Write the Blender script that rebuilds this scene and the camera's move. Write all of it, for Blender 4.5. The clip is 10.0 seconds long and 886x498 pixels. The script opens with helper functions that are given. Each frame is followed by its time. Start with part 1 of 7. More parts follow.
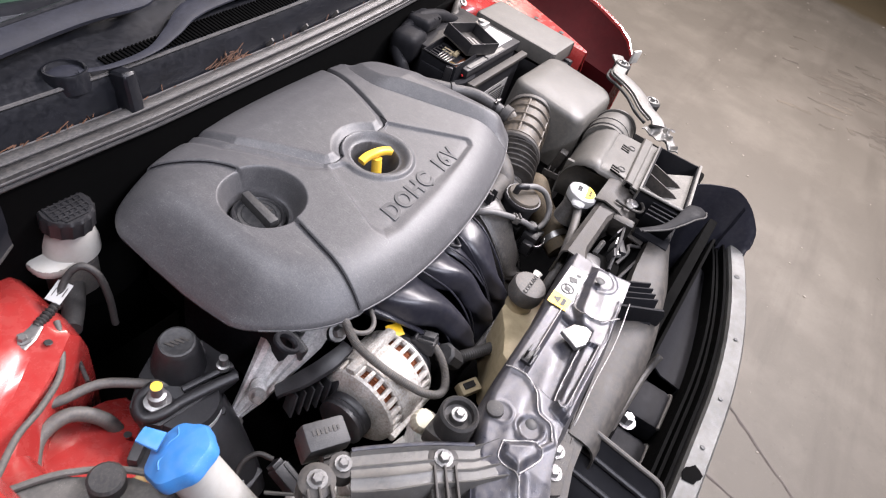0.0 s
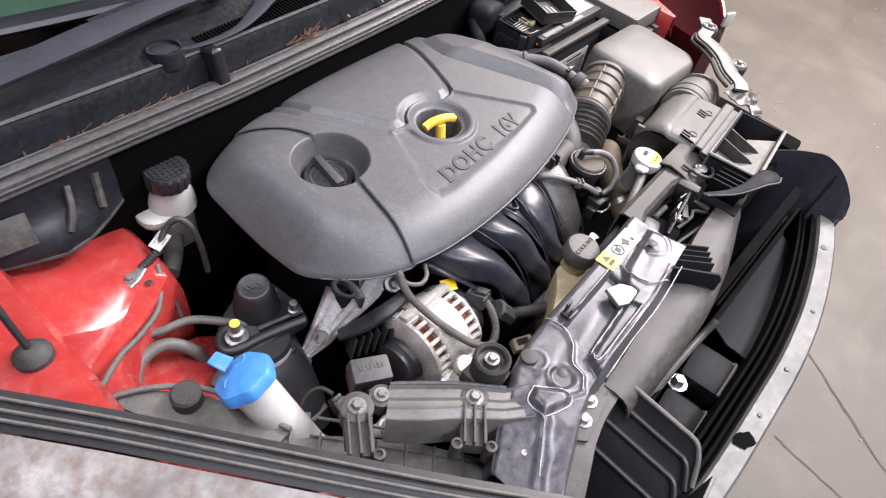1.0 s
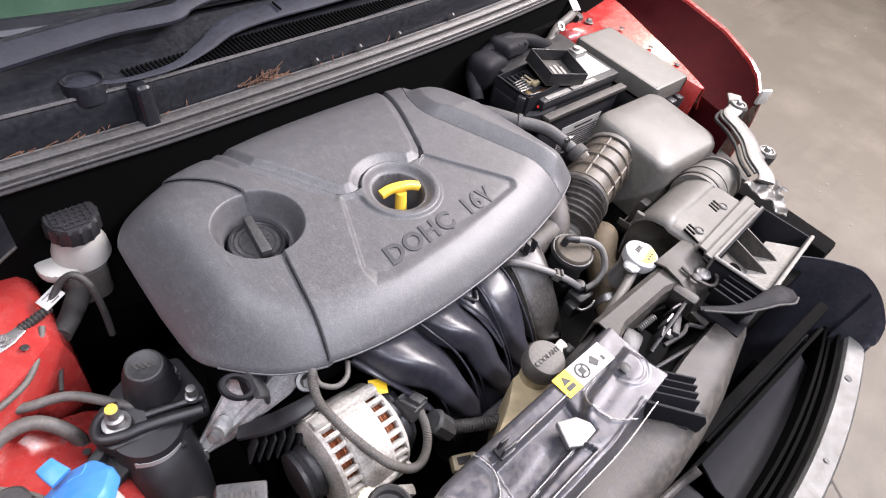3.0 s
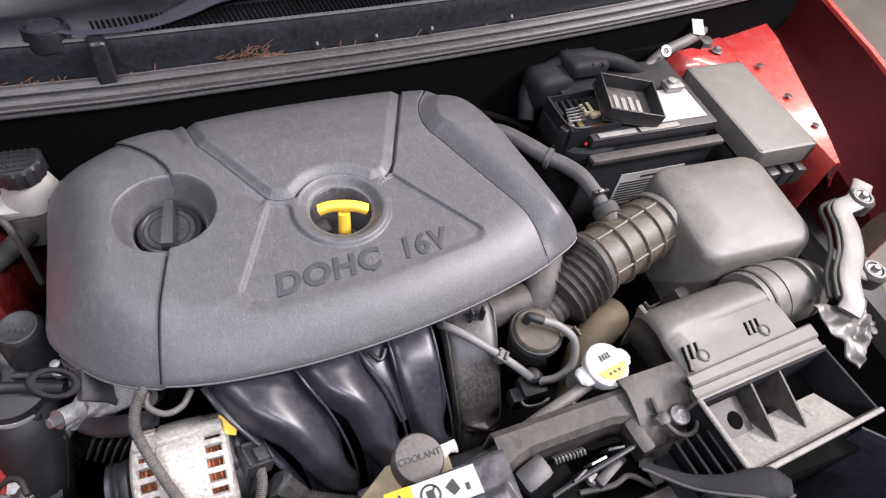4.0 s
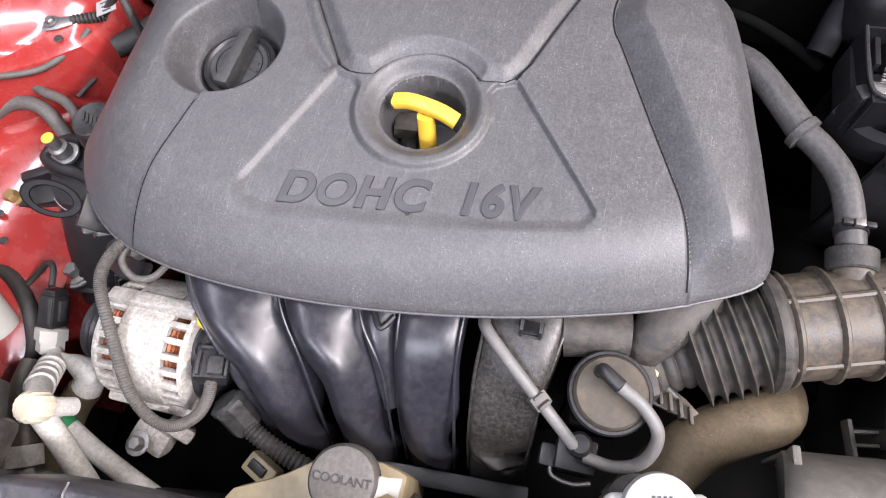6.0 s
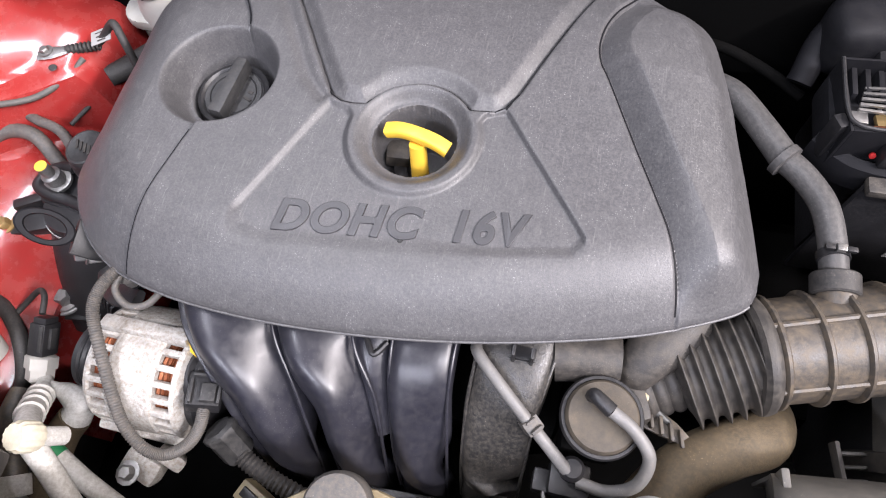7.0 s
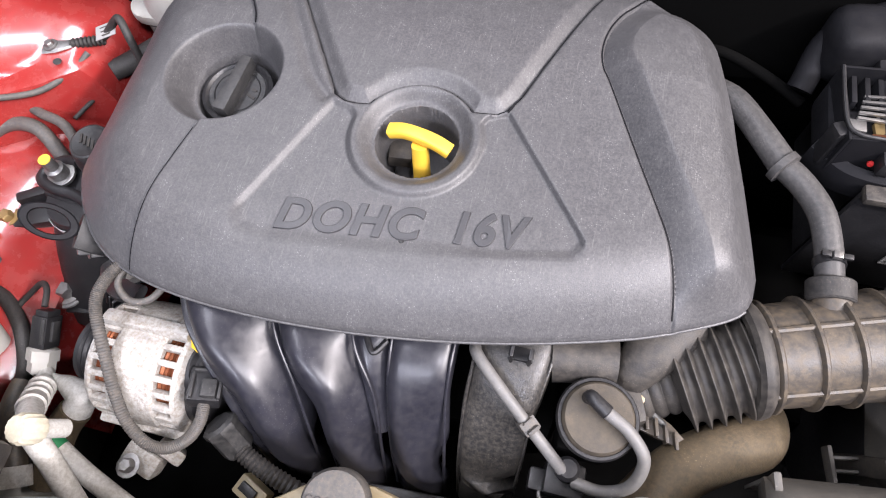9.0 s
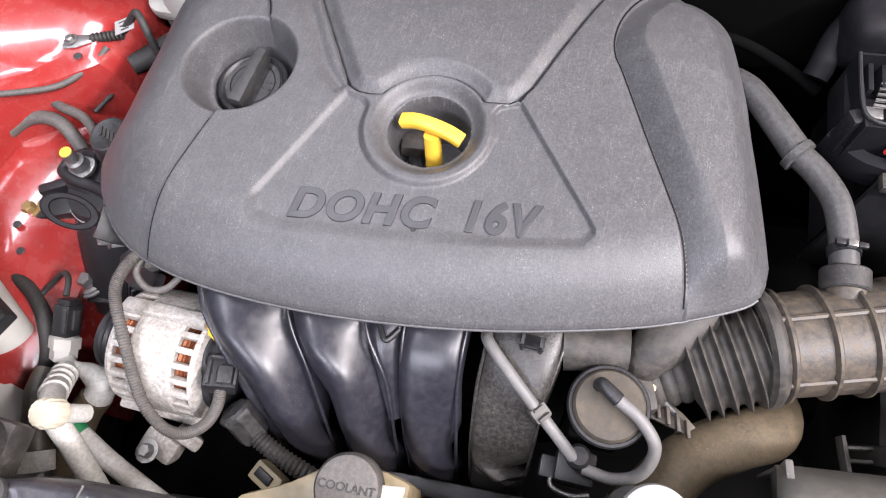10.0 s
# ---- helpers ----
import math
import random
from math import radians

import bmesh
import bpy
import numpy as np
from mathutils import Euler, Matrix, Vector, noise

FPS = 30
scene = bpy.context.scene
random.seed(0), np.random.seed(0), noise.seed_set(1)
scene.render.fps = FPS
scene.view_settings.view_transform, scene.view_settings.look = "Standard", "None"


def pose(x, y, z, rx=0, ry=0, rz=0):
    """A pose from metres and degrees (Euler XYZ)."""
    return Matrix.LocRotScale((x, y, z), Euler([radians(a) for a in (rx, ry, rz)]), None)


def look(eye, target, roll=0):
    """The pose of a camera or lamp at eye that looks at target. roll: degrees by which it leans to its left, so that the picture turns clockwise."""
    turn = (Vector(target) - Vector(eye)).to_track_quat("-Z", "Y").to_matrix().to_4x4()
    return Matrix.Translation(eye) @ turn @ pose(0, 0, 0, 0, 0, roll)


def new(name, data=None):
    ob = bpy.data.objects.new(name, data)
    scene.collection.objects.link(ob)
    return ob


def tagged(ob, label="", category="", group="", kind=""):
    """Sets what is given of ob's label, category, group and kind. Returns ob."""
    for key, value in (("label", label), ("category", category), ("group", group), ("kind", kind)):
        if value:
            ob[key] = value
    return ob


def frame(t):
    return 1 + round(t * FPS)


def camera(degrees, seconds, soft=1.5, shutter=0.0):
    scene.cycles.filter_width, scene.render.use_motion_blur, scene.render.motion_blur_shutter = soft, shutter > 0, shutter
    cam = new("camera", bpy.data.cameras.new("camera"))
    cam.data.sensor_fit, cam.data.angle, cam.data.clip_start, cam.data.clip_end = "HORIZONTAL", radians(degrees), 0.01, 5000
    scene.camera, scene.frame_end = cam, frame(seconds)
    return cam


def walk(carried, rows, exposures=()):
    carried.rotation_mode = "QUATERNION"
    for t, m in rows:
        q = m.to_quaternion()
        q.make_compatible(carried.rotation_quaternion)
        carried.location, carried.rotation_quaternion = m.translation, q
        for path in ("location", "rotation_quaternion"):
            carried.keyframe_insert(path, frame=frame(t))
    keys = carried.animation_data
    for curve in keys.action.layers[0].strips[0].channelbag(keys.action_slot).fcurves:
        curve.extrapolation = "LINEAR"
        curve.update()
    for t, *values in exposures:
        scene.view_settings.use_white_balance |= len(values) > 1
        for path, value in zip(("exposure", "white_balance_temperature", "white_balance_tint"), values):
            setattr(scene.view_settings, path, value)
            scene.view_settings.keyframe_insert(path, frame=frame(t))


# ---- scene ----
# ---------------------------------------------------------------- camera
cam = camera(69.5, 10.0, soft=1.1, shutter=0.2)
PATH = [
    (0, (-0.7289, -0.3132, 1.4797), (-0.2504, -0.1444, 0.9975), 21.06),
    (0.5, (-0.6675, -0.3167, 1.4884), (-0.2059, -0.1283, 0.9971), 18.54),
    (1, (-0.7222, -0.4192, 1.5167), (-0.3311, -0.1657, 0.9944), 12.33),
    (1.5, (-0.8211, -0.4017, 1.5285), (-0.3361, -0.1926, 1.0691), 14.37),
    (2, (-0.8067, -0.3667, 1.4911), (-0.3134, -0.1804, 1.0307), 16.62),
    (2.5, (-0.6684, -0.4157, 1.4795), (-0.2222, -0.1516, 1.0093), 16.32),
    (3, (-0.5073, -0.3995, 1.4772), (-0.1281, -0.0977, 0.9721), 14.42),
    (4.5, (-0.0161, -0.4325, 1.4475), (0.0992, -0.0446, 0.8763), 9.47),
    (5, (0.0382, -0.3226, 1.3833), (0.0548, -0.0072, 0.7586), 3.65),
    (5.5, (0.1283, -0.2117, 1.3189), (0.0115, 0.0327, 0.6734), -13.01),
    (7, (0.1262, -0.2115, 1.3292), (0.0181, 0.0657, 0.6956), -9.41),
    (7.5, (0.1276, -0.2109, 1.3321), (0.0196, 0.0635, 0.6973), -9.90),
    (8, (0.1293, -0.213, 1.3323), (0.0185, 0.0573, 0.6962), -10.58),
    (8.5, (0.1296, -0.2105, 1.3336), (0.014, 0.063, 0.6997), -10.57),
    (9, (0.1247, -0.2097, 1.3365), (0.0187, 0.0632, 0.7006), -8.44),
    (9.5, (0.1277, -0.2124, 1.3403), (0.0164, 0.0559, 0.7034), -9.69),
    (10, (0.1308, -0.2165, 1.3378), (0.0081, 0.0482, 0.7015), -11.75),
]
walk(cam, [(t, look(eye, aim, lean)) for t, eye, aim, lean in PATH], [(0.0, -0.02), (1.0, 0.06), (2.0, 0.08), (3.0, 0.14), (4.3, -0.22), (5.0, -0.30), (5.7, -0.06), (6.8, -0.02), (10.0, 0.0)])

# ---------------------------------------------------------------- light of the hall
world = bpy.data.worlds.new("hall_air")
scene.world = world
world.use_nodes = True
world.node_tree.nodes["Background"].inputs[0].default_value = (0.75, 0.87, 1.0, 1)
world.node_tree.nodes["Background"].inputs[1].default_value = 0.018
scene.view_settings.exposure = 0.0


def hall_lamp(x, y, z, sx, sy, watts, color=(1.0, 0.97, 0.93), aim=None):
    data = bpy.data.lights.new("hall_lamp", "AREA")
    data.shape, data.size, data.size_y, data.energy, data.color = "RECTANGLE", sx, sy, watts, (color[0], 0.955 * color[1], color[2])
    ob = new("hall_lamp", data)
    ob.matrix_world = look((x, y, z), aim or (x, y + 0.001, 0.0))
    return ob


hall_lamp(-0.8, -2.6, 3.7, 2.6, 0.30, 190, (0.84, 0.89, 1.0))
hall_lamp(2.0, -1.1, 3.4, 2.6, 0.30, 190, (0.95, 0.96, 1.0))
hall_lamp(2.9, -0.3, 3.3, 0.30, 2.6, 430, (1.0, 0.96, 0.93))
hall_lamp(1.6, 5.2, 3.9, 2.6, 0.30, 70, (1.0, 0.98, 0.95))
# unseen lamp added overhead to lift the left side of the bay
hall_lamp(-1.1, 0.5, 3.7, 0.30, 2.6, 95, (0.90, 0.94, 1.0))
# unseen warm lamp added to brighten the far floor
hall_lamp(4.6, 2.4, 3.9, 2.6, 0.30, 95, (1.0, 0.90, 0.74))


# ---------------------------------------------------------------- materials
def material(name, color, rough=0.5, metal=0.0, vary=0.25, scale=40.0, bump=0.15, dust=0.0, dust_color=(0.30, 0.25, 0.19), coat=0.0, grain=600.0, spec=0.5, trans=0.0, rvar=0.08, scratch=0.0):
    """Plain surface with broad blotches, fine grain, dust patches and relief, in metres."""
    m = bpy.data.materials.new(name)
    m.use_nodes = True
    nt = m.node_tree
    N, L = nt.nodes, nt.links
    b = N["Principled BSDF"]
    co = N.new("ShaderNodeTexCoord")
    broad, fine, speck = (N.new("ShaderNodeTexNoise") for _ in range(3))
    for n, s, d in ((broad, scale * 0.3, 4), (fine, grain, 3), (speck, scale * 2.2, 6)):
        n.inputs["Scale"].default_value, n.inputs["Detail"].default_value, n.inputs["Roughness"].default_value = s, d, 0.66
        L.new(co.outputs["Object"], n.inputs["Vector"])
    ramp = N.new("ShaderNodeMapRange")
    ramp.inputs[1].default_value, ramp.inputs[2].default_value = 0.3, 0.7
    ramp.inputs[3].default_value, ramp.inputs[4].default_value = 1 - vary, 1 + vary
    L.new(broad.outputs[0], ramp.inputs[0])
    tone = N.new("ShaderNodeMix")
    tone.data_type, tone.blend_type = "RGBA", "MULTIPLY"
    tone.inputs[0].default_value = 1.0
    tone.inputs[6].default_value = (*color, 1)
    L.new(ramp.outputs[0], tone.inputs[7])
    out = tone.outputs[2]
    if dust > 0:
        cut = N.new("ShaderNodeMapRange")
        cut.inputs[1].default_value, cut.inputs[2].default_value = 0.40, 0.68
        cut.inputs[3].default_value, cut.inputs[4].default_value = 0.0, dust
        L.new(speck.outputs[0], cut.inputs[0])
        mix = N.new("ShaderNodeMix")
        mix.data_type = "RGBA"
        mix.inputs[7].default_value = (*dust_color, 1)
        L.new(cut.outputs[0], mix.inputs[0])
        L.new(out, mix.inputs[6])
        out = mix.outputs[2]
        # scattered pale grains, in drifts
        grit = N.new("ShaderNodeTexVoronoi")
        grit.inputs["Scale"].default_value = 420.0
        L.new(co.outputs["Object"], grit.inputs["Vector"])
        dot = N.new("ShaderNodeMapRange")
        dot.inputs[1].default_value, dot.inputs[2].default_value = 0.26, 0.14
        L.new(grit.outputs["Distance"], dot.inputs[0])
        drift = N.new("ShaderNodeMapRange")
        drift.inputs[1].default_value, drift.inputs[2].default_value = 0.50, 0.66
        drift.inputs[3].default_value, drift.inputs[4].default_value = 0.0, min(0.75, dust + 0.25)
        L.new(broad.outputs[0], drift.inputs[0])
        both = N.new("ShaderNodeMath")
        both.operation = "MULTIPLY"
        L.new(dot.outputs[0], both.inputs[0])
        L.new(drift.outputs[0], both.inputs[1])
        mix = N.new("ShaderNodeMix")
        mix.data_type = "RGBA"
        mix.inputs[7].default_value = (*(min(0.8, 1.7 * c) for c in dust_color), 1)
        L.new(both.outputs[0], mix.inputs[0])
        L.new(out, mix.inputs[6])
        out = mix.outputs[2]
    if scratch > 0:
        # faint pale rub marks and wiped dust
        for turn, stretch, lo, hi, k in ((8, (700, 45, 300), 0.60, 0.70, 0.5), (-35, (520, 30, 300), 0.64, 0.72, 0.4), (60, (160, 60, 100), 0.55, 0.80, 0.30)):
            mp, sn, sr = N.new("ShaderNodeMapping"), N.new("ShaderNodeTexNoise"), N.new("ShaderNodeMapRange")
            mp.inputs["Rotation"].default_value, mp.inputs["Scale"].default_value = (0, 0, radians(turn)), stretch
            sn.inputs["Scale"].default_value, sn.inputs["Detail"].default_value = 1.0, 4
            sr.inputs[1].default_value, sr.inputs[2].default_value, sr.inputs[4].default_value = lo, hi, scratch * k
            L.new(co.outputs["Object"], mp.inputs[0])
            L.new(mp.outputs[0], sn.inputs["Vector"])
            L.new(sn.outputs[0], sr.inputs[0])
            mix = N.new("ShaderNodeMix")
            mix.data_type = "RGBA"
            mix.inputs[7].default_value = (*(1.25 * c for c in dust_color), 1)
            L.new(sr.outputs[0], mix.inputs[0])
            L.new(out, mix.inputs[6])
            out = mix.outputs[2]
    L.new(out, b.inputs["Base Color"])
    rr = N.new("ShaderNodeMapRange")
    rr.inputs[1].default_value, rr.inputs[2].default_value = 0.3, 0.7
    rr.inputs[3].default_value, rr.inputs[4].default_value = max(rough - rvar, 0.02), min(rough + rvar * 1.4, 1)
    L.new(speck.outputs[0], rr.inputs[0])
    L.new(rr.outputs[0], b.inputs["Roughness"])
    b.inputs["Metallic"].default_value = metal
    b.inputs["Coat Weight"].default_value = coat
    b.inputs["Coat Roughness"].default_value = 0.08
    b.inputs["Specular IOR Level"].default_value = spec
    b.inputs["Transmission Weight"].default_value = trans
    if bump > 0:
        mixh = N.new("ShaderNodeMath")
        mixh.operation = "ADD"
        L.new(fine.outputs[0], mixh.inputs[0])
        L.new(speck.outputs[0], mixh.inputs[1])
        bp = N.new("ShaderNodeBump")
        bp.inputs["Strength"].default_value, bp.inputs["Distance"].default_value = bump, 0.0012
        L.new(mixh.outputs[0], bp.inputs["Height"])
        L.new(bp.outputs[0], b.inputs["Normal"])
    return m


def concrete(name, base, pale, dirty, stain=None):
    """Worn concrete: broad stains, pale scuffs, drag marks, pits and grit."""
    m = bpy.data.materials.new(name)
    m.use_nodes = True
    nt = m.node_tree
    N, L = nt.nodes, nt.links
    b = N["Principled BSDF"]
    co = N.new("ShaderNodeTexCoord")

    def field(scale, detail, lo, hi, stretch=(1, 1, 1), turn=0.0):
        mp = N.new("ShaderNodeMapping")
        mp.inputs["Scale"].default_value = stretch
        mp.inputs["Rotation"].default_value = (0, 0, radians(turn))
        n = N.new("ShaderNodeTexNoise")
        n.inputs["Scale"].default_value, n.inputs["Detail"].default_value, n.inputs["Roughness"].default_value = scale, detail, 0.62
        r = N.new("ShaderNodeMapRange")
        r.inputs[1].default_value, r.inputs[2].default_value = lo, hi
        L.new(co.outputs["Object"], mp.inputs[0])
        L.new(mp.outputs[0], n.inputs["Vector"])
        L.new(n.outputs[0], r.inputs[0])
        return r.outputs[0], n.outputs[0]

    def blend(a, color, fac, k):
        mx = N.new("ShaderNodeMix")
        mx.data_type = "RGBA"
        mul = N.new("ShaderNodeMath")
        mul.operation = "MULTIPLY"
        mul.inputs[1].default_value = k
        L.new(fac, mul.inputs[0])
        L.new(mul.outputs[0], mx.inputs[0])
        if a is None:
            mx.inputs[6].default_value = (*base, 1)
        else:
            L.new(a, mx.inputs[6])
        mx.inputs[7].default_value = (*color, 1)
        return mx.outputs[2]

    broad, _ = field(0.55, 6, 0.38, 0.68)
    mid, _ = field(3.5, 8, 0.45, 0.72)
    drag, _ = field(2.2, 8, 0.55, 0.75, (0.35, 3.0, 1), 28)
    pit, pn = field(38, 5, 0.62, 0.78)
    grit, gn = field(110, 4, 0.64, 0.74)
    c = blend(None, pale, mid, 0.75)
    c = blend(c, dirty, broad, 0.45)
    c = blend(c, dirty, drag, 0.55)
    c = blend(c, dirty, pit, 0.5)
    c = blend(c, pale, grit, 0.7)
    if stain:
        # the oil-stained brown stretch beyond a ragged line
        sep = N.new("ShaderNodeSeparateXYZ")
        L.new(co.outputs["Object"], sep.inputs[0])
        tilt = N.new("ShaderNodeMath")
        tilt.operation, tilt.inputs[1].default_value = "MULTIPLY_ADD", -0.06
        L.new(sep.outputs[1], tilt.inputs[0])
        L.new(sep.outputs[0], tilt.inputs[2])
        _, rag = field(1.6, 6, 0.0, 1.0)
        wide = N.new("ShaderNodeMath")
        wide.operation, wide.inputs[1].default_value = "MULTIPLY_ADD", 0.9
        L.new(rag, wide.inputs[0])
        L.new(tilt.outputs[0], wide.inputs[2])
        cut = N.new("ShaderNodeMapRange")
        cut.inputs[1].default_value, cut.inputs[2].default_value = 5.20, 5.42
        L.new(wide.outputs[0], cut.inputs[0])
        c = blend(c, stain, cut.outputs[0], 0.9)
    L.new(c, b.inputs["Base Color"])
    b.inputs["Roughness"].default_value = 0.66
    bp = N.new("ShaderNodeBump")
    bp.inputs["Strength"].default_value, bp.inputs["Distance"].default_value = 0.35, 0.004
    L.new(pn, bp.inputs["Height"])
    L.new(bp.outputs[0], b.inputs["Normal"])
    return m


COVER = material("cover_plastic", (0.068, 0.067, 0.071), 0.42, vary=0.10, scale=200, bump=0.18, dust=0.34, dust_color=(0.165, 0.161, 0.156), grain=900, scratch=0.45)
LETTER = material("smooth_cover_plastic", (0.046, 0.046, 0.050), 0.42, vary=0.06, scale=220, bump=0.08, dust=0.1, dust_color=(0.12, 0.118, 0.115))
BLACK = material("black_plastic", (0.014, 0.014, 0.016), 0.42, vary=0.25, scale=140, bump=0.12, dust=0.18, dust_color=(0.06, 0.053, 0.046))
GLOSS = material("gloss_black_plastic", (0.018, 0.018, 0.025), 0.33, vary=0.2, scale=60, bump=0.03, dust=0.25, dust_color=(0.060, 0.058, 0.060), grain=300, spec=0.5, rvar=0.05, scratch=0.12)
WORNBLACK = material("scuffed_black_plastic", (0.026, 0.025, 0.025), 0.36, vary=0.3, scale=120, bump=0.2, dust=0.5, dust_color=(0.10, 0.088, 0.072), scratch=0.3)
DUSTY = material("dusty_black_plastic", (0.030, 0.027, 0.025), 0.58, vary=0.25, scale=45, bump=0.25, dust=0.55, dust_color=(0.100, 0.087, 0.071))
TRAYDUST = material("dust_coated_plastic", (0.082, 0.077, 0.070), 0.6, vary=0.3, scale=70, bump=0.25, dust=0.6, dust_color=(0.150, 0.138, 0.120))
PALEDUST = material("pale_dusty_plastic", (0.17, 0.163, 0.150), 0.7, vary=0.2, scale=110, bump=0.25, dust=0.6, dust_color=(0.30, 0.28, 0.25))
# red paint with the shade inside the wing put into its colour
DARKRED = material("shaded_red_paint", (0.026, 0.0012, 0.002), 0.75, vary=0.2, bump=0.05, spec=0.08)
GREYLID = material("grey_plastic", (0.088, 0.084, 0.077), 0.48, vary=0.16, scale=60, bump=0.14, dust=0.5, dust_color=(0.145, 0.131, 0.112))
BROWNDUST = material("brown_dusted_plastic", (0.050, 0.041, 0.031), 0.66, vary=0.3, scale=40, bump=0.25, dust=0.7, dust_color=(0.105, 0.085, 0.060))
BROWNGREY = material("brown_grey_rubber", (0.052, 0.045, 0.039), 0.48, vary=0.28, scale=60, bump=0.15, dust=0.7, dust_color=(0.128, 0.098, 0.064))
RUBBER = material("rubber", (0.022, 0.021, 0.021), 0.6, vary=0.25, scale=140, bump=0.2, dust=0.35, dust_color=(0.10, 0.088, 0.075))
GREYRUBBER = material("grey_rubber", (0.072, 0.069, 0.066), 0.56, vary=0.2, scale=120, bump=0.2, dust=0.5, dust_color=(0.165, 0.138, 0.11))
PALEHOSE = material("pale_grey_rubber", (0.135, 0.132, 0.130), 0.5, vary=0.2, scale=120, bump=0.15, dust=0.45, dust_color=(0.19, 0.175, 0.155))
BROWNRUBBER = material("brown_dusty_rubber", (0.070, 0.052, 0.030), 0.72, vary=0.3, scale=110, bump=0.45, dust=0.6, dust_color=(0.135, 0.100, 0.056))
# for black parts, and deep bay parts whose shade is put into the colour
DARK = material("shaded_dark_iron", (0.003, 0.003, 0.003), 0.9, vary=0.3, bump=0.3, dust=0.10, dust_color=(0.010, 0.008, 0.006), spec=0.05)
RED = material("red_paint", (0.30, 0.026, 0.024), 0.24, vary=0.10, scale=20, bump=0.03, dust=0.18, dust_color=(0.36, 0.10, 0.08), coat=0.7, grain=150)
ALU = material("cast_aluminium", (0.50, 0.485, 0.46), 0.50, 0.25, vary=0.3, scale=120, bump=0.7, dust=0.7, dust_color=(0.24, 0.185, 0.125))
PALEALU = material("pale_aluminium_pipe", (0.58, 0.57, 0.54), 0.48, 0.15, vary=0.2, scale=120, bump=0.25, dust=0.5, dust_color=(0.26, 0.23, 0.18))
IVORY = material("ivory_plastic", (0.60, 0.56, 0.44), 0.45, vary=0.15, scale=100, bump=0.1, dust=0.35, dust_color=(0.35, 0.29, 0.20))
CASTING = material("dirty_casting", (0.30, 0.29, 0.285), 0.38, 0.6, vary=0.3, scale=90, bump=0.5, dust=0.5, dust_color=(0.10, 0.09, 0.08))
MATTE = material("matte_black_plastic", (0.011, 0.011, 0.013), 0.58, vary=0.25, scale=60, bump=0.15, dust=0.2, dust_color=(0.022, 0.021, 0.020), spec=0.12)
CAPBLACK = material("worn_black_plastic", (0.026, 0.026, 0.027), 0.5, vary=0.15, scale=90, bump=0.2, dust=0.4, dust_color=(0.085, 0.081, 0.076))
BRIGHTCAST = material("bright_casting", (0.62, 0.61, 0.60), 0.36, 0.4, vary=0.35, scale=140, bump=0.6, dust=0.45, dust_color=(0.16, 0.15, 0.14))
STEEL = material("zinc_steel", (0.30, 0.295, 0.29), 0.38, 0.8, vary=0.3, scale=120, bump=0.15, dust=0.35, dust_color=(0.16, 0.145, 0.125))
PAINTED = material("dusty_grey_crossmember", (0.050, 0.050, 0.061), 0.36, 0.25, vary=0.25, scale=40, bump=0.12, dust=0.5, dust_color=(0.115, 0.104, 0.094), coat=0.05, rvar=0.12)
BRACE = material("dusty_brace_steel", (0.115, 0.112, 0.106), 0.42, 0.3, vary=0.3, scale=70, bump=0.25, dust=0.55, dust_color=(0.15, 0.138, 0.122))
BEAM = material("galvanised_beam", (0.088, 0.088, 0.085), 0.5, 0.25, vary=0.45, scale=30, bump=0.35, dust=0.6, dust_color=(0.085, 0.078, 0.066))
COPPER = material("copper_winding", (0.24, 0.085, 0.04), 0.45, 0.7, vary=0.3, bump=0.3, grain=900)
YELLOW = material("yellow_plastic", (0.88, 0.55, 0.06), 0.40, vary=0.06, bump=0.03)
WHITE = material("white_plastic", (0.43, 0.42, 0.39), 0.45, vary=0.08, bump=0.05, dust=0.25, dust_color=(0.32, 0.28, 0.22))
CREAM = material("cream_plastic", (0.42, 0.345, 0.215), 0.45, vary=0.12, bump=0.05, dust=0.35, dust_color=(0.26, 0.20, 0.12))
BLUE = material("blue_plastic", (0.045, 0.20, 0.50), 0.42, vary=0.08, bump=0.06, dust=0.1, dust_color=(0.25, 0.36, 0.5))
LABEL = material("white_label", (0.37, 0.365, 0.355), 0.45, vary=0.04, bump=0.02)
YLABEL = material("yellow_label", (0.85, 0.52, 0.02), 0.4, vary=0.04, bump=0.02)
INK = material("black_ink", (0.02, 0.02, 0.02), 0.5, vary=0.1, bump=0.0)
LEAF = material("dead_needles", (0.085, 0.036, 0.016), 0.8, vary=0.5, bump=0.2)
COWL = material("cowl_plastic", (0.0075, 0.008, 0.0105), 0.36, vary=0.25, scale=60, bump=0.12, dust=0.16, dust_color=(0.028, 0.029, 0.036), rvar=0.06)
WIPER = material("wiper_steel", (0.013, 0.014, 0.021), 0.62, vary=0.25, scale=80, bump=0.15, dust=0.4, dust_color=(0.034, 0.036, 0.047), spec=0.3)
# near-black colour for the shade inside openings and behind the engine
VOID = material("gap_shade_black", (0.0015, 0.0015, 0.0015), 0.9, vary=0.1, bump=0.0, spec=0.05)
HOODSEAL = material("worn_seal_rubber", (0.028, 0.027, 0.027), 0.42, vary=0.3, scale=90, bump=0.25, dust=0.5, dust_color=(0.085, 0.076, 0.068))
SEAL = material("seal_rubber", (0.050, 0.049, 0.049), 0.5, vary=0.2, scale=120, bump=0.15, dust=0.45, dust_color=(0.12, 0.11, 0.105))
CONCRETE = concrete("concrete_floor", (0.076, 0.066, 0.053), (0.118, 0.104, 0.086), (0.040, 0.033, 0.025), (0.050, 0.036, 0.016))
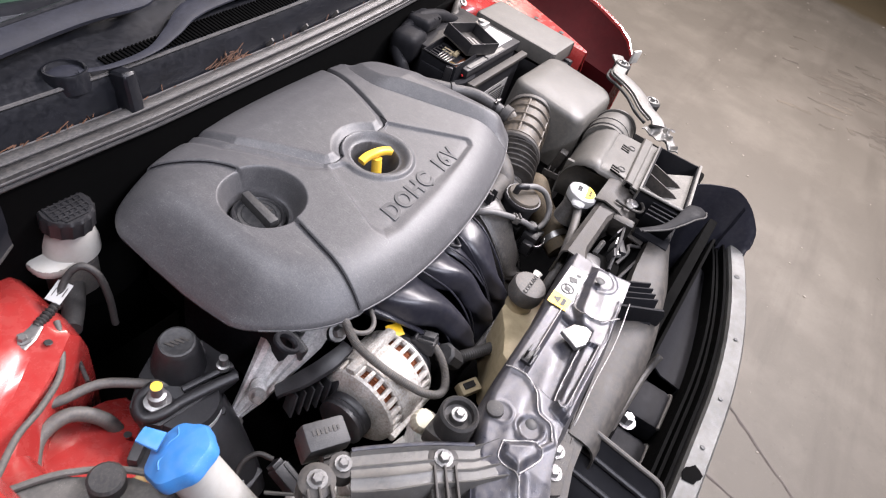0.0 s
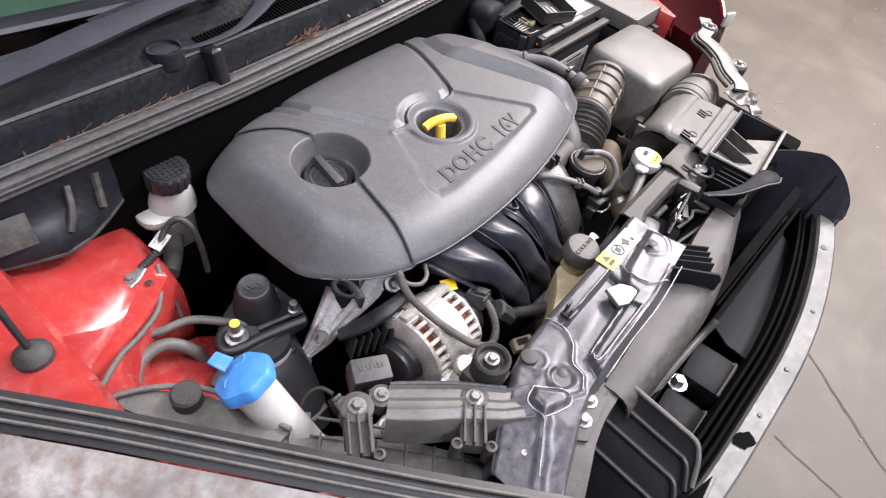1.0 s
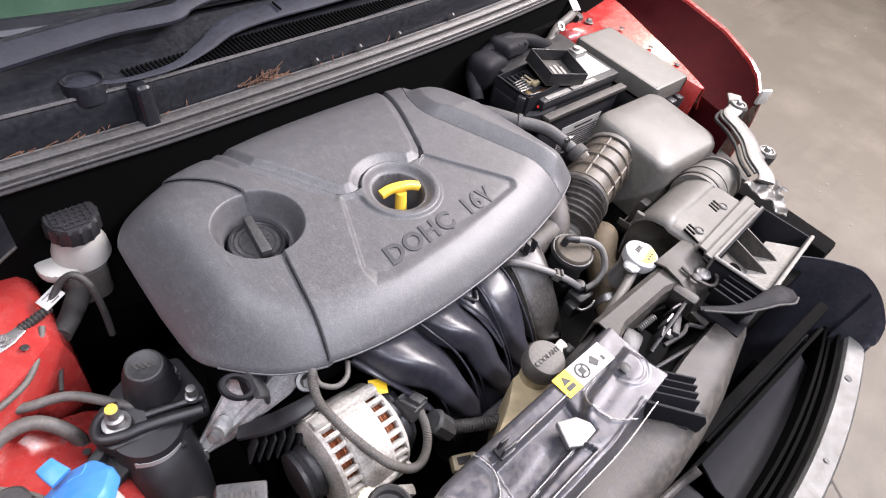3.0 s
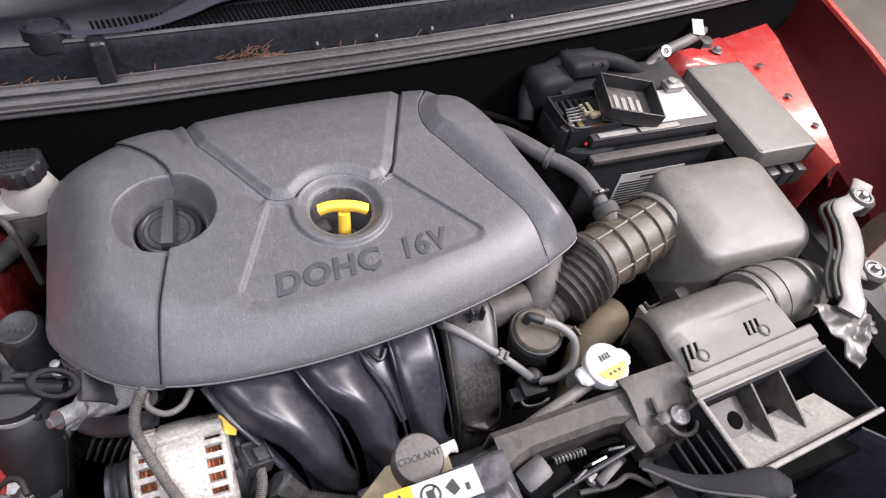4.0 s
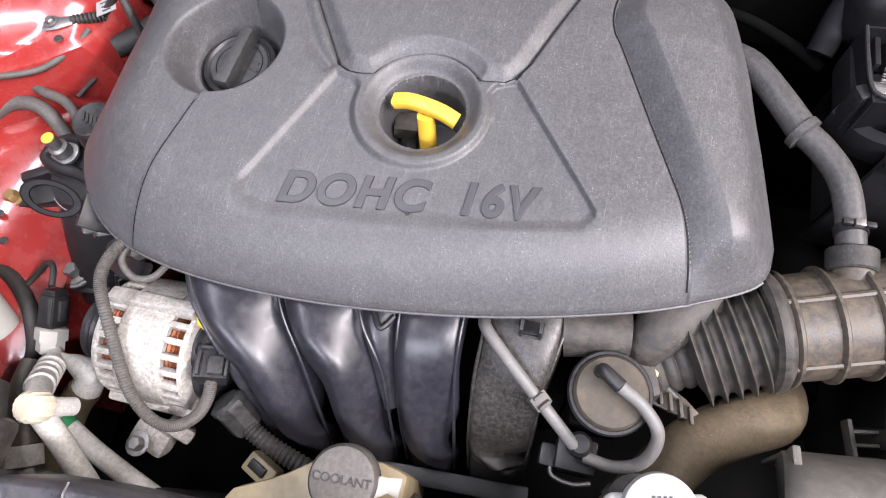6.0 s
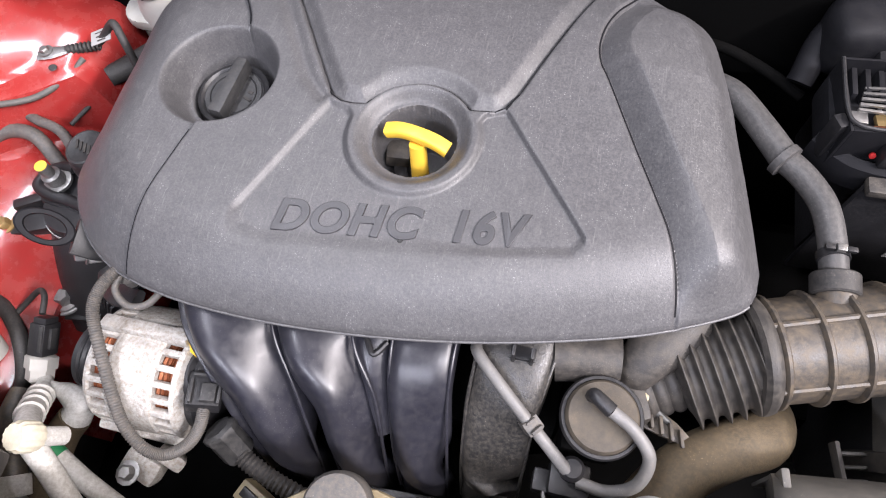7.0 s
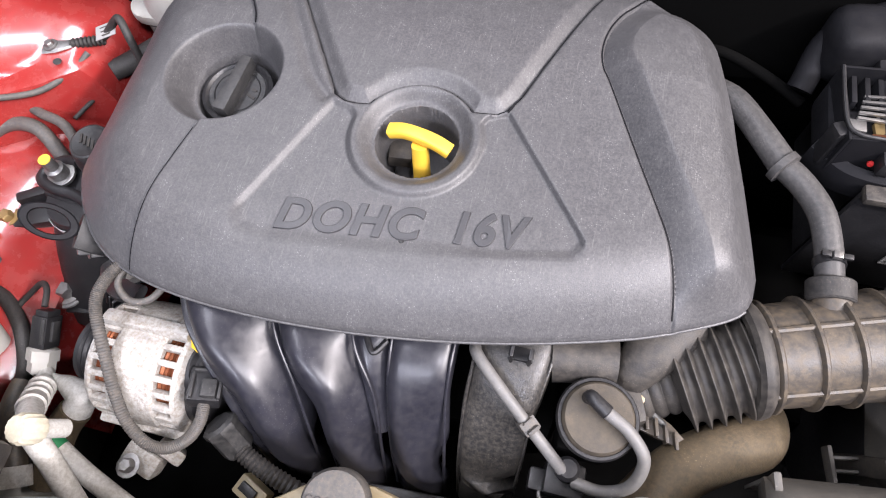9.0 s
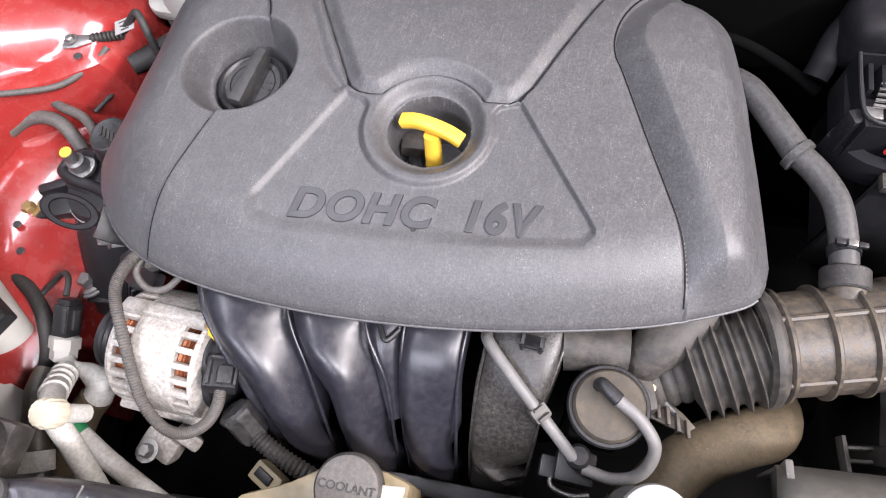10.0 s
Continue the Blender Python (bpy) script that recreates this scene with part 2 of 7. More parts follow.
CRACK = material("crack_dirt", (0.06, 0.05, 0.045), 0.9, vary=0.3)
WALLPAINT = material("hall_wall", (0.22, 0.215, 0.21), 0.8, vary=0.1, scale=2)
GLASS = material("windscreen_glass", (0.026, 0.050, 0.034), 0.07, vary=0.3, scale=6, bump=0.01, dust=0.25, dust_color=(0.07, 0.10, 0.07))
# lens in pale mottled colour that stands for glare and reflections on it
LENS = material("glare_toned_lens", (0.36, 0.34, 0.32), 0.10, vary=0.5, scale=25, bump=0.05, coat=1.0, dust=0.7, dust_color=(0.20, 0.13, 0.10))
BRASS = material("tarnished_brass", (0.36, 0.25, 0.11), 0.4, 0.6, vary=0.2)
GREENTAPE = material("green_tape", (0.02, 0.22, 0.08), 0.5)
REDTAB = material("red_plastic", (0.4, 0.02, 0.02), 0.4)


# ---------------------------------------------------------------- mesh helpers
def smooth_path(pts, n=8):
    """Catmull-Rom through the points."""
    P = [Vector(p) for p in pts]
    if len(P) < 3:
        return P
    P = [2 * P[0] - P[1], *P, 2 * P[-1] - P[-2]]
    out = []
    for i in range(1, len(P) - 2):
        a, b, c, d = P[i - 1 : i + 3]
        for k in range(n):
            t = k / n
            out.append(0.5 * (2 * b + (c - a) * t + (2 * a - 5 * b + 4 * c - d) * t * t + (3 * b - a - 3 * c + d) * t ** 3))
    return out + [P[-2]]


def lerp_list(vals, n):
    if isinstance(vals, (int, float)):
        return [vals] * n
    return list(np.interp(np.linspace(0, 1, n), np.linspace(0, 1, len(vals)), vals))


def tube(bm, pts, r, seg=12, n=8, flat=1.0, up=None, cap=True, power=1.0):
    """A round or flattened tube along a path: flat scales its thickness, power < 1 squares it."""
    P = smooth_path(pts, n)
    R, Fl = lerp_list(r, len(P)), lerp_list(flat, len(P))
    rings, side = [], None
    for i, p in enumerate(P):
        d = (P[min(i + 1, len(P) - 1)] - P[max(i - 1, 0)]).normalized()
        if up is not None:
            side = d.cross(Vector(up)).normalized()
        elif side is None:
            side = d.cross(Vector((0, 0, 1)) if abs(d.z) < 0.9 else Vector((1, 0, 0))).normalized()
        else:
            side = (side - d * side.dot(d)).normalized()
        top = side.cross(d)
        ring = []
        for k in range(seg):
            a = 2 * math.pi * k / seg
            c, s = math.cos(a), math.sin(a)
            c, s = math.copysign(abs(c) ** power, c), math.copysign(abs(s) ** power, s)
            ring.append(bm.verts.new(p + side * c * R[i] + top * s * R[i] * Fl[i]))
        rings.append(ring)
    for a, b in zip(rings, rings[1:]):
        for k in range(seg):
            bm.faces.new((a[k], a[(k + 1) % seg], b[(k + 1) % seg], b[k]))
    if cap:
        bm.faces.new(rings[0][::-1])
        bm.faces.new(rings[-1])
    return bm


def box(bm, c, size, bevel=0.003, turn=(0, 0, 0), seg=2, taper=1.0):
    """A bevelled box; taper narrows its top."""
    got = bmesh.ops.create_cube(bm, size=1.0)["verts"]
    for v in got:
        k = taper if v.co.z > 0 else 1.0
        v.co = Vector((v.co.x * size[0] * k, v.co.y * size[1] * k, v.co.z * size[2]))
    if bevel > 0:
        edges = list({e for v in got for e in v.link_edges})
        res = bmesh.ops.bevel(bm, geom=edges, offset=bevel, segments=seg, affect="EDGES", profile=0.6)
        got = list({v for f in res["faces"] for v in f.verts} | {v for v in got if v.is_valid})
    m = pose(*c, *turn)
    for v in got:
        v.co = m @ v.co
    return bm


def lathe(bm, prof, m=None, seg=32, wobble=None):
    """A turned body from (radius, height) pairs about the local z axis, set by the pose m."""
    m = m or Matrix()
    rings = []
    for r, z in prof:
        if r < 1e-5:
            rings.append([bm.verts.new(m @ Vector((0, 0, z)))])
        else:
            ring = []
            for k in range(seg):
                a = 2 * math.pi * k / seg
                q = r * (wobble(a, z) if wobble else 1.0)
                ring.append(bm.verts.new(m @ Vector((q * math.cos(a), q * math.sin(a), z))))
            rings.append(ring)
    for a, b in zip(rings, rings[1:]):
        for k in range(max(len(a), len(b))):
            q = (k + 1) % seg
            if len(a) == 1 and len(b) > 1:
                bm.faces.new((a[0], b[q], b[k]))
            elif len(b) == 1 and len(a) > 1:
                bm.faces.new((a[k], a[q], b[0]))
            elif len(a) > 1:
                bm.faces.new((a[k], a[q], b[q], b[k]))
    return bm


def prism(bm, outline, z0, z1, m=None, bevel=0.0, seg=2):
    """An upright slab over an outline in the local xy plane."""
    m = m or Matrix()
    low = [bm.verts.new((x, y, z0)) for x, y in outline]
    face = bm.faces.new(low)
    res = bmesh.ops.extrude_face_region(bm, geom=[face])
    top = [v for v in res["geom"] if isinstance(v, bmesh.types.BMVert)]
    for v in top:
        v.co.z = z1
    got = low + top
    bmesh.ops.recalc_face_normals(bm, faces=list({f for v in got for f in v.link_faces}))
    if bevel > 0:
        edges = list({e for v in got for e in v.link_edges})
        res = bmesh.ops.bevel(bm, geom=edges, offset=bevel, segments=seg, affect="EDGES", profile=0.6)
        got = list({v for f in res["faces"] for v in f.verts} | {v for v in got if v.is_valid})
    for v in got:
        v.co = m @ v.co
    return bm


def sweep(bm, prof, path, closed=False, thick=0.0, axis="x"):
    """Sheet: a list of profiles (same length) joined in order; each profile is a list of points."""
    rows = [[bm.verts.new(Vector(p)) for p in pr] for pr in path] if prof is None else None
    for a, b in zip(rows, rows[1:]):
        for k in range(len(a) - 1):
            bm.faces.new((a[k], a[k + 1], b[k + 1], b[k]))
    bmesh.ops.recalc_face_normals(bm, faces=bm.faces[:])
    if thick:
        bmesh.ops.solidify(bm, geom=bm.faces[:], thickness=thick)
    return bm


def sheet(rows, thick=0.003):
    bm = bmesh.new()
    sweep(bm, None, rows, thick=thick)
    return bm


def bolt(bm, p, r=0.006, h=0.006, m=None, washer=1.6):
    m = m or pose(*p)
    lathe(bm, [(0, h), (r * 0.8, h), (r, h * 0.8), (r, 0.0015), (r * washer, 0.0015), (r * washer, 0)], m, 12, lambda a, z: 1.0 if z <= 0.0015 else 0.9 + 0.1 * math.cos(6 * a))
    return bm


def finish(name, bm, mat, angle=35):
    bmesh.ops.recalc_face_normals(bm, faces=bm.faces[:])
    me = bpy.data.meshes.new(name)
    bm.to_mesh(me)
    bm.free()
    me.materials.append(mat)
    for p in me.polygons:
        p.use_smooth = True
    me.set_sharp_from_angle(angle=radians(angle))
    return me


def thing(name, at, label, category, group="", kind=""):
    ob = new(name)
    ob.empty_display_size = 0.02
    ob.location = at
    return tagged(ob, label, category, group, kind)


def part(name, bm, mat, parent, label="", angle=35):
    """One mesh under a thing or part; its coordinates are the world's."""
    at = Vector(parent["_at"]) if "_at" in parent else Vector(parent.location)
    bmesh.ops.translate(bm, verts=bm.verts[:], vec=-at)
    ob = new(name, finish(name, bm, mat, angle))
    ob.parent = parent
    ob["_at"] = tuple(at)
    return tagged(ob, label)


def solo(name, bm, mat, label, category, group="", kind="", angle=35):
    """A thing of one mesh, with its origin at its base."""
    lo = Vector([min(v.co[i] for v in bm.verts) for i in range(3)])
    hi = Vector([max(v.co[i] for v in bm.verts) for i in range(3)])
    at = Vector(((lo.x + hi.x) / 2, (lo.y + hi.y) / 2, lo.z))
    bmesh.ops.translate(bm, verts=bm.verts[:], vec=-at)
    ob = new(name, finish(name, bm, mat, angle))
    ob.location = at
    ob["_at"] = tuple(at)
    return tagged(ob, label, category, group, kind)


B = bmesh.new


def tubes(pts, r, **k):
    return tube(bmesh.new(), pts, r, **k)


def boxes(*a, **k):
    return box(bmesh.new(), *a, **k)


def lathes(*a, **k):
    return lathe(bmesh.new(), *a, **k)


def prisms(*a, **k):
    return prism(bmesh.new(), *a, **k)


# ---------------------------------------------------------------- hall
def build_hall():
    bm = B()
    prism(bm, [(-14, -16), (16, -16), (16, 14), (-14, 14)], -0.2, 0.0)
    solo("floor", bm, CONCRETE, "worn beige concrete floor with cracks and stains", "floor", kind="structure")
    for name, x0, y0, x1, y1 in (("wall_north", -14, 14, 16, 14.2), ("wall_south", -14, -16.2, 16, -16), ("wall_east", 16, -16, 16.2, 14), ("wall_west", -14.2, -16, -14, 14)):
        solo(name, prisms([(x0, y0), (x1, y0), (x1, y1), (x0, y1)], 0, 4.6), WALLPAINT, "plain painted hall wall", "wall", kind="structure")
    solo("ceiling", prisms([(-14, -16), (16, -16), (16, 14), (-14, 14)], 4.6, 4.8), WALLPAINT, "plain hall ceiling", "ceiling", kind="structure")


build_hall()

# ---------------------------------------------------------------- engine cover
OUTLINE = [(-0.369, 0.13), (-0.366, 0.05), (-0.342, 0.005), (-0.300, -0.038), (-0.251, -0.063), (-0.183, -0.077), (-0.088, -0.080), (0.015, -0.072), (0.111, -0.056), (0.204, -0.032), (0.254, -0.013), (0.292, 0.006), (0.306, 0.022), (0.309, 0.045)]
BACKLINE = [(-0.369, 0.13), (-0.371, 0.20), (-0.367, 0.255), (-0.342, 0.294), (-0.29, 0.312), (-0.236, 0.318), (-0.17, 0.325), (-0.105, 0.334), (-0.02, 0.340), (0.10, 0.343), (0.17, 0.340), (0.215, 0.334), (0.240, 0.320), (0.256, 0.300), (0.267, 0.262), (0.289, 0.165), (0.302, 0.092), (0.309, 0.045)]
SEAM_L = [(-0.278, 0.318), (-0.245, 0.274), (-0.219, 0.238), (-0.205, 0.203), (-0.205, 0.14), (-0.217, 0.085), (-0.230, 0.022), (-0.238, -0.026), (-0.246, -0.070)]
SEAM_R = [(0.190, 0.352), (0.172, 0.318), (0.158, 0.294), (0.148, 0.267), (0.1445, 0.240), (0.148, 0.217), (0.158, 0.196), (0.189, 0.126), (0.210, 0.080), (0.228, 0.038), (0.241, -0.010), (0.246, -0.050)]
REAR = [(-0.186, 0.34), (-0.169, 0.257), (-0.104, 0.150), (-0.096, 0.138), (-0.085, 0.132), (-0.074, 0.131)] + [(-0.0085 + 0.0585 * math.cos(radians(q)), 0.1055 + 0.0585 * math.sin(radians(q))) for q in range(152, 36, -6)] + [(0.050, 0.1425), (0.060, 0.1435), (0.069, 0.149), (0.079, 0.166), (0.148, 0.352)]
PANEL_TOP = [(-0.156, -0.008), (-0.152, 0.004), (-0.098, 0.134), (-0.074, 0.127), (0.0, 0.060), (0.052, 0.140), (0.072, 0.148), (0.158, 0.032), (0.161, 0.022)]
PANEL_LOW = [(0.161, 0.022), (0.152, 0.011), (0.0, -0.020), (-0.118, -0.031), (-0.150, -0.026), (-0.156, -0.008)]
CAP_AT = (-0.2180, 0.1510)
DIP_AT = (-0.0080, 0.1065)


def line_field(X, Y, pts):
    """Distance to a line of segments, and on which side of it (positive: to its left)."""
    best, side = np.full(X.shape, 9.0), np.zeros(X.shape)
    for (ax, ay), (bx, by) in zip(pts, pts[1:]):
        dx, dy = bx - ax, by - ay
        t = np.clip(((X - ax) * dx + (Y - ay) * dy) / (dx * dx + dy * dy), 0, 1)
        d = np.hypot(X - ax - t * dx, Y - ay - t * dy)
        s = dx * (Y - ay) - dy * (X - ax)
        near = d < best
        best, side = np.where(near, d, best), np.where(near, np.sign(s), side)
    return best, side


def inside(X, Y, pts):
    hit = np.zeros(X.shape, bool)
    for (ax, ay), (bx, by) in zip(pts, pts[1:] + pts[:1]):
        if ay != by:
            hit ^= ((ay > Y) != (by > Y)) & (X < (bx - ax) * (Y - ay) / (by - ay) + ax)
    return hit


def step(v, a, b):
    t = np.clip((v - a) / (b - a), 0, 1)
    return t * t * (3 - 2 * t)


SEAM_L, SEAM_R = ([(p.x, p.y) for p in smooth_path([(x, y, 0) for x, y in line], 6)] for line in (SEAM_L, SEAM_R))


def cover_height(X, Y, edge):
    left = step(-X, 0.22, 0.37)
    low = left * step(Y, -0.03, 0.10)
    wide = 0.085 + 0.03 * left
    roll = np.clip(1 - edge / wide, 0, 1)
    Z = 0.8505 - (0.042 + 0.012 * left + 0.018 * low) * (1 - 0.55 * step(Y, 0.16, 0.31) * (1 - 0.6 * left)) * roll ** 2.2 - 0.010 * step(Y, 0.20, 0.34)
    # right flank, lower than the middle
    d, _ = line_field(X, Y, SEAM_R)
    e = np.where(X > np.interp(Y, [p[1] for p in SEAM_R[::-1]], [p[0] for p in SEAM_R[::-1]]), d, 0)
    rise = 1 - (1 - np.clip(e / (0.027 + 0.05 * np.clip(0.10 - Y, 0, 0.1)), 0, 1)) ** 1.15
    fall = np.clip((Y - 0.207) / 0.10, 0, 1)
    Z += np.where(e > 0, (-0.0085 * step(e, 0.0, 0.0025) + 0.0225 * rise) * step(edge, 0.0, 0.035) - 0.0135 * fall * rise * (1.25 - 0.25 * fall), 0)
    Z -= 0.0034 * np.exp(-(d / 0.0017) ** 2)
    # left lobe with its seam
    d, _ = line_field(X, Y, SEAM_L)
    inlobe = X < np.interp(Y, [p[1] for p in SEAM_L[::-1]], [p[0] for p in SEAM_L[::-1]])
    Z -= np.where(inlobe, 0.0055 * step(d, 0.0, 0.0015), 0) + 0.0035 * np.exp(-(d / 0.0013) ** 2)
    # hollow beside the left seam, running to the rear panel
    d2, _ = line_field(X, Y, [(-0.200, 0.33), (-0.186, 0.26), (-0.125, 0.155), (-0.105, 0.135)])
    Z -= 0.0035 * np.exp(-(d2 / 0.007) ** 2)
    # rear panel, let in
    d, _ = line_field(X, Y, REAR)
    inr = inside(X, Y, REAR + [(0.16, 0.5), (-0.19, 0.5)])
    Z += np.where(inr, -0.0060 + 0.0085 * step(d, 0.0, 0.018), 0)
    Z -= 0.0040 * np.exp(-(d / 0.0014) ** 2)
    # wedge panel with the lettering
    d, _ = line_field(X, Y, PANEL_TOP)
    d2, _ = line_field(X, Y, PANEL_LOW)
    inp = inside(X, Y, PANEL_TOP + PANEL_LOW[1:-1])
    Z -= np.where(inp, 0.0054 * step(d, 0.0, 0.0085 - 0.0045 * step(X, 0.02, 0.06)) * step(d2, 0.0, 0.024 - 0.010 * step(X, 0.0, 0.10)), 0) * step(np.hypot(X + 0.0085, Y - 0.1055), 0.0585, 0.066)
    Z -= 0.0022 * np.clip(1 - edge / 0.0040, 0, 1) ** 2
    # hollows round the oil cap and the dipstick
    r = np.hypot(X + 0.2170, Y - 0.1460)
    Z = np.where(r < 0.0625, Z + (0.8070 - Z) * step(0.0625 - r, 0.0, 0.0185), Z)
    r = np.hypot(X - CAP_AT[0], Y - CAP_AT[1])
    Z = np.where(r < 0.0440, Z - 0.035 * step(0.0440 - r, 0.0, 0.003), Z)
    r = np.hypot(X + 0.0085, Y - 0.1065)
    Z = np.where(r < 0.056, Z - 0.012 * step(0.056 - r, 0.0, 0.016), Z)
    r = np.hypot(X - DIP_AT[0], Y - DIP_AT[1])
    Z = np.where(r < 0.0395, Z - 0.075 * step(0.0395 - r, 0.0, 0.004), Z)
    return Z


def build_cover():
    cols, rows = 640, 390
    a = np.linspace(0, math.pi, cols)
    xs = -0.369 + 0.678 * (0.75 * np.linspace(0, 1, cols) + 0.25 * (1 - np.cos(a)) / 2)
    fine = [[(p.x, p.y) for p in smooth_path([(x, y, 0) for x, y in line], 12)] for line in (OUTLINE, BACKLINE)]
    for line in fine:
        line.sort()
    yf = np.interp(xs, [p[0] for p in fine[0]], [p[1] for p in fine[0]])
    yb = np.interp(xs, [p[0] for p in fine[1]], [p[1] for p in fine[1]])
    for _ in range(4):
        yf[1:-1] = (yf[:-2] + 2 * yf[1:-1] + yf[2:]) / 4
        yb[1:-1] = (yb[:-2] + 2 * yb[1:-1] + yb[2:]) / 4
    t = np.linspace(0, 1, rows)
    X = np.repeat(xs[:, None], rows, 1)
    Y = yf[:, None] + (yb - yf)[:, None] * t[None, :]
    loop = list(zip(xs, yf)) + list(zip(xs, yb))[::-1]

    def to_edge(X, Y):
        edge = np.full(X.shape, 9.0)
        for k in range(0, len(loop), 4):
            (ax, ay), (bx, by) = loop[k], loop[(k + 4) % len(loop)]
            dx, dy = bx - ax, by - ay
            u = np.clip(((X - ax) * dx + (Y - ay) * dy) / (dx * dx + dy * dy + 1e-12), 0, 1)
            edge = np.minimum(edge, np.hypot(X - ax - u * dx, Y - ay - u * dy))
        return edge

    edge = to_edge(X, Y)
    rim = edge.copy()
    for _ in range(420):
        edge[1:-1, 1:-1] = (edge[:-2, 1:-1] + edge[2:, 1:-1] + edge[1:-1, :-2] + edge[1:-1, 2:] + 4 * edge[1:-1, 1:-1]) / 8
    edge = np.where(rim < 0.010, rim + (edge - rim) * step(rim, 0.0, 0.010), edge)
    Z = cover_height(X, Y, edge)
    verts = np.stack([X, Y, Z], -1).reshape(-1, 3)
    idx = np.arange(cols * rows).reshape(cols, rows)
    faces = np.stack([idx[:-1, :-1], idx[1:, :-1], idx[1:, 1:], idx[:-1, 1:]], -1).reshape(-1, 4).tolist()
    ring = [*idx[:, 0], *idx[-1, 1:], *idx[::-1, -1][1:], *idx[0, ::-1][1:-1]]
    base = len(verts)
    cx, cy = -0.03, 0.13
    low1 = [(v[0] + (cx - v[0]) * 0.002, v[1] + (cy - v[1]) * 0.002, v[2] - 0.0035) for v in verts[ring]]
    low2 = [(v[0] + (cx - v[0]) * 0.09, v[1] + (cy - v[1]) * 0.09, v[2] - 0.026) for v in verts[ring]]
    n = len(ring)
    allv = verts.tolist() + low1 + low2
    for i in range(n):
        j = (i + 1) % n
        faces.append([ring[j], ring[i], base + i, base + j])
        faces.append([base + j, base + i, base + n + i, base + n + j])
    at = Vector((-0.03, 0.13, 0.74))
    me = bpy.data.meshes.new("shell")
    me.from_pydata([tuple(Vector(v) - at) for v in allv], [], faces)
    me.materials.append(COVER)
    for p in me.polygons:
        p.use_smooth = True
    me.set_sharp_from_angle(angle=radians(60))
    top = thing("engine_cover", at, "dusty dark grey plastic engine cover with moulded lettering", "engine cover")
    sh = new("shell", me)
    sh.parent = top
    # thin moulded lip along the front edge
    zf = Z[:, 0]
    bm = B()
    tube(bm, [(xs[i], yf[i] - 0.0004, zf[i] - 0.0012) for i in range(24, cols - 6, 6)], 0.0014, seg=8, n=1)
    lip = finish("edge_lip", bm, COVER)
    lip.transform(Matrix.Translation(-at))
    ob = new("edge_lip", lip)
    ob.parent = top
    # dark gaps along the panel joints
    for line in (SEAM_L, SEAM_R, REAR):
        pts = smooth_path([(x, y, 0) for x, y in line], 4 if line is REAR else 1)
        px, py = np.array([p.x for p in pts]), np.array([p.y for p in pts])
        yb_at, yf_at = np.interp(px, xs, yb), np.interp(px, xs, yf)
        keep = (py < yb_at - 0.004) & (py > yf_at + 0.0015) & (np.hypot(px + 0.2170, py - 0.146) > 0.0625)
        px, py = px[keep], py[keep]
        pz = cover_height(px, py, to_edge(px, py)) + 0.0003
        runs, run = [], []
        for k in range(len(px)):
            if run and math.hypot(px[k] - run[-1][0], py[k] - run[-1][1]) > 0.02:
                runs.append(run)
                run = []
            run.append((px[k], py[k], pz[k]))
        runs.append(run)
        for run in runs:
            if len(run) > 3:
                gap = finish("joint_gap", tube(B(), run, 0.0010, seg=6, n=1), MATTE)
                gap.transform(Matrix.Translation(-at))
                ob = new("joint_gap", gap)
                ob.parent = top
    # lettering moulded on the wedge panel
    def letters(txt, x, y, size, ang, wide):
        cu = bpy.data.curves.new("lettering", "FONT")
        cu.body, cu.size, cu.extrude, cu.bevel_depth, cu.shear, cu.space_character = txt, size, 0.0014, 0.0006, 0.20, 1.10
        cu.offset = 0.0009
        tmp = new("lettering", cu)
        bpy.context.view_layer.update()
        lm = bpy.data.meshes.new_from_object(tmp.evaluated_get(bpy.context.evaluated_depsgraph_get()))
        bpy.data.objects.remove(tmp)
        lm.materials.clear()
        lm.materials.append(LETTER)
        span = max(v.co.x for v in lm.vertices)
        m = pose(x, y, 0, 0, 0, ang) @ Matrix.Diagonal((wide / span, 1, 1, 1))
        pts = np.array([m @ v.co for v in lm.vertices])
        z = cover_height(pts[:, 0], pts[:, 1], to_edge(pts[:, 0], pts[:, 1]))
        for v, p, h in zip(lm.vertices, pts, z):
            v.co = (p[0] - at.x, p[1] - at.y, h + p[2] - at.z - 0.0002)
        ob = new("lettering", lm)
        ob.parent = top
        return tagged(ob, "raised capital letters and figures moulded in the plastic")
    letters("DOHC", -0.110, -0.0085, 0.0415, 5.9, 0.134)
    letters("16V", 0.044, 0.0085, 0.0415, 5.9, 0.071)
    part("moulding_dot", lathes([(0, 0.0012), (0.002, 0.0010), (0.0026, 0)], pose(0.006, 0.001, 0.8450), 12), INK, top)
    return top


build_cover()


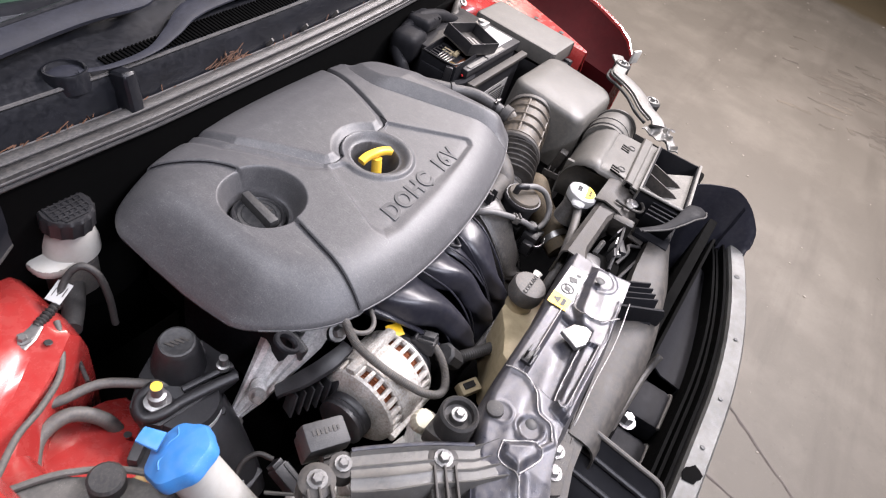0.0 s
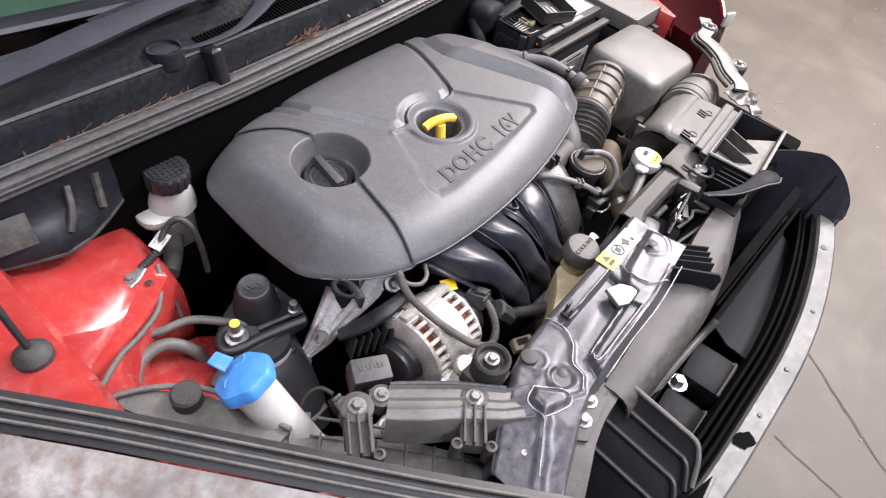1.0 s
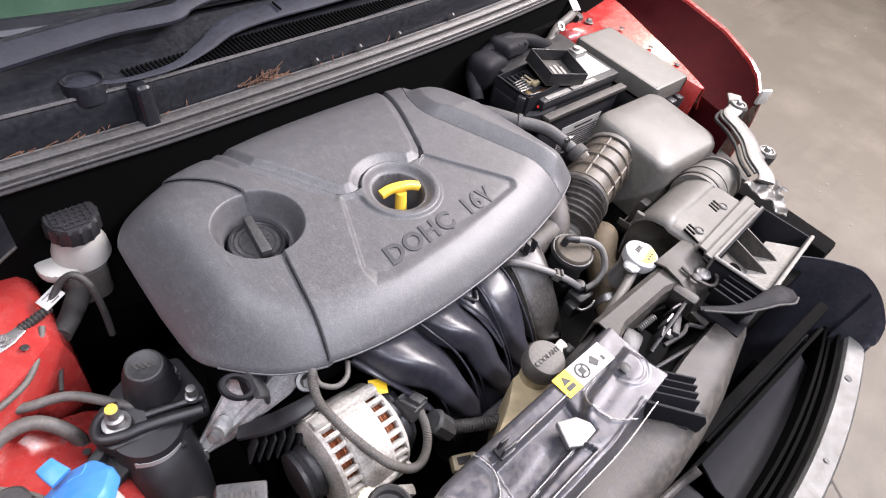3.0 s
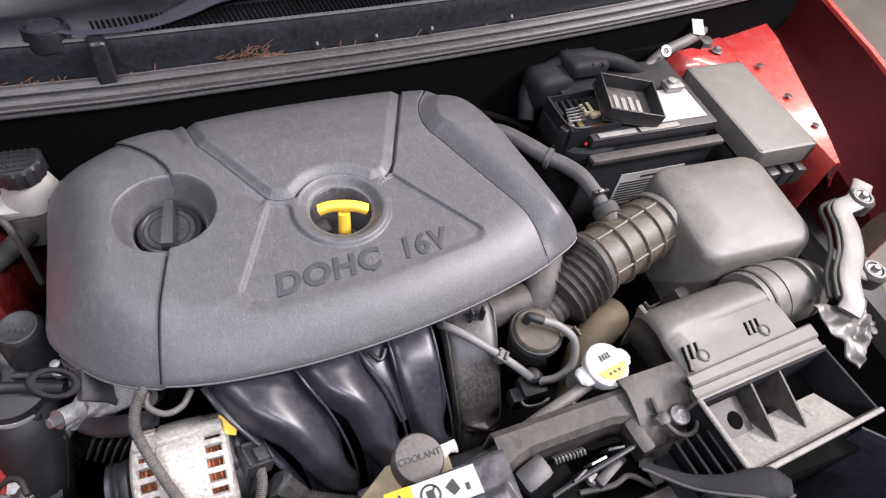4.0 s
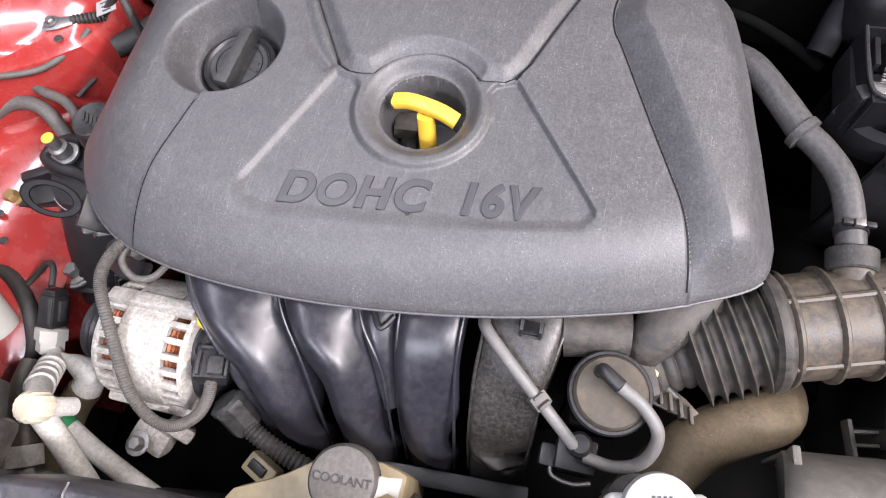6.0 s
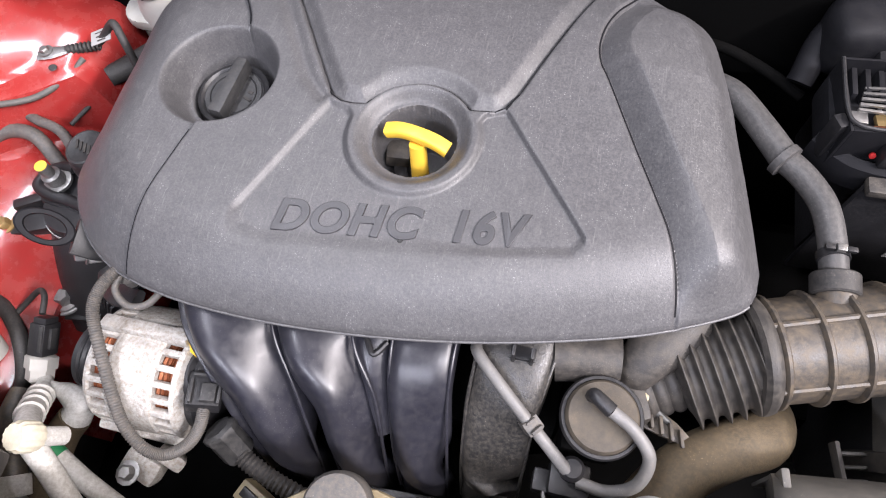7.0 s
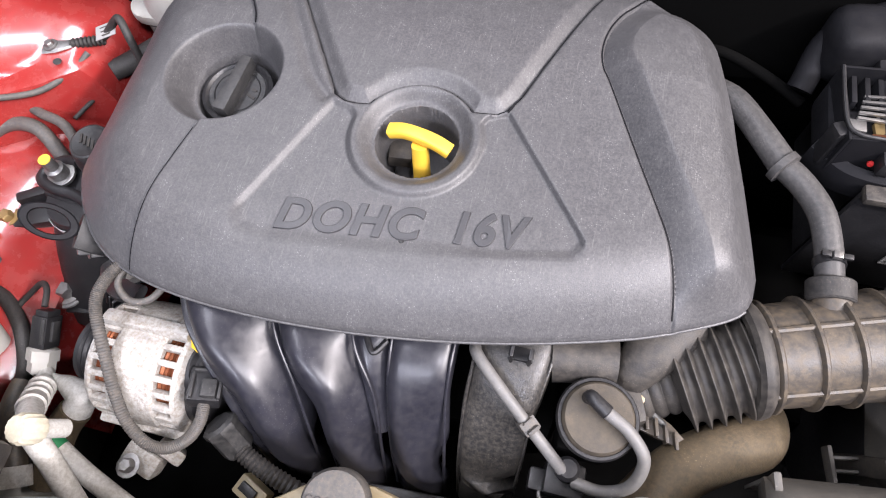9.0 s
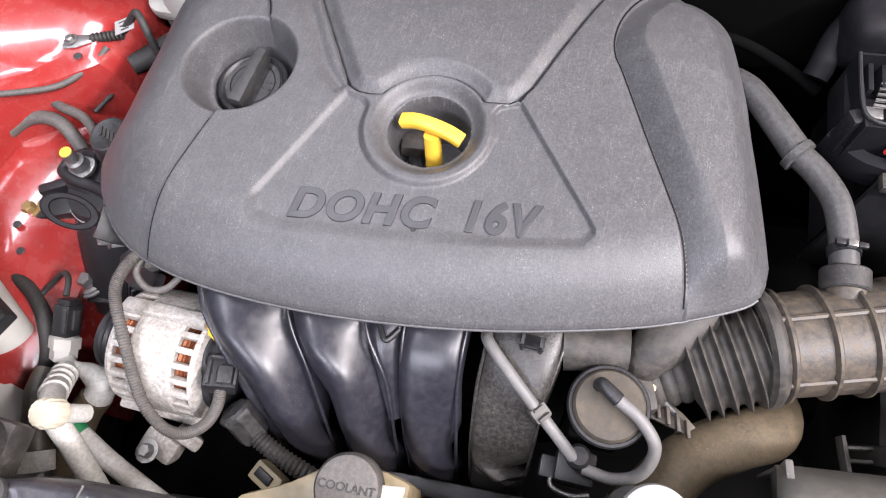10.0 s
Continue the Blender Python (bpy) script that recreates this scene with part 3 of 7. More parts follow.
def build_oil_cap():
    x, y = CAP_AT
    z = 0.777
    t = thing("oil_filler_cap", (x, y, 0.760), "black ribbed oil filler cap with a bar handle", "oil cap")
    m = pose(x, y, z, 3, 0, 0)
    body = part("cap_body", lathes([(0.032, -0.01), (0.0395, 0.0), (0.0395, 0.026), (0.0378, 0.0310), (0.034, 0.0325), (0.0325, 0.0312), (0.0315, 0.0300), (0.010, 0.0300), (0, 0.0300)], m, 72, lambda a, z: 1 + 0.010 * math.cos(36 * a) * (0.003 < z < 0.027)), BLACK, t)
    part("cap_face", lathes([(0.0312, 0.0300), (0.030, 0.0312), (0, 0.0316)], m, 48), CAPBLACK, body, "dust-dulled top face")
    bm = B()
    prism(bm, [(-0.0075, -0.033), (0.0075, -0.033), (0.0060, 0.035), (-0.0060, 0.035)], 0.028, 0.0475, None, 0.002)
    bm.transform(m @ pose(0, 0, 0, 0, 0, -7))
    part("handle", bm, CAPBLACK, t)
    bm = B()
    lathe(bm, [(0.0235, 0.0310), (0.0245, 0.0325), (0.0255, 0.0310)], m, 40)
    part("moulded_ring", bm, CAPBLACK, body)
    for dx, dy, w in ((0.017, -0.004, 0.010), (0.018, 0.004, 0.006)):
        bm = boxes((dx, dy, 0.0318), (w, 0.003, 0.0012), 0.0004, (0, 0, -20))
        bm.transform(m)
        part("symbol", bm, DUSTY, body, "moulded pictogram")


build_oil_cap()


def build_dipstick():
    t = thing("oil_dipstick", (-0.004, 0.100, 0.770), "yellow plastic T-handled oil dipstick in the cover hole", "dipstick")
    part("stem", tubes([(-0.005, 0.094, 0.775), (-0.005, 0.105, 0.836)], [0.0085, 0.0078], seg=14, power=0.7), YELLOW, t)
    part("grip", tubes([(-0.036, 0.1135, 0.8380), (-0.022, 0.1125, 0.8425), (-0.004, 0.1085, 0.8445), (0.012, 0.1050, 0.8425), (0.025, 0.1010, 0.8385)], 0.0068, seg=18, flat=0.85, up=(0, 0, 1), power=0.5), YELLOW, t)
    part("tube_head", lathes([(0.009, 0), (0.011, 0.008), (0.009, 0.012), (0, 0.012)], pose(-0.005, 0.093, 0.764), 20), BLACK, t)
    part("collar", lathes([(0.013, 0), (0.017, 0.004), (0.017, 0.012), (0.012, 0.016), (0, 0.016)], pose(-0.005, 0.094, 0.766), 24), RUBBER, t)
    part("plug_lock", boxes((-0.033, 0.118, 0.792), (0.024, 0.022, 0.018), 0.003, (0, 10, 10)), DUSTY, t)
    part("plug_lock", boxes((-0.016, 0.083, 0.786), (0.008, 0.016, 0.022), 0.002, (10, 0, 10)), RUBBER, t)
    part("plug_lock", boxes((-0.027, 0.098, 0.778), (0.014, 0.026, 0.016), 0.003, (0, 10, 20)), BLACK, t)
    part("plug_lock", boxes((0.019, 0.083, 0.774), (0.020, 0.012, 0.014), 0.003, (0, 0, -25)), BLACK, t)
    part("plug_wire", tubes([(-0.034, 0.082, 0.770), (-0.018, 0.078, 0.782), (0.000, 0.075, 0.778), (0.012, 0.070, 0.768)], 0.0032, seg=8), RUBBER, t)


build_dipstick()


# ---------------------------------------------------------------- engine and manifold
def build_engine():
    t = thing("engine_block", (-0.05, 0.13, 0.30), "dark engine block below the cover, its shade painted near-black", "engine")
    # head, crankcase and gearbox carry the shade of the bay as near-black colour
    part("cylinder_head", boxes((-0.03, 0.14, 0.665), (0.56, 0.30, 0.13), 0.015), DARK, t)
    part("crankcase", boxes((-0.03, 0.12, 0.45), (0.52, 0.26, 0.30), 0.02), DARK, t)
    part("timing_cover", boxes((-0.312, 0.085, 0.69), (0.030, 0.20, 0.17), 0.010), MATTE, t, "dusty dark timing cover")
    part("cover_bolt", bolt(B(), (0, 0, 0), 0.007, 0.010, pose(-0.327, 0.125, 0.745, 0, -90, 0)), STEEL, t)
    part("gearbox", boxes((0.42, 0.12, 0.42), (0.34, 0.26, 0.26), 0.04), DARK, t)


build_engine()


def build_manifold():
    t = thing("intake_manifold", (0.0, -0.12, 0.55), "glossy black plastic intake manifold with four curved runners", "intake manifold")
    runs = [
        ([(-0.163, -0.020, 0.764), (-0.155, -0.055, 0.763), (-0.137, -0.088, 0.757), (-0.106, -0.122, 0.735), (-0.087, -0.152, 0.692), (-0.080, -0.172, 0.636), (-0.077, -0.172, 0.560)], [0.047, 0.047, 0.042, 0.034, 0.031, 0.029, 0.029]),
        ([(-0.080, -0.020, 0.766), (-0.072, -0.050, 0.766), (-0.056, -0.084, 0.760), (-0.030, -0.114, 0.738), (-0.017, -0.146, 0.695), (-0.011, -0.168, 0.638), (-0.010, -0.170, 0.560)], [0.039, 0.039, 0.036, 0.032, 0.030, 0.028, 0.028]),
        ([(0.035, -0.010, 0.768), (0.036, -0.046, 0.768), (0.037, -0.080, 0.762), (0.039, -0.107, 0.742), (0.045, -0.141, 0.697), (0.050, -0.165, 0.640), (0.050, -0.168, 0.560)], [0.031, 0.031, 0.030, 0.029, 0.028, 0.026, 0.026]),
        ([(0.121, -0.010, 0.764), (0.119, -0.045, 0.763), (0.116, -0.076, 0.754), (0.113, -0.103, 0.733), (0.113, -0.138, 0.688), (0.114, -0.160, 0.632), (0.113, -0.162, 0.560)], [0.037, 0.037, 0.035, 0.033, 0.031, 0.029, 0.029]),
    ]
    for k, (pts, r) in enumerate(runs):
        bm = tube(B(), pts, r, seg=44, n=9, flat=0.66, up=(0, 0.5, 1), power=0.58)
        run = part("runner", bm, WORNBLACK if k == 3 else GLOSS, t, "dust-scuffed black runner" if k == 3 else "")
        # moulded ridge along each shoulder
        for s in (-1, 1):
            line = []
            for (x, y, z), w in zip(pts[:-1], r):
                tilt = max(0.0, min(1.0, (0.76 - z) / 0.10))
                line.append((x + s * w * 0.93, y - 0.012 * tilt, z + w * 0.56 * (1 - 0.45 * tilt)))
            part("shoulder_ridge", tubes(line, 0.0016, seg=8), WORNBLACK if k == 3 else GLOSS, run)
    bm = B()
    box(bm, (0.0, -0.072, 0.640), (0.34, 0.085, 0.12), 0.02)
    part("plenum", bm, DARK, t)
    part("web", tubes([(-0.012, -0.03, 0.770), (-0.010, -0.070, 0.770), (0.000, -0.105, 0.752), (0.012, -0.14, 0.72)], [0.020, 0.018, 0.012, 0.008], seg=12, flat=0.4, up=(0, 0.5, 1)), GLOSS, t)
    part("loop", tubes([(-0.016, -0.070, 0.778), (-0.006, -0.083, 0.778), (0.004, -0.070, 0.778)], 0.0028, seg=8), BLACK, t)
    # flange rib along the first runner
    part("rib", tubes([(-0.205, -0.06, 0.772), (-0.188, -0.092, 0.762), (-0.158, -0.128, 0.735), (-0.128, -0.163, 0.692), (-0.108, -0.186, 0.64)], 0.0065, seg=10, flat=0.5, up=(0, 0.3, 1)), GLOSS, t)
    # bottom ledge
    part("ledge", boxes((0.045, -0.192, 0.655), (0.21, 0.018, 0.010), 0.003, (0, 0, 3)), BLACK, t)
    # clip on the fourth runner
    bm = B()
    for dx in (-0.008, 0.008):
        box(bm, (0.124 + dx, -0.062, 0.796), (0.003, 0.010, 0.022), 0.001)
    box(bm, (0.124, -0.058, 0.786), (0.022, 0.012, 0.005), 0.001)
    part("clip", bm, BLACK, t)
    # throttle neck
    bm = tube(B(), [(0.152, -0.046, 0.762), (0.175, -0.043, 0.764), (0.207, -0.040, 0.764)], [0.024, 0.023, 0.024], seg=24)
    part("throttle_neck", bm, DUSTY, t)
    bm = tube(B(), [(0.262, 0.012, 0.775), (0.250, -0.004, 0.776), (0.236, -0.026, 0.772), (0.224, -0.046, 0.762), (0.218, -0.060, 0.745)], [0.028, 0.028, 0.025, 0.019, 0.012], seg=28, flat=0.7, up=(0, 0, 1))
    part("throttle_elbow", bm, DUSTY, t)


build_manifold()


def build_alternator():
    cx, cy, cz = -0.243, -0.122, 0.683
    t = thing("alternator", (cx, cy, 0.60), "weathered aluminium alternator with copper windings behind its slots", "alternator")
    m = pose(cx, cy, cz, 0, 90, 0)
    # broad plain middle band, slotted shoulders and end bells
    bm = B()
    lathe(bm, [(0.056, 0.0265), (0.0615, 0.026), (0.0640, 0.023), (0.0650, 0.0), (0.0640, -0.023), (0.0615, -0.026), (0.056, -0.0265)], m, 64)
    part("housing", bm, ALU, t)
    for a in (38, 158, 278):
        bm = box(B(), (0.0648, 0, 0), (0.012, 0.016, 0.096), 0.004)
        bm.transform(m @ pose(0, 0, 0, 0, 0, a))
        part("clamp_lug", bm, ALU, t)
    for s in (-1, 1):
        bm = B()
        lathe(bm, [(0.046, s * 0.043), (0.0600, s * 0.043), (0.0625, s * 0.0450), (0.0610, s * 0.049), (0.054, s * 0.053), (0.0, s * 0.055)], m, 64)
        part("end_bell", bm, ALU, t)
        for k in range(24):
            a = 2 * math.pi * (k + 0.5 * (s > 0)) / 24
            bm = box(B(), (0.0585, 0, s * 0.0345), (0.0085, 0.0068, 0.022), 0.002)
            bm.transform(m @ pose(0, 0, 0, 0, 0, math.degrees(a)))
            part("bar", bm, ALU, t)
    bm = B()
    lathe(bm, [(0.0515, 0.044)] + [(0.0535 + 0.0012 * math.sin(i * 1.9), 0.042 - 0.0014 * i) for i in range(61)] + [(0.0515, -0.044)], m, 48)
    part("winding", bm, COPPER, t)
    part("pulley", lathes([(0, -0.086), (0.026, -0.086), (0.036, -0.083), (0.036, -0.078), (0.034, -0.076), (0.036, -0.073), (0.034, -0.070), (0.036, -0.067), (0.036, -0.060), (0.02, -0.056), (0.02, -0.04)], m, 32), BLACK, t)
    bm = B()
    lathe(bm, [(0.050, 0.052), (0.052, 0.062), (0.044, 0.074), (0, 0.076)], m, 32)
    part("rear_cap", bm, BLACK, t)
    m2 = pose(-0.168, -0.141, 0.730, -12, 18, 12)
    plug = None
    for name, c, size, bev in (("connector", (0, 0, 0), (0.032, 0.036, 0.020), 0.004), ("latch", (0.004, -0.006, 0.012), (0.014, 0.018, 0.006), 0.0015), ("guide_rib", (-0.012, -0.004, 0.011), (0.003, 0.024, 0.005), 0.001), ("guide_rib", (0.014, -0.004, 0.011), (0.003, 0.024, 0.005), 0.001), ("guide_rib", (0.001, 0.012, 0.011), (0.026, 0.003, 0.006), 0.001)):
        bm = boxes(c, size, bev)
        bm.transform(m2)
        if plug is None:
            plug = part(name, bm, BLACK, t)
        else:
            part(name, bm, CAPBLACK, plug)
    part("regulator", lathes([(0.030, -0.012), (0.030, 0.004), (0.026, 0.010), (0.0, 0.012)], pose(-0.182, -0.122, 0.712, 0, 55, 0), 24), BLACK, t)
    arm = part("belt_guard", tubes([(-0.352, -0.030, 0.690), (-0.325, -0.050, 0.712), (-0.292, -0.066, 0.735), (-0.262, -0.070, 0.748)], [0.010, 0.013, 0.013, 0.010], seg=10, flat=0.5, up=(0, 0, 1), power=0.6), BLACK, t, "dusty black belt guard")
    for k in range(7):
        part("guard_fin", boxes((-0.345 + 0.0095 * k, -0.050 - 0.006 * k, 0.678 + 0.004 * k), (0.003, 0.026, 0.036), 0.001, (-20, 18, -30)), BLACK, arm)
    # bracket foot with its bolt
    bm = B()
    box(bm, (-0.246, -0.216, 0.642), (0.042, 0.028, 0.026), 0.006, (20, 10, -20))
    box(bm, (-0.222, -0.204, 0.640), (0.030, 0.016, 0.040), 0.005, (0, 30, -20))
    part("foot", bm, ALU, t)
    part("bolt", bolt(B(), (-0.252, -0.228, 0.658), 0.008, 0.009), STEEL, t)
    part("sticker", boxes((-0.190, -0.099, 0.742), (0.024, 0.020, 0.002), 0.0003, (15, 0, -25)), YLABEL, t, "yellow paper label")


build_alternator()


# ---------------------------------------------------------------- intake tract
def build_purge_valve():
    t = thing("vacuum_canister", (0.195, -0.094, 0.72), "dusty round vacuum canister with a hose elbow on top", "canister")
    m = pose(0.196, -0.093, 0.737, 4, 2, 0)
    can = part("can", lathes([(0.026, -0.01), (0.029, 0.0), (0.031, 0.030), (0.0350, 0.033), (0.0355, 0.038), (0.0340, 0.0415), (0.0315, 0.0415), (0.0310, 0.0400)], m, 48), BLACK, t)
    part("dusty_lid", lathes([(0.0312, 0.0395), (0.0305, 0.0435), (0.0285, 0.0460), (0.0, 0.0470)], m, 48), BROWNDUST, can, "lid under a coat of brown dust")
    part("elbow", tubes([(0.186, -0.082, 0.782), (0.187, -0.083, 0.795), (0.190, -0.086, 0.799), (0.202, -0.094, 0.798)], [0.0055, 0.006, 0.006, 0.0065], seg=12), BLACK, t)
    part("bracket", boxes((0.195, -0.10, 0.70), (0.05, 0.04, 0.05), 0.006), DARK, t)


build_purge_valve()


def hose(name, pts, r, mat, label, category="hose", **k):
    return solo(name, tubes(pts, r, **k), mat, label, category)


hose("vacuum_hose", [(0.082, -0.052, 0.772), (0.085, -0.064, 0.785), (0.100, -0.080, 0.787), (0.126, -0.102, 0.778), (0.155, -0.124, 0.762), (0.180, -0.142, 0.742)], 0.0055, PALEHOSE, "thin grey rubber vacuum hose across the manifold")
hose("vacuum_hose", [(0.202, -0.094, 0.798), (0.222, -0.105, 0.793), (0.238, -0.122, 0.780), (0.233, -0.142, 0.760), (0.213, -0.150, 0.745), (0.188, -0.147, 0.738)], 0.0055, PALEHOSE, "thin grey rubber hose looping off the canister")


def build_hose_clip():
    t = thing("hose_clip", (0.141, -0.113, 0.765), "small dusty plastic clip on the vacuum hose", "hose clip")
    m = pose(0.141, -0.113, 0.7695, 0, 25, -39)
    for name, c, size in (("band", (0, 0, 0), (0.014, 0.016, 0.013)), ("tooth", (0.004, 0.0, 0.008), (0.004, 0.012, 0.006)), ("tooth", (-0.005, 0.0, 0.007), (0.003, 0.010, 0.005))):
        bm = boxes(c, size, 0.002)
        bm.transform(m)
        part(name, bm, GREYRUBBER, t)


build_hose_clip()


def build_solenoid():
    t = thing("purge_solenoid", (0.182, -0.148, 0.69), "small black solenoid valve with a wire clip", "solenoid valve")
    part("body", boxes((0.182, -0.146, 0.715), (0.036, 0.030, 0.040), 0.005), BLACK, t)
    part("tee", lathes([(0.009, 0), (0.011, 0.004), (0.011, 0.012), (0.008, 0.016), (0, 0.017)], pose(0.182, -0.138, 0.732), 20), BLACK, t)
    bm = B()
    tube(bm, [(0.162, -0.152, 0.722), (0.164, -0.166, 0.722), (0.182, -0.170, 0.722), (0.198, -0.166, 0.722)], 0.002, seg=6)
    part("wire_clip", bm, STEEL, t)
    part("plug", boxes((0.160, -0.150, 0.712), (0.018, 0.020, 0.026), 0.003), BLACK, t)


build_solenoid()


def build_intake_hose():
    t = thing("air_intake_hose", (0.33, 0.0, 0.70), "dusty grey corrugated rubber air intake hose", "intake hose")
    a, b = Vector((0.218, -0.058, 0.722)), Vector((0.328, -0.010, 0.761))
    path, rad = [], []
    n = 260
    for i in range(n):
        u = i / (n - 1)
        path.append(a.lerp(b, u))
        if u < 0.42:
            rad.append(0.0290 + 0.0030 * (abs(math.cos(math.pi * u / 0.42 * 4.5)) ** 0.7 - 0.5))
        else:
            v = (u - 0.42) / 0.58
            ridge = math.exp(-(((v * 6.0) % 1.0 - 0.5) / 0.20) ** 2)
            rad.append(0.030 + 0.0110 * min(1, v * 14) + 0.0010 * v + 0.0085 * ridge * min(1, v * 12 + 0.3))
    part("bellows", tube(B(), path, rad, seg=40, n=1), DUSTY, t, angle=80)
    c, d = Vector((0.318, -0.011, 0.760)), Vector((0.458, 0.032, 0.772))
    part("pipe", tube(B(), [c, c.lerp(d, 0.5), d], [0.046, 0.047, 0.048], seg=36), BROWNGREY, t)
    for u in (0.10, 0.33, 0.54, 0.76):
        p = c.lerp(d, u)
        m = Matrix.Translation(p) @ (d - c).to_track_quat("Z", "Y").to_matrix().to_4x4()
        part("rib", lathes([(0.044, -0.0040), (0.0485, -0.0030), (0.0510, -0.0012), (0.0510, 0.0012), (0.0485, 0.0030), (0.044, 0.0040)], m, 40), BROWNGREY, t)
    for sgn in (-1, 1):
        ax = (d - c).normalized()
        side = ax.cross(Vector((0, 0, 1))).normalized()
        off = (side * -0.010 * sgn + Vector((0, 0, 1)) * 0.046) if sgn > 0 else (side * 0.040 + Vector((0, 0, 1)) * 0.024)
        part("seam", tubes([c + off, d + off], 0.003, seg=8), BROWNGREY, t)
    m = Matrix.Translation(d) @ (d - c).to_track_quat("Z", "Y").to_matrix().to_4x4()
    part("clamp", lathes([(0.050, -0.010), (0.0525, -0.009), (0.0525, 0.000), (0.050, 0.001)], m, 36), GREYRUBBER, t)
    m = Matrix.Translation(c + (d - c) * 0.02) @ (d - c).to_track_quat("Z", "Y").to_matrix().to_4x4()
    part("end_ring", lathes([(0.044, -0.008), (0.0500, -0.0075), (0.0540, -0.004), (0.0545, 0.0), (0.0535, 0.004), (0.0495, 0.0075), (0.044, 0.008)], m, 44), DUSTY, t)
    part("spigot", tubes([(0.3755, 0.056, 0.794), (0.378, 0.036, 0.790), (0.380, 0.012, 0.780)], [0.0165, 0.017, 0.022], seg=24), BROWNGREY, t)
    m = Matrix.Translation((0.3755, 0.054, 0.794)) @ Vector((0.04, -1, -0.12)).to_track_quat("Z", "Y").to_matrix().to_4x4()
    part("spigot_collar", lathes([(0.0, -0.009), (0.0185, -0.009), (0.0200, -0.0075), (0.0200, 0.009), (0.0185, 0.0105), (0.0, 0.0105)], m, 32), RUBBER, t)


build_intake_hose()


def build_breather():
    t = thing("breather_hose", (0.33, 0.15, 0.78), "dusty grey rubber breather hose with a wire clamp", "hose")
    part("upper", tubes([(0.262, 0.262, 0.790), (0.283, 0.238, 0.802), (0.305, 0.204, 0.806), (0.330, 0.166, 0.806)], [0.012, 0.0125, 0.013, 0.0135], seg=18), SEAL, t)
    part("lower", tubes([(0.328, 0.168, 0.806), (0.346, 0.150, 0.806), (0.362, 0.124, 0.806), (0.370, 0.094, 0.802), (0.374, 0.060, 0.796)], 0.0120, seg=18), SEAL, t)
    m = Matrix.Translation((0.329, 0.166, 0.806)) @ Vector((0.5, -0.5, 0.0)).to_track_quat("Z", "Y").to_matrix().to_4x4()
    part("collar", lathes([(0.012, -0.005), (0.0165, -0.004), (0.0165, 0.003), (0.012, 0.004)], m, 24), SEAL, t)
    m = Matrix.Translation((0.3720, 0.078, 0.799)) @ Vector((0.1, -1, 0.1)).to_track_quat("Z", "Y").to_matrix().to_4x4()
    part("clamp", lathes([(0.0120, -0.004), (0.0134, -0.004), (0.0134, 0.004), (0.0120, 0.004)], m, 24), BLACK, t)
    part("clamp_tang", boxes((0.372, 0.079, 0.815), (0.008, 0.007, 0.005), 0.001), STEEL, t)
    for dx in (-0.009, 0.009):
        part("clamp_ear", boxes((0.372 + dx, 0.079, 0.814), (0.008, 0.005, 0.004), 0.001), BLACK, t)


build_breather()


def rounded(x0, y0, x1, y1, r, n=5):
    out = []
    for cx, cy, a0 in ((x1 - r, y1 - r, 0), (x0 + r, y1 - r, 90), (x0 + r, y0 + r, 180), (x1 - r, y0 + r, 270)):
        for k in range(n + 1):
            a = radians(a0 + 90 * k / n)
            out.append((cx + r * math.cos(a), cy + r * math.sin(a)))
    return out


def build_airbox():
    t = thing("air_filter_box", (0.555, 0.015, 0.55), "dusty dark grey plastic air filter box with a domed lid", "air filter box")
    rows = []
    for x, y, r, z in ((-0.006, -0.006, 0, 0.70), (-0.003, -0.003, 0, 0.78), (0.0, 0.0, 0, 0.815), (0.0015, 0.0015, 0, 0.821), (0.005, 0.005, 0, 0.826), (0.011, 0.010, 0, 0.8285), (0.05, 0.04, 0, 0.832)):
        rows.append([(px, py, z - 0.006 * (px - 0.44) / 0.23 - 0.010 * max(0, (0.0 - py)) / 0.07) for px, py in rounded(0.458 + x, -0.080 + y, 0.662 - x, 0.096 - y, max(0.030 - x * 0.3, 0.012), 7)])
    bm = B()
    rings = [[bm.verts.new(p) for p in row] for row in rows]
    for a, b in zip(rings, rings[1:]):
        for k in range(len(a)):
            q = (k + 1) % len(a)
            bm.faces.new((a[k], a[q], b[q], b[k]))
    bm.faces.new(rings[-1])
    part("lid", bm, GREYLID, t, angle=50)
    part("base", prisms(rounded(0.458, -0.070, 0.664, 0.092, 0.03), 0.50, 0.70, None, 0.004), BLACK, t)


build_airbox()


def build_battery():
    t = thing("car_battery", (0.535, 0.27, 0.60), "black car battery with a pale top and ribbed rim", "battery")
    part("case", boxes((0.535, 0.268, 0.70), (0.235, 0.165, 0.19), 0.004), BLACK, t)
    part("rim", boxes((0.535, 0.268, 0.803), (0.243, 0.175, 0.020), 0.004), BLACK, t)
    part("top_label", boxes((0.590, 0.235, 0.8140), (0.105, 0.075, 0.002), 0.0006), LABEL, t, "pale printed battery label")
    bm = B()
    box(bm, (0.535, 0.163, 0.788), (0.255, 0.018, 0.010), 0.003)
    part("tray_rim", bm, DUSTY, t)
    part("tray_panel", boxes((0.535, 0.1695, 0.690), (0.250, 0.007, 0.190), 0.003), BLACK, t)
    label = part("front_label", boxes((0.552, 0.1654, 0.697), (0.130, 0.0012, 0.078), 0), LABEL, t, "white label with rows of small print")
    part("print_bar", boxes((0.560, 0.1643, 0.725), (0.060, 0.0012, 0.004), 0), INK, label)
    for k in range(8):
        part("print_bar", boxes((0.551, 0.1643, 0.714 - 0.0068 * k), (0.118, 0.0012, 0.0026), 0), INK, label)
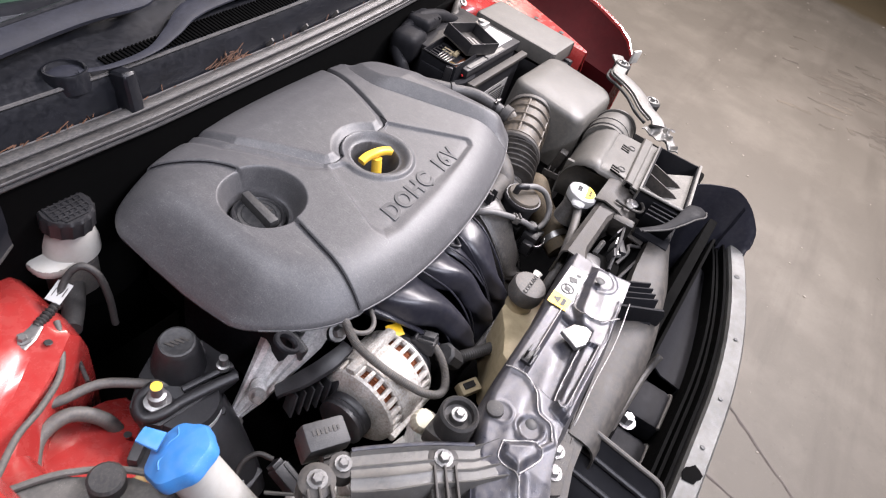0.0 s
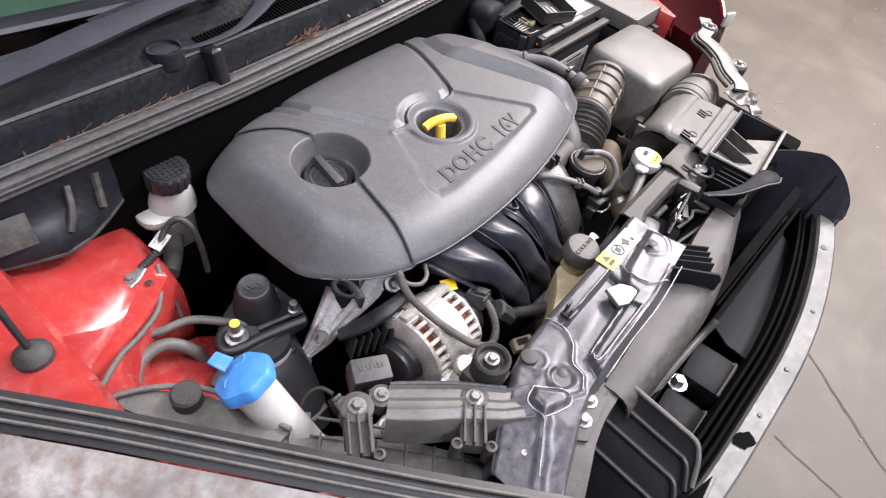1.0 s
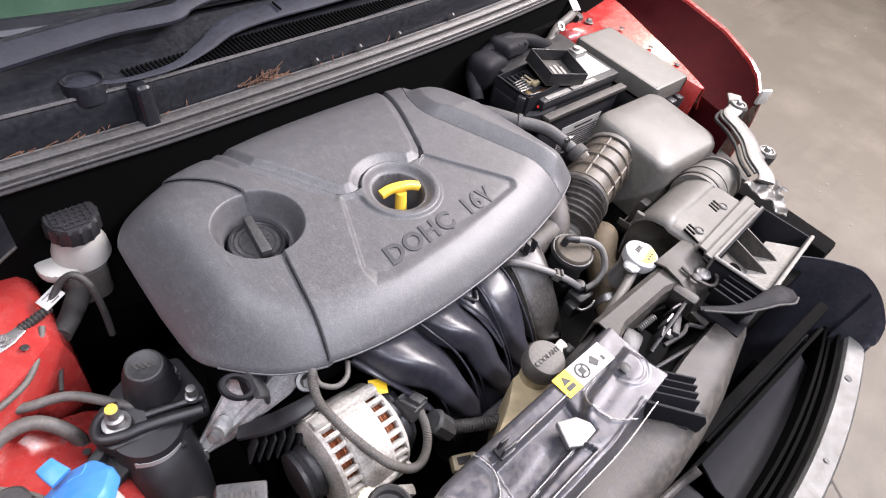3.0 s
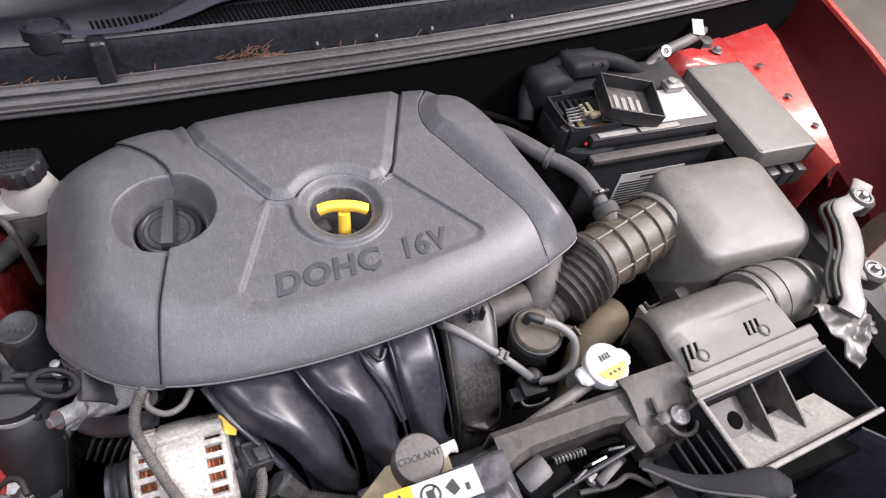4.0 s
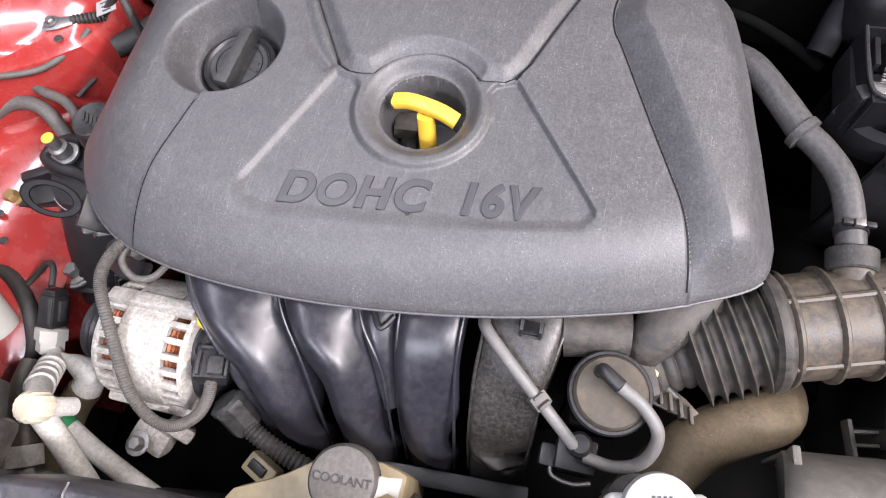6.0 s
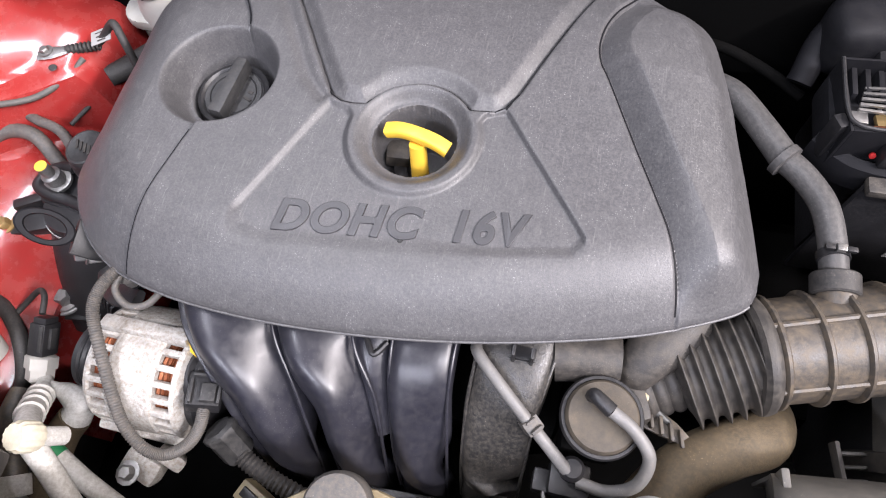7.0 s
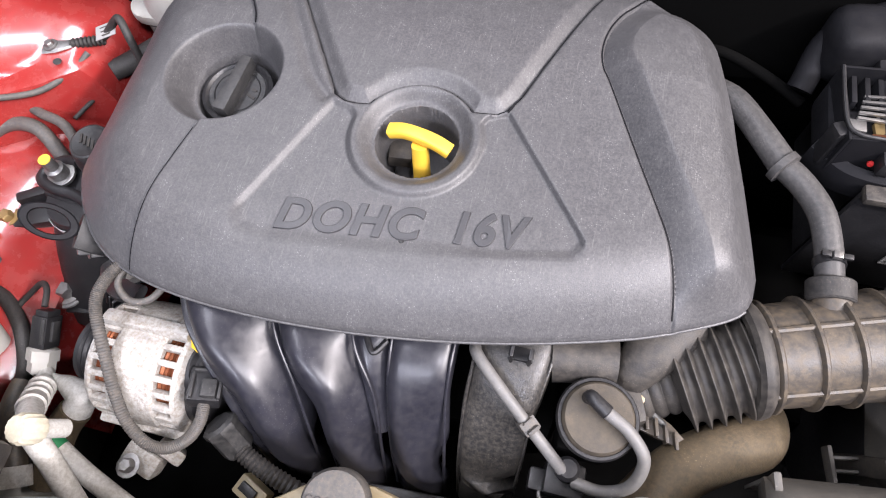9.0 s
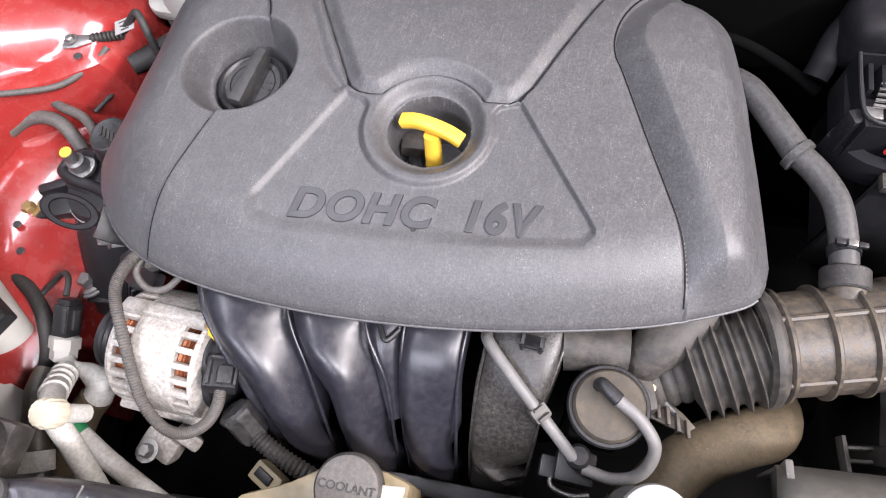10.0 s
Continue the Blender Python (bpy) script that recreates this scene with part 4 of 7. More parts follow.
    for x, w in ((0.461, 0.070), (0.541, 0.076)):
        part("top_strip", boxes((x, 0.1880, 0.8140), (w, 0.0100, 0.0024), 0.0006), PALEDUST, t, "dusty pale label strip")
    part("terminal", lathes([(0.009, 0), (0.008, 0.018), (0, 0.019)], pose(0.612, 0.275, 0.815), 16), STEEL, t)
    part("clamp", boxes((0.615, 0.272, 0.822), (0.035, 0.025, 0.012), 0.003), STEEL, t)


build_battery()


def open_box(x0, y0, x1, y1, z0, z1, w=0.003):
    """Floor and four walls of a tray, each a mesh of its own."""
    made = [("tray_floor", boxes(((x0 + x1) / 2, (y0 + y1) / 2, z0 + w / 2), (x1 - x0, y1 - y0, w), 0))]
    for c, s in (((x0 + w / 2, (y0 + y1) / 2), (w, y1 - y0)), ((x1 - w / 2, (y0 + y1) / 2), (w, y1 - y0)), (((x0 + x1) / 2, y0 + w / 2), (x1 - x0 - 2 * w, w)), (((x0 + x1) / 2, y1 - w / 2), (x1 - x0 - 2 * w, w))):
        made.append(("tray_wall", boxes((*c, (z0 + w + z1) / 2), (*s, z1 - z0 - w), 0.0008)))
    return made


def build_battery_tops():
    t = thing("terminal_cover", (0.505, 0.24, 0.816), "open black plastic terminal cover tray on the battery", "terminal cover")
    for name, bm in open_box(-0.050, -0.040, 0.050, 0.040, -0.014, 0.014, 0.0028):
        bm.transform(pose(0.498, 0.234, 0.838, 6, 9, -12))
        part(name, bm, DUSTY if name == "tray_floor" else BLACK, t)
    for k in range(5):
        bm = boxes((-0.030 + 0.014 * k, 0.004 * (k % 2), -0.0105), (0.008, 0.030, 0.002), 0.0006)
        bm.transform(pose(0.498, 0.234, 0.838, 6, 9, -12))
        part("moulded_mark", bm, PALEDUST, t)
    t = thing("fuse_holder", (0.43, 0.24, 0.75), "black plastic battery fuse block with metal links", "fuse block")
    part("body", boxes((0.418, 0.238, 0.785), (0.100, 0.080, 0.040), 0.008), MATTE, t)
    for name, bm in open_box(0.374, 0.196, 0.472, 0.282, 0.770, 0.827, 0.0028):
        if name == "tray_wall":
            bm.transform(pose(0.418, 0.238, 0, 0, 0, 4) @ pose(-0.418, -0.238, 0))
            part("rim_wall", bm, MATTE, t)
        else:
            bm.free()
    for k in range(6):
        part("rib", boxes((0.386 + 0.012 * k, 0.258, 0.812), (0.005, 0.032, 0.016), 0.001), MATTE, t)
    for k in range(3):
        part("link", boxes((0.390 + 0.027 * k, 0.222, 0.810), (0.020, 0.013, 0.005), 0.001, (0, 0, 8 * k)), (STEEL, BRASS, STEEL)[k], t)
    part("nut", bolt(B(), (0.420, 0.236, 0.808), 0.006, 0.008), STEEL, t)
    part("fuse_block", boxes((0.436, 0.251, 0.812), (0.022, 0.024, 0.014), 0.002, (0, 0, 12)), CREAM, t, "pale yellow fuse block")
    part("fuse_link", boxes((0.452, 0.234, 0.817), (0.036, 0.010, 0.007), 0.0015, (0, 0, 6)), CREAM, t, "pale yellow fuse link")
    part("copper_link", boxes((0.432, 0.209, 0.812), (0.056, 0.012, 0.004), 0.001, (0, 0, 4)), COPPER, t)
    for k in range(5):
        part("contact", boxes((0.404 + 0.002 * k, 0.224 + 0.007 * k, 0.8195), (0.034, 0.0028, 0.003), 0.0006, (0, 4 - 2 * k, 3)), STEEL, t)
    part("corner_lug", boxes((0.372, 0.206, 0.800), (0.012, 0.016, 0.050), 0.003, (0, 0, 25)), BLACK, t)
    part("rim_lip", tubes([(0.372, 0.276, 0.829), (0.374, 0.216, 0.829), (0.384, 0.199, 0.829), (0.410, 0.196, 0.829)], 0.0020, seg=8), BLACK, t)
    part("warning_light", lathes([(0.003, 0), (0.003, 0.002), (0, 0.003)], pose(0.408, 0.190, 0.800, 70, 0, 0), 12), REDTAB, t, "small red plastic tab")
    part("skirt", tubes([(0.366, 0.215, 0.77), (0.40, 0.190, 0.77), (0.45, 0.186, 0.77), (0.472, 0.20, 0.77)], 0.010, seg=8, flat=2.2, up=(0, 0, 1)), MATTE, t)
    t = thing("wiring_cover", (0.44, 0.35, 0.74), "lumpy black harness cover behind the battery", "harness cover")
    part("box", boxes((0.405, 0.335, 0.800), (0.080, 0.062, 0.07), 0.024, (0, 0, 8), seg=4), MATTE, t)
    part("loom", tubes([(0.36, 0.30, 0.76), (0.38, 0.345, 0.80), (0.45, 0.355, 0.835), (0.53, 0.345, 0.830), (0.60, 0.335, 0.800)], 0.014, seg=12), MATTE, t)
    part("lid", boxes((0.470, 0.345, 0.833), (0.085, 0.055, 0.03), 0.013, (0, 8, 10), seg=4), MATTE, t)
    for k in range(3):
        part("ridge", boxes((0.448 + 0.022 * k, 0.344, 0.848 - 0.003 * k), (0.003, 0.048, 0.005), 0.001, (0, 8, 10)), MATTE, t)


build_battery_tops()


def build_fusebox():
    t = thing("fuse_box", (0.76, 0.22, 0.62), "engine bay fuse box with a flat grey lid", "fuse box")
    part("lid", prisms(rounded(0.684, 0.097, 0.808, 0.326, 0.008), 0.770, 0.812, None, 0.006), GREYLID, t)
    part("base", prisms(rounded(0.690, 0.104, 0.802, 0.320, 0.006), 0.60, 0.763), BLACK, t)
    for k in range(4):
        part("plug", boxes((0.705 + 0.028 * k, 0.090, 0.752), (0.022, 0.020, 0.035), 0.004, (0, 6 * k - 8, 0)), BLACK, t)


build_fusebox()


def build_duct():
    t = thing("air_intake_duct", (0.45, -0.16, 0.70), "dusty grey plastic air intake duct with vent slots", "air duct")

    def along(x):
        return (x - 0.32) * 0.13, -(x - 0.32) * 0.12
    # half-round body running into a flat lip and a raised bar
    half = ((-0.110, 0.700), (-0.107, 0.745), (-0.110, 0.775), (-0.118, 0.803), (-0.131, 0.825), (-0.148, 0.838), (-0.164, 0.843), (-0.172, 0.8425), (-0.176, 0.8395), (-0.200, 0.8415), (-0.227, 0.8425))
    rows = []
    for x in (0.316, 0.317, 0.319, 0.323, 0.329, 0.337, 0.347, 0.38, 0.44, 0.50, 0.512):
        k = math.sqrt(max(0, 1 - max(0, 1 - (x - 0.316) / 0.026) ** 2))
        dy, dz = along(x)
        rows.append([(x + 0.028 * max(0, min(1, (0.843 - z) / 0.10)) * (1 - (x - 0.316) / 0.196), y + dy, 0.70 + (z - 0.70 + dz) * (0.90 + 0.10 * k)) for y, z in half])
    part("body", sheet(rows, 0.003), GREYLID, t, angle=40)
    rows = []
    for x in np.linspace(0.306, 0.530, 12):
        dy, dz = along(x)
        rows.append([(x, y + dy * (0.85 if y < -0.24 else 1), z + dz) for y, z in ((-0.226, 0.836), (-0.2275, 0.848), (-0.230, 0.850), (-0.2405, 0.850), (-0.243, 0.848), (-0.2435, 0.8445), (-0.257, 0.8445), (-0.258, 0.80))])
    part("lip_bar", sheet(rows, 0.003), GREYLID, t, angle=30)
    part("end_wall", boxes((0.348, -0.165, 0.765), (0.006, 0.11, 0.10), 0.002, (0, -14, 8)), GREYLID, t)
    for x0, y0, n in ((0.446, -0.202, 3), (0.336, -0.202, 3), (0.322, -0.217, 1)):
        for k in range(n):
            x, w = x0 + 0.010 * (k - (n - 1) / 2), 0.009 if n > 1 else 0.006
            dy, dz = along(x)
            part("slot", tubes([(x + 0.003, y0 + w + dy, 0.8410 + dz), (x - 0.002, y0 - w + dy, 0.8422 + dz)], 0.0014, seg=6), VOID, t)
            part("rib", tubes([(x + 0.0058, y0 + w + dy, 0.8412 + dz), (x + 0.0008, y0 - w + dy, 0.8424 + dz)], 0.0018, seg=6), GREYLID, t)
        if n > 1:
            dy, dz = along(x0 + 0.014)
            part("screw", lathes([(0, 0.002), (0.0050, 0.002), (0.0062, 0.004), (0.0078, 0.003), (0.0085, 0)], pose(x0 + 0.014, y0 - 0.010 + dy, 0.8420 + dz, 0, 6, 0), 16), GREYLID, t)
    # outlet running on beside the filter box, with a dark joint ring
    part("elbow", tubes([(0.500, -0.134, 0.776), (0.545, -0.128, 0.774), (0.585, -0.126, 0.770), (0.618, -0.122, 0.760), (0.634, -0.114, 0.735), (0.640, -0.105, 0.70)], [0.047, 0.047, 0.046, 0.044, 0.042, 0.042], seg=28), GREYLID, t)
    for x, y, r, mat in ((0.512, -0.132, 0.0492, RUBBER), (0.540, -0.128, 0.0482, GREYLID), (0.592, -0.126, 0.0465, GREYLID)):
        part("band", tubes([(x, y, 0.775), (x + 0.004, y + 0.0005, 0.775)], r, seg=28), mat, t)
    # mouth tray: dark throat behind, pale shelf and two fins in front
    m = pose(0.415, -0.292, 0.8430, 0, 6, 6)
    # its floor is near-black, standing for shade deep in the throat
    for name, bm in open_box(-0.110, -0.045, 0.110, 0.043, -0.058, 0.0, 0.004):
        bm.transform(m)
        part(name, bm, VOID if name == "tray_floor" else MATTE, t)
    bm = boxes((0.0, 0.0445, -0.012), (0.222, 0.004, 0.026), 0.001)
    bm.transform(m)
    part("throat_edge", bm, GREYLID, t)
    for a, b in (((-0.111, -0.046), (0.111, -0.046)), ((-0.111, -0.046), (-0.111, 0.044))):
        part("rim", tubes([m @ Vector((*a, 0.001)), m @ Vector((*b, 0.001))], 0.0032, seg=8), PALEDUST, t)
    bm = prisms([(-0.044, -0.050), (-0.044, -0.010), (-0.030, -0.016), (0.006, -0.034), (0.006, -0.050)], -0.105, 0.080, Matrix(((0, 0, 1, 0), (1, 0, 0, 0), (0, 1, 0, 0), (0, 0, 0, 1))), 0.001)
    bm.transform(m)
    part("shelf", bm, PALEDUST, t, "pale dusty shelf inside the duct mouth")
    for x in (-0.034, 0.016):
        bm = prisms([(0.043, -0.050), (-0.024, -0.050), (-0.026, -0.018), (-0.018, -0.014), (0.038, 0.0), (0.043, -0.002)], -0.0015, 0.0015, Matrix(((0, 0, 1, 0), (1, 0, 0, 0), (0, 1, 0, 0), (0, 0, 0, 1))))
        bm.transform(m @ pose(x, 0, 0, 0, 0, -4))
        part("fin", bm, DUSTY, t)
    for k in range(5):
        bm = boxes((-0.085 + 0.032 * k, -0.012, -0.026), (0.008, 0.014, 0.003), 0.001, (-25, 0, 0))
        bm.transform(m)
        part("notch", bm, PALEDUST, t)
    bm = boxes((-0.072, 0.014, -0.028), (0.062, 0.050, 0.003), 0.001, (12, 0, 0))
    bm.transform(m)
    plate = part("throat_plate", bm, DUSTY, t)
    # black disc for the shade inside the hole
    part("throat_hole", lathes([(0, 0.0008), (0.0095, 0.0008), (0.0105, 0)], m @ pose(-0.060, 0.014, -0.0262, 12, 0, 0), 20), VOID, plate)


build_duct()


def build_rad_hose():
    t = thing("radiator_hose", (0.30, -0.09, 0.60), "brown dusty upper radiator hose with an S bend", "hose")
    part("hose", tubes([(0.226, -0.200, 0.695), (0.245, -0.165, 0.705), (0.278, -0.118, 0.716), (0.318, -0.088, 0.716), (0.352, -0.068, 0.70), (0.366, -0.035, 0.66), (0.362, 0.0, 0.60)], 0.0265, seg=24), BROWNRUBBER, t)
    m = Matrix.Translation((0.238, -0.178, 0.701)) @ Vector((0.4, 0.7, 0.15)).to_track_quat("Z", "Y").to_matrix().to_4x4()
    part("clamp", lathes([(0.0268, -0.006), (0.0285, -0.006), (0.0285, 0.006), (0.0268, 0.006)], m, 28), STEEL, t)
    t = thing("pressure_cap", (0.240, -0.174, 0.79), "metal radiator pressure cap with a yellow warning label", "radiator cap")
    m = pose(0.236, -0.182, 0.822, 6, 4, 12)
    part("cap", lathes([(0.022, -0.012), (0.026, -0.010), (0.0280, 0.0), (0.0270, 0.006), (0.0225, 0.009), (0, 0.0095)], m, 40), LABEL, t)
    for s in (-1, 1):
        bm = B()
        tube(bm, [m @ Vector((s * 0.020, 0, -0.001)), m @ Vector((s * 0.033, 0.001, -0.003)), m @ Vector((s * 0.039, 0.001, -0.004))], [0.013, 0.012, 0.007], seg=12, flat=0.4, up=(0, 0, 1))
        part("ear", bm, LABEL, t)
    arc = [(0.021 * math.cos(radians(a)), 0.021 * math.sin(radians(a))) for a in range(195, 346, 10)]
    part("warning_label", prisms(arc, 0.0096, 0.0104, m), YLABEL, t, "yellow warning sector")
    bm = B()
    for k in range(4):
        box(bm, (-0.006 + 0.004 * k, 0.009, 0.0102), (0.0018, 0.006, 0.0008), 0)
    box(bm, (0, 0.0055, 0.0102), (0.016, 0.0014, 0.0008), 0)
    for k in range(3):
        box(bm, (-0.007 + 0.007 * k, -0.012, 0.0110), (0.004, 0.004, 0.0006), 0)
    bm.transform(m)
    part("print", bm, INK, t)
    part("neck", lathes([(0.024, -0.06), (0.022, -0.03), (0.026, -0.012)], m, 32), STEEL, t)
    hose("overflow_hose", [(0.218, -0.190, 0.806), (0.180, -0.202, 0.806), (0.135, -0.214, 0.800), (0.090, -0.225, 0.775), (0.055, -0.225, 0.735), (0.045, -0.215, 0.68)], 0.0075, GREYRUBBER, "thin dusty overflow hose from the radiator neck")


build_rad_hose()


def build_reservoir():
    t = thing("coolant_reservoir", (-0.02, -0.215, 0.60), "yellowed translucent coolant reservoir with a grey cap", "coolant tank")
    bm = B()
    prism(bm, [(-0.118, -0.262), (0.045, -0.246), (0.045, -0.195), (0.020, -0.190), (-0.030, -0.194), (-0.068, -0.222), (-0.105, -0.240)], 0.60, 0.742, None, 0.008)
    part("tank", bm, CREAM, t)
    part("neck", lathes([(0.022, 0), (0.021, 0.025), (0.024, 0.030)], pose(-0.002, -0.211, 0.738, 3, 2, 0), 28), CREAM, t)
    m = pose(-0.001, -0.211, 0.768, 5, 3, 0)
    part("cap", lathes([(0.0265, -0.006), (0.0285, 0.0), (0.0285, 0.018), (0.026, 0.023), (0.020, 0.0245), (0, 0.0245)], m, 40), GREYRUBBER, t)
    bm = B()
    tube(bm, [m @ Vector(p) for p in ((0.024, 0.0, 0.014), (0.036, 0.004, 0.015), (0.046, 0.004, 0.014))], [0.009, 0.006, 0.008], seg=10, flat=0.35, up=(0, 0, 1))
    part("tab", bm, WHITE, t)
    cu = bpy.data.curves.new("lettering", "FONT")
    cu.body, cu.size, cu.extrude, cu.align_x, cu.align_y = "COOLANT", 0.0100, 0.0006, "CENTER", "CENTER"
    tmp = new("lettering", cu)
    bpy.context.view_layer.update()
    lm = bpy.data.meshes.new_from_object(tmp.evaluated_get(bpy.context.evaluated_depsgraph_get()))
    bpy.data.objects.remove(tmp)
    lm.materials.clear()
    lm.materials.append(RUBBER)
    ob = new("lettering", lm)
    ob.parent = t
    ob.matrix_basis = Matrix.Translation(-Vector(t.location)) @ m @ pose(0, 0, 0.0249, 0, 0, 3)


build_reservoir()


# ---------------------------------------------------------------- radiator support
def build_crossmember():
    t = thing("radiator_support", (0.2, -0.30, 0.55), "dusty grey steel radiator support crossmember with pressed ribs", "crossmember")
    # top rail: pressed profile from the near end to the far end
    gx, gv = np.linspace(-0.405, 0.078, 250), np.linspace(0.006, 0.102, 76)
    y0 = np.interp(gx, (-0.405, -0.35, -0.28, -0.24, -0.18, -0.06, 0.062, 0.08), (-0.338, -0.305, -0.274, -0.263, -0.257, -0.250, -0.235, -0.233))
    X, V = np.meshgrid(gx, gv, indexing="ij")
    Y = y0[:, None] - V

    def field(pts, soft):
        """1 inside an outline, fading over its soft rim."""
        d, _ = line_field(X, Y, pts + pts[:1])
        return np.where(inside(X, Y, pts), step(d, 0.0, soft), 0.0)

    def ridge(pts, wide):
        d, _ = line_field(X, Y, pts)
        return np.exp(-(d / wide) ** 2)

    Z = 0.832 - 0.006 * step(0.012 - V, 0, 0.010)
    # sunk valley beside the shelf, raised spine with its pointed slot
    Z -= 0.010 * field([(-0.188, -0.284), (-0.05, -0.276), (-0.06, -0.330), (-0.200, -0.345)], 0.007)
    Z += 0.011 * field([(-0.212, -0.336), (-0.090, -0.318), (-0.040, -0.290), (0.07, -0.272), (0.09, -0.352), (-0.06, -0.364), (-0.225, -0.372)], 0.012)
    slot = [(-0.088, -0.326), (-0.186, -0.336), (-0.206, -0.346), (-0.196, -0.352), (-0.080, -0.346)]
    Z += -0.005 * field(slot, 0.003) + 0.0022 * ridge(slot + slot[:1], 0.0018)
    # stepped bead between shelf and pad
    Z += 0.0028 * ridge([(-0.194, -0.258), (-0.190, -0.290), (-0.202, -0.312), (-0.226, -0.328), (-0.232, -0.348), (-0.250, -0.362), (-0.272, -0.352)], 0.0035)
    Z += 0.0016 * ridge([(-0.180, -0.284), (-0.05, -0.276), (0.02, -0.268)], 0.0016)
    # dished pad round the near hole, boss round the far hole
    r = np.hypot(X + 0.252, Y + 0.331)
    Z += -0.003 * step(0.017 - r, 0, 0.005) + 0.0012 * np.exp(-((r - 0.019) / 0.003) ** 2)
    r = np.hypot(X - 0.039, Y + 0.297)
    Z += 0.002 * step(0.024 - r, 0, 0.006) + 0.0015 * np.exp(-((r - 0.025) / 0.0025) ** 2) * (Y < -0.30)
    r = np.hypot(X + 0.257, Y + 0.292)
    Z += 0.0015 * np.exp(-((r - 0.014) / 0.002) ** 2)
    # angular facet and ridge towards the lamp
    Z += 0.007 * field([(-0.290, -0.311), (-0.262, -0.346), (-0.276, -0.362), (-0.315, -0.347), (-0.312, -0.318)], 0.010)
    Z += 0.006 * ridge([(-0.312, -0.345), (-0.336, -0.361), (-0.385, -0.392)], 0.008)
    for k in range(4):
        Z += 0.0014 * ridge([(-0.215, -0.357 - 0.005 * k), (-0.06, -0.349 - 0.005 * k), (0.02, -0.336 - 0.005 * k)], 0.0012) * (0.5 + 0.5 * (k < 3))
    Z += 0.0025 * ridge([(-0.012, -0.352), (-0.040, -0.332), (-0.046, -0.300), (-0.030, -0.286)], 0.002)
    Z += 0.0006 * np.sin(X * 61 + 3 * np.sin(Y * 90)) * np.sin(Y * 77)
    low = np.maximum(0, -X - 0.30) / 0.07
    Z -= 0.010 * low
    rows, front = [], []
    for i, x in enumerate(gx):
        yb, lo = y0[i], float(low[i, 0])
        prof = [(x, yb, 0.770), (x, yb - 0.003, 0.822)] + [(x, Y[i, j], Z[i, j]) for j in range(len(gv))]
        prof += [(x, yb - 0.106, 0.822 - 0.010 * lo), (x, yb - 0.112, 0.804 - 0.012 * lo)]
        rows.append(prof)
        if i % 6 == 0 and x < -0.185:
            front.append([(x, yb - 0.110, 0.803 - 0.012 * lo), (x, yb - 0.138, 0.800 - 0.012 * lo), (x, yb - 0.142, 0.760)])
    part("rail", sheet(rows, 0.003), PAINTED, t, angle=50)
    part("flange", sheet(front, 0.003), DUSTY, t, angle=30)
    # strip behind the latch pocket
    rows = []
    for x in np.linspace(0.074, 0.262, 12):
        s = 0.045 * (x + 0.05)
        d = 0.014 * float(step(np.array(abs(x - 0.16)), 0.05, 0.10))
        rows.append([(x, -0.222 + s, 0.770), (x, -0.225 + s, 0.822), (x, -0.233 + s, 0.829), (x, -0.254 + s - d, 0.829), (x, -0.260 + s - d, 0.822), (x, -0.260 + s - d, 0.770)])
    part("latch_strip", sheet(rows, 0.003), DUSTY, t, angle=28)
    # pressed plate between latch pocket and duct
    rows = []
    for x in np.linspace(0.236, 0.318, 10):
        s = 0.045 * (x + 0.05)
        k = math.sin((x - 0.236) / 0.082 * math.pi)
        rows.append([(x, -0.214 + s, 0.79), (x, -0.218 + s, 0.832), (x, -0.236 + s, 0.838 - 0.006 * k), (x, -0.262 + s, 0.834 - 0.010 * k), (x, -0.280 + s, 0.826), (x, -0.296 + s, 0.800), (x, -0.33 + s, 0.797)])
    part("end_plate", sheet(rows, 0.003), DUSTY, t, angle=50)
    part("end_bead", tubes([(0.262, -0.236, 0.834), (0.263, -0.262, 0.832), (0.274, -0.281, 0.829), (0.292, -0.284, 0.828), (0.305, -0.270, 0.832), (0.309, -0.244, 0.838)], 0.0028, seg=8), DUSTY, t)
    part("nut", lathes([(0.012, 0), (0.011, 0.002), (0.007, 0.003), (0.005, 0.005), (0, 0.005)], pose(0.288, -0.262, 0.828), 20), CASTING, t)
    # zigzag bracket beyond the duct
    zig = [(0.582, -0.206, 0.836), (0.600, -0.192, 0.840), (0.620, -0.160, 0.842), (0.656, -0.126, 0.844), (0.680, -0.090, 0.845), (0.694, -0.058, 0.846), (0.728, -0.050, 0.848), (0.762, -0.024, 0.850)]
    part("zigzag_rail", tubes(zig, 0.015, seg=14, flat=0.22, up=(0, 0, 1), power=0.6), BRACE, t, "zigzag steel bracket")
    for d, low in ((0.010, 0.002), (0.024, 0.012)):
        part("rail_flange", tubes([(x - d * 0.75, y + d * 0.65, z - low) for x, y, z in zig[1:-1]], 0.0036, seg=8), INK, t)
    part("rail_flange", tubes([(x - 0.013, y + 0.011, z - 0.004) for x, y, z in zig[1:-1]], 0.0028, seg=8), BRACE, t)
    for x, y, z in ((0.670, -0.159, 0.836), (0.738, -0.049, 0.849)):
        mount = part("rubber_mount", lathes([(0.019, -0.02), (0.020, 0.0), (0.017, 0.004), (0.012, 0.002), (0, 0.002)], pose(x, y, z), 24), RUBBER, t)
        part("mount_ring", lathes([(0.011, 0.002), (0.012, 0.005), (0.015, 0.005), (0.016, 0.002)], pose(x, y, z), 24), BRACE, mount)
        part("mount_bolt", bolt(B(), (x, y, z + 0.002), 0.006, 0.008), STEEL, mount)
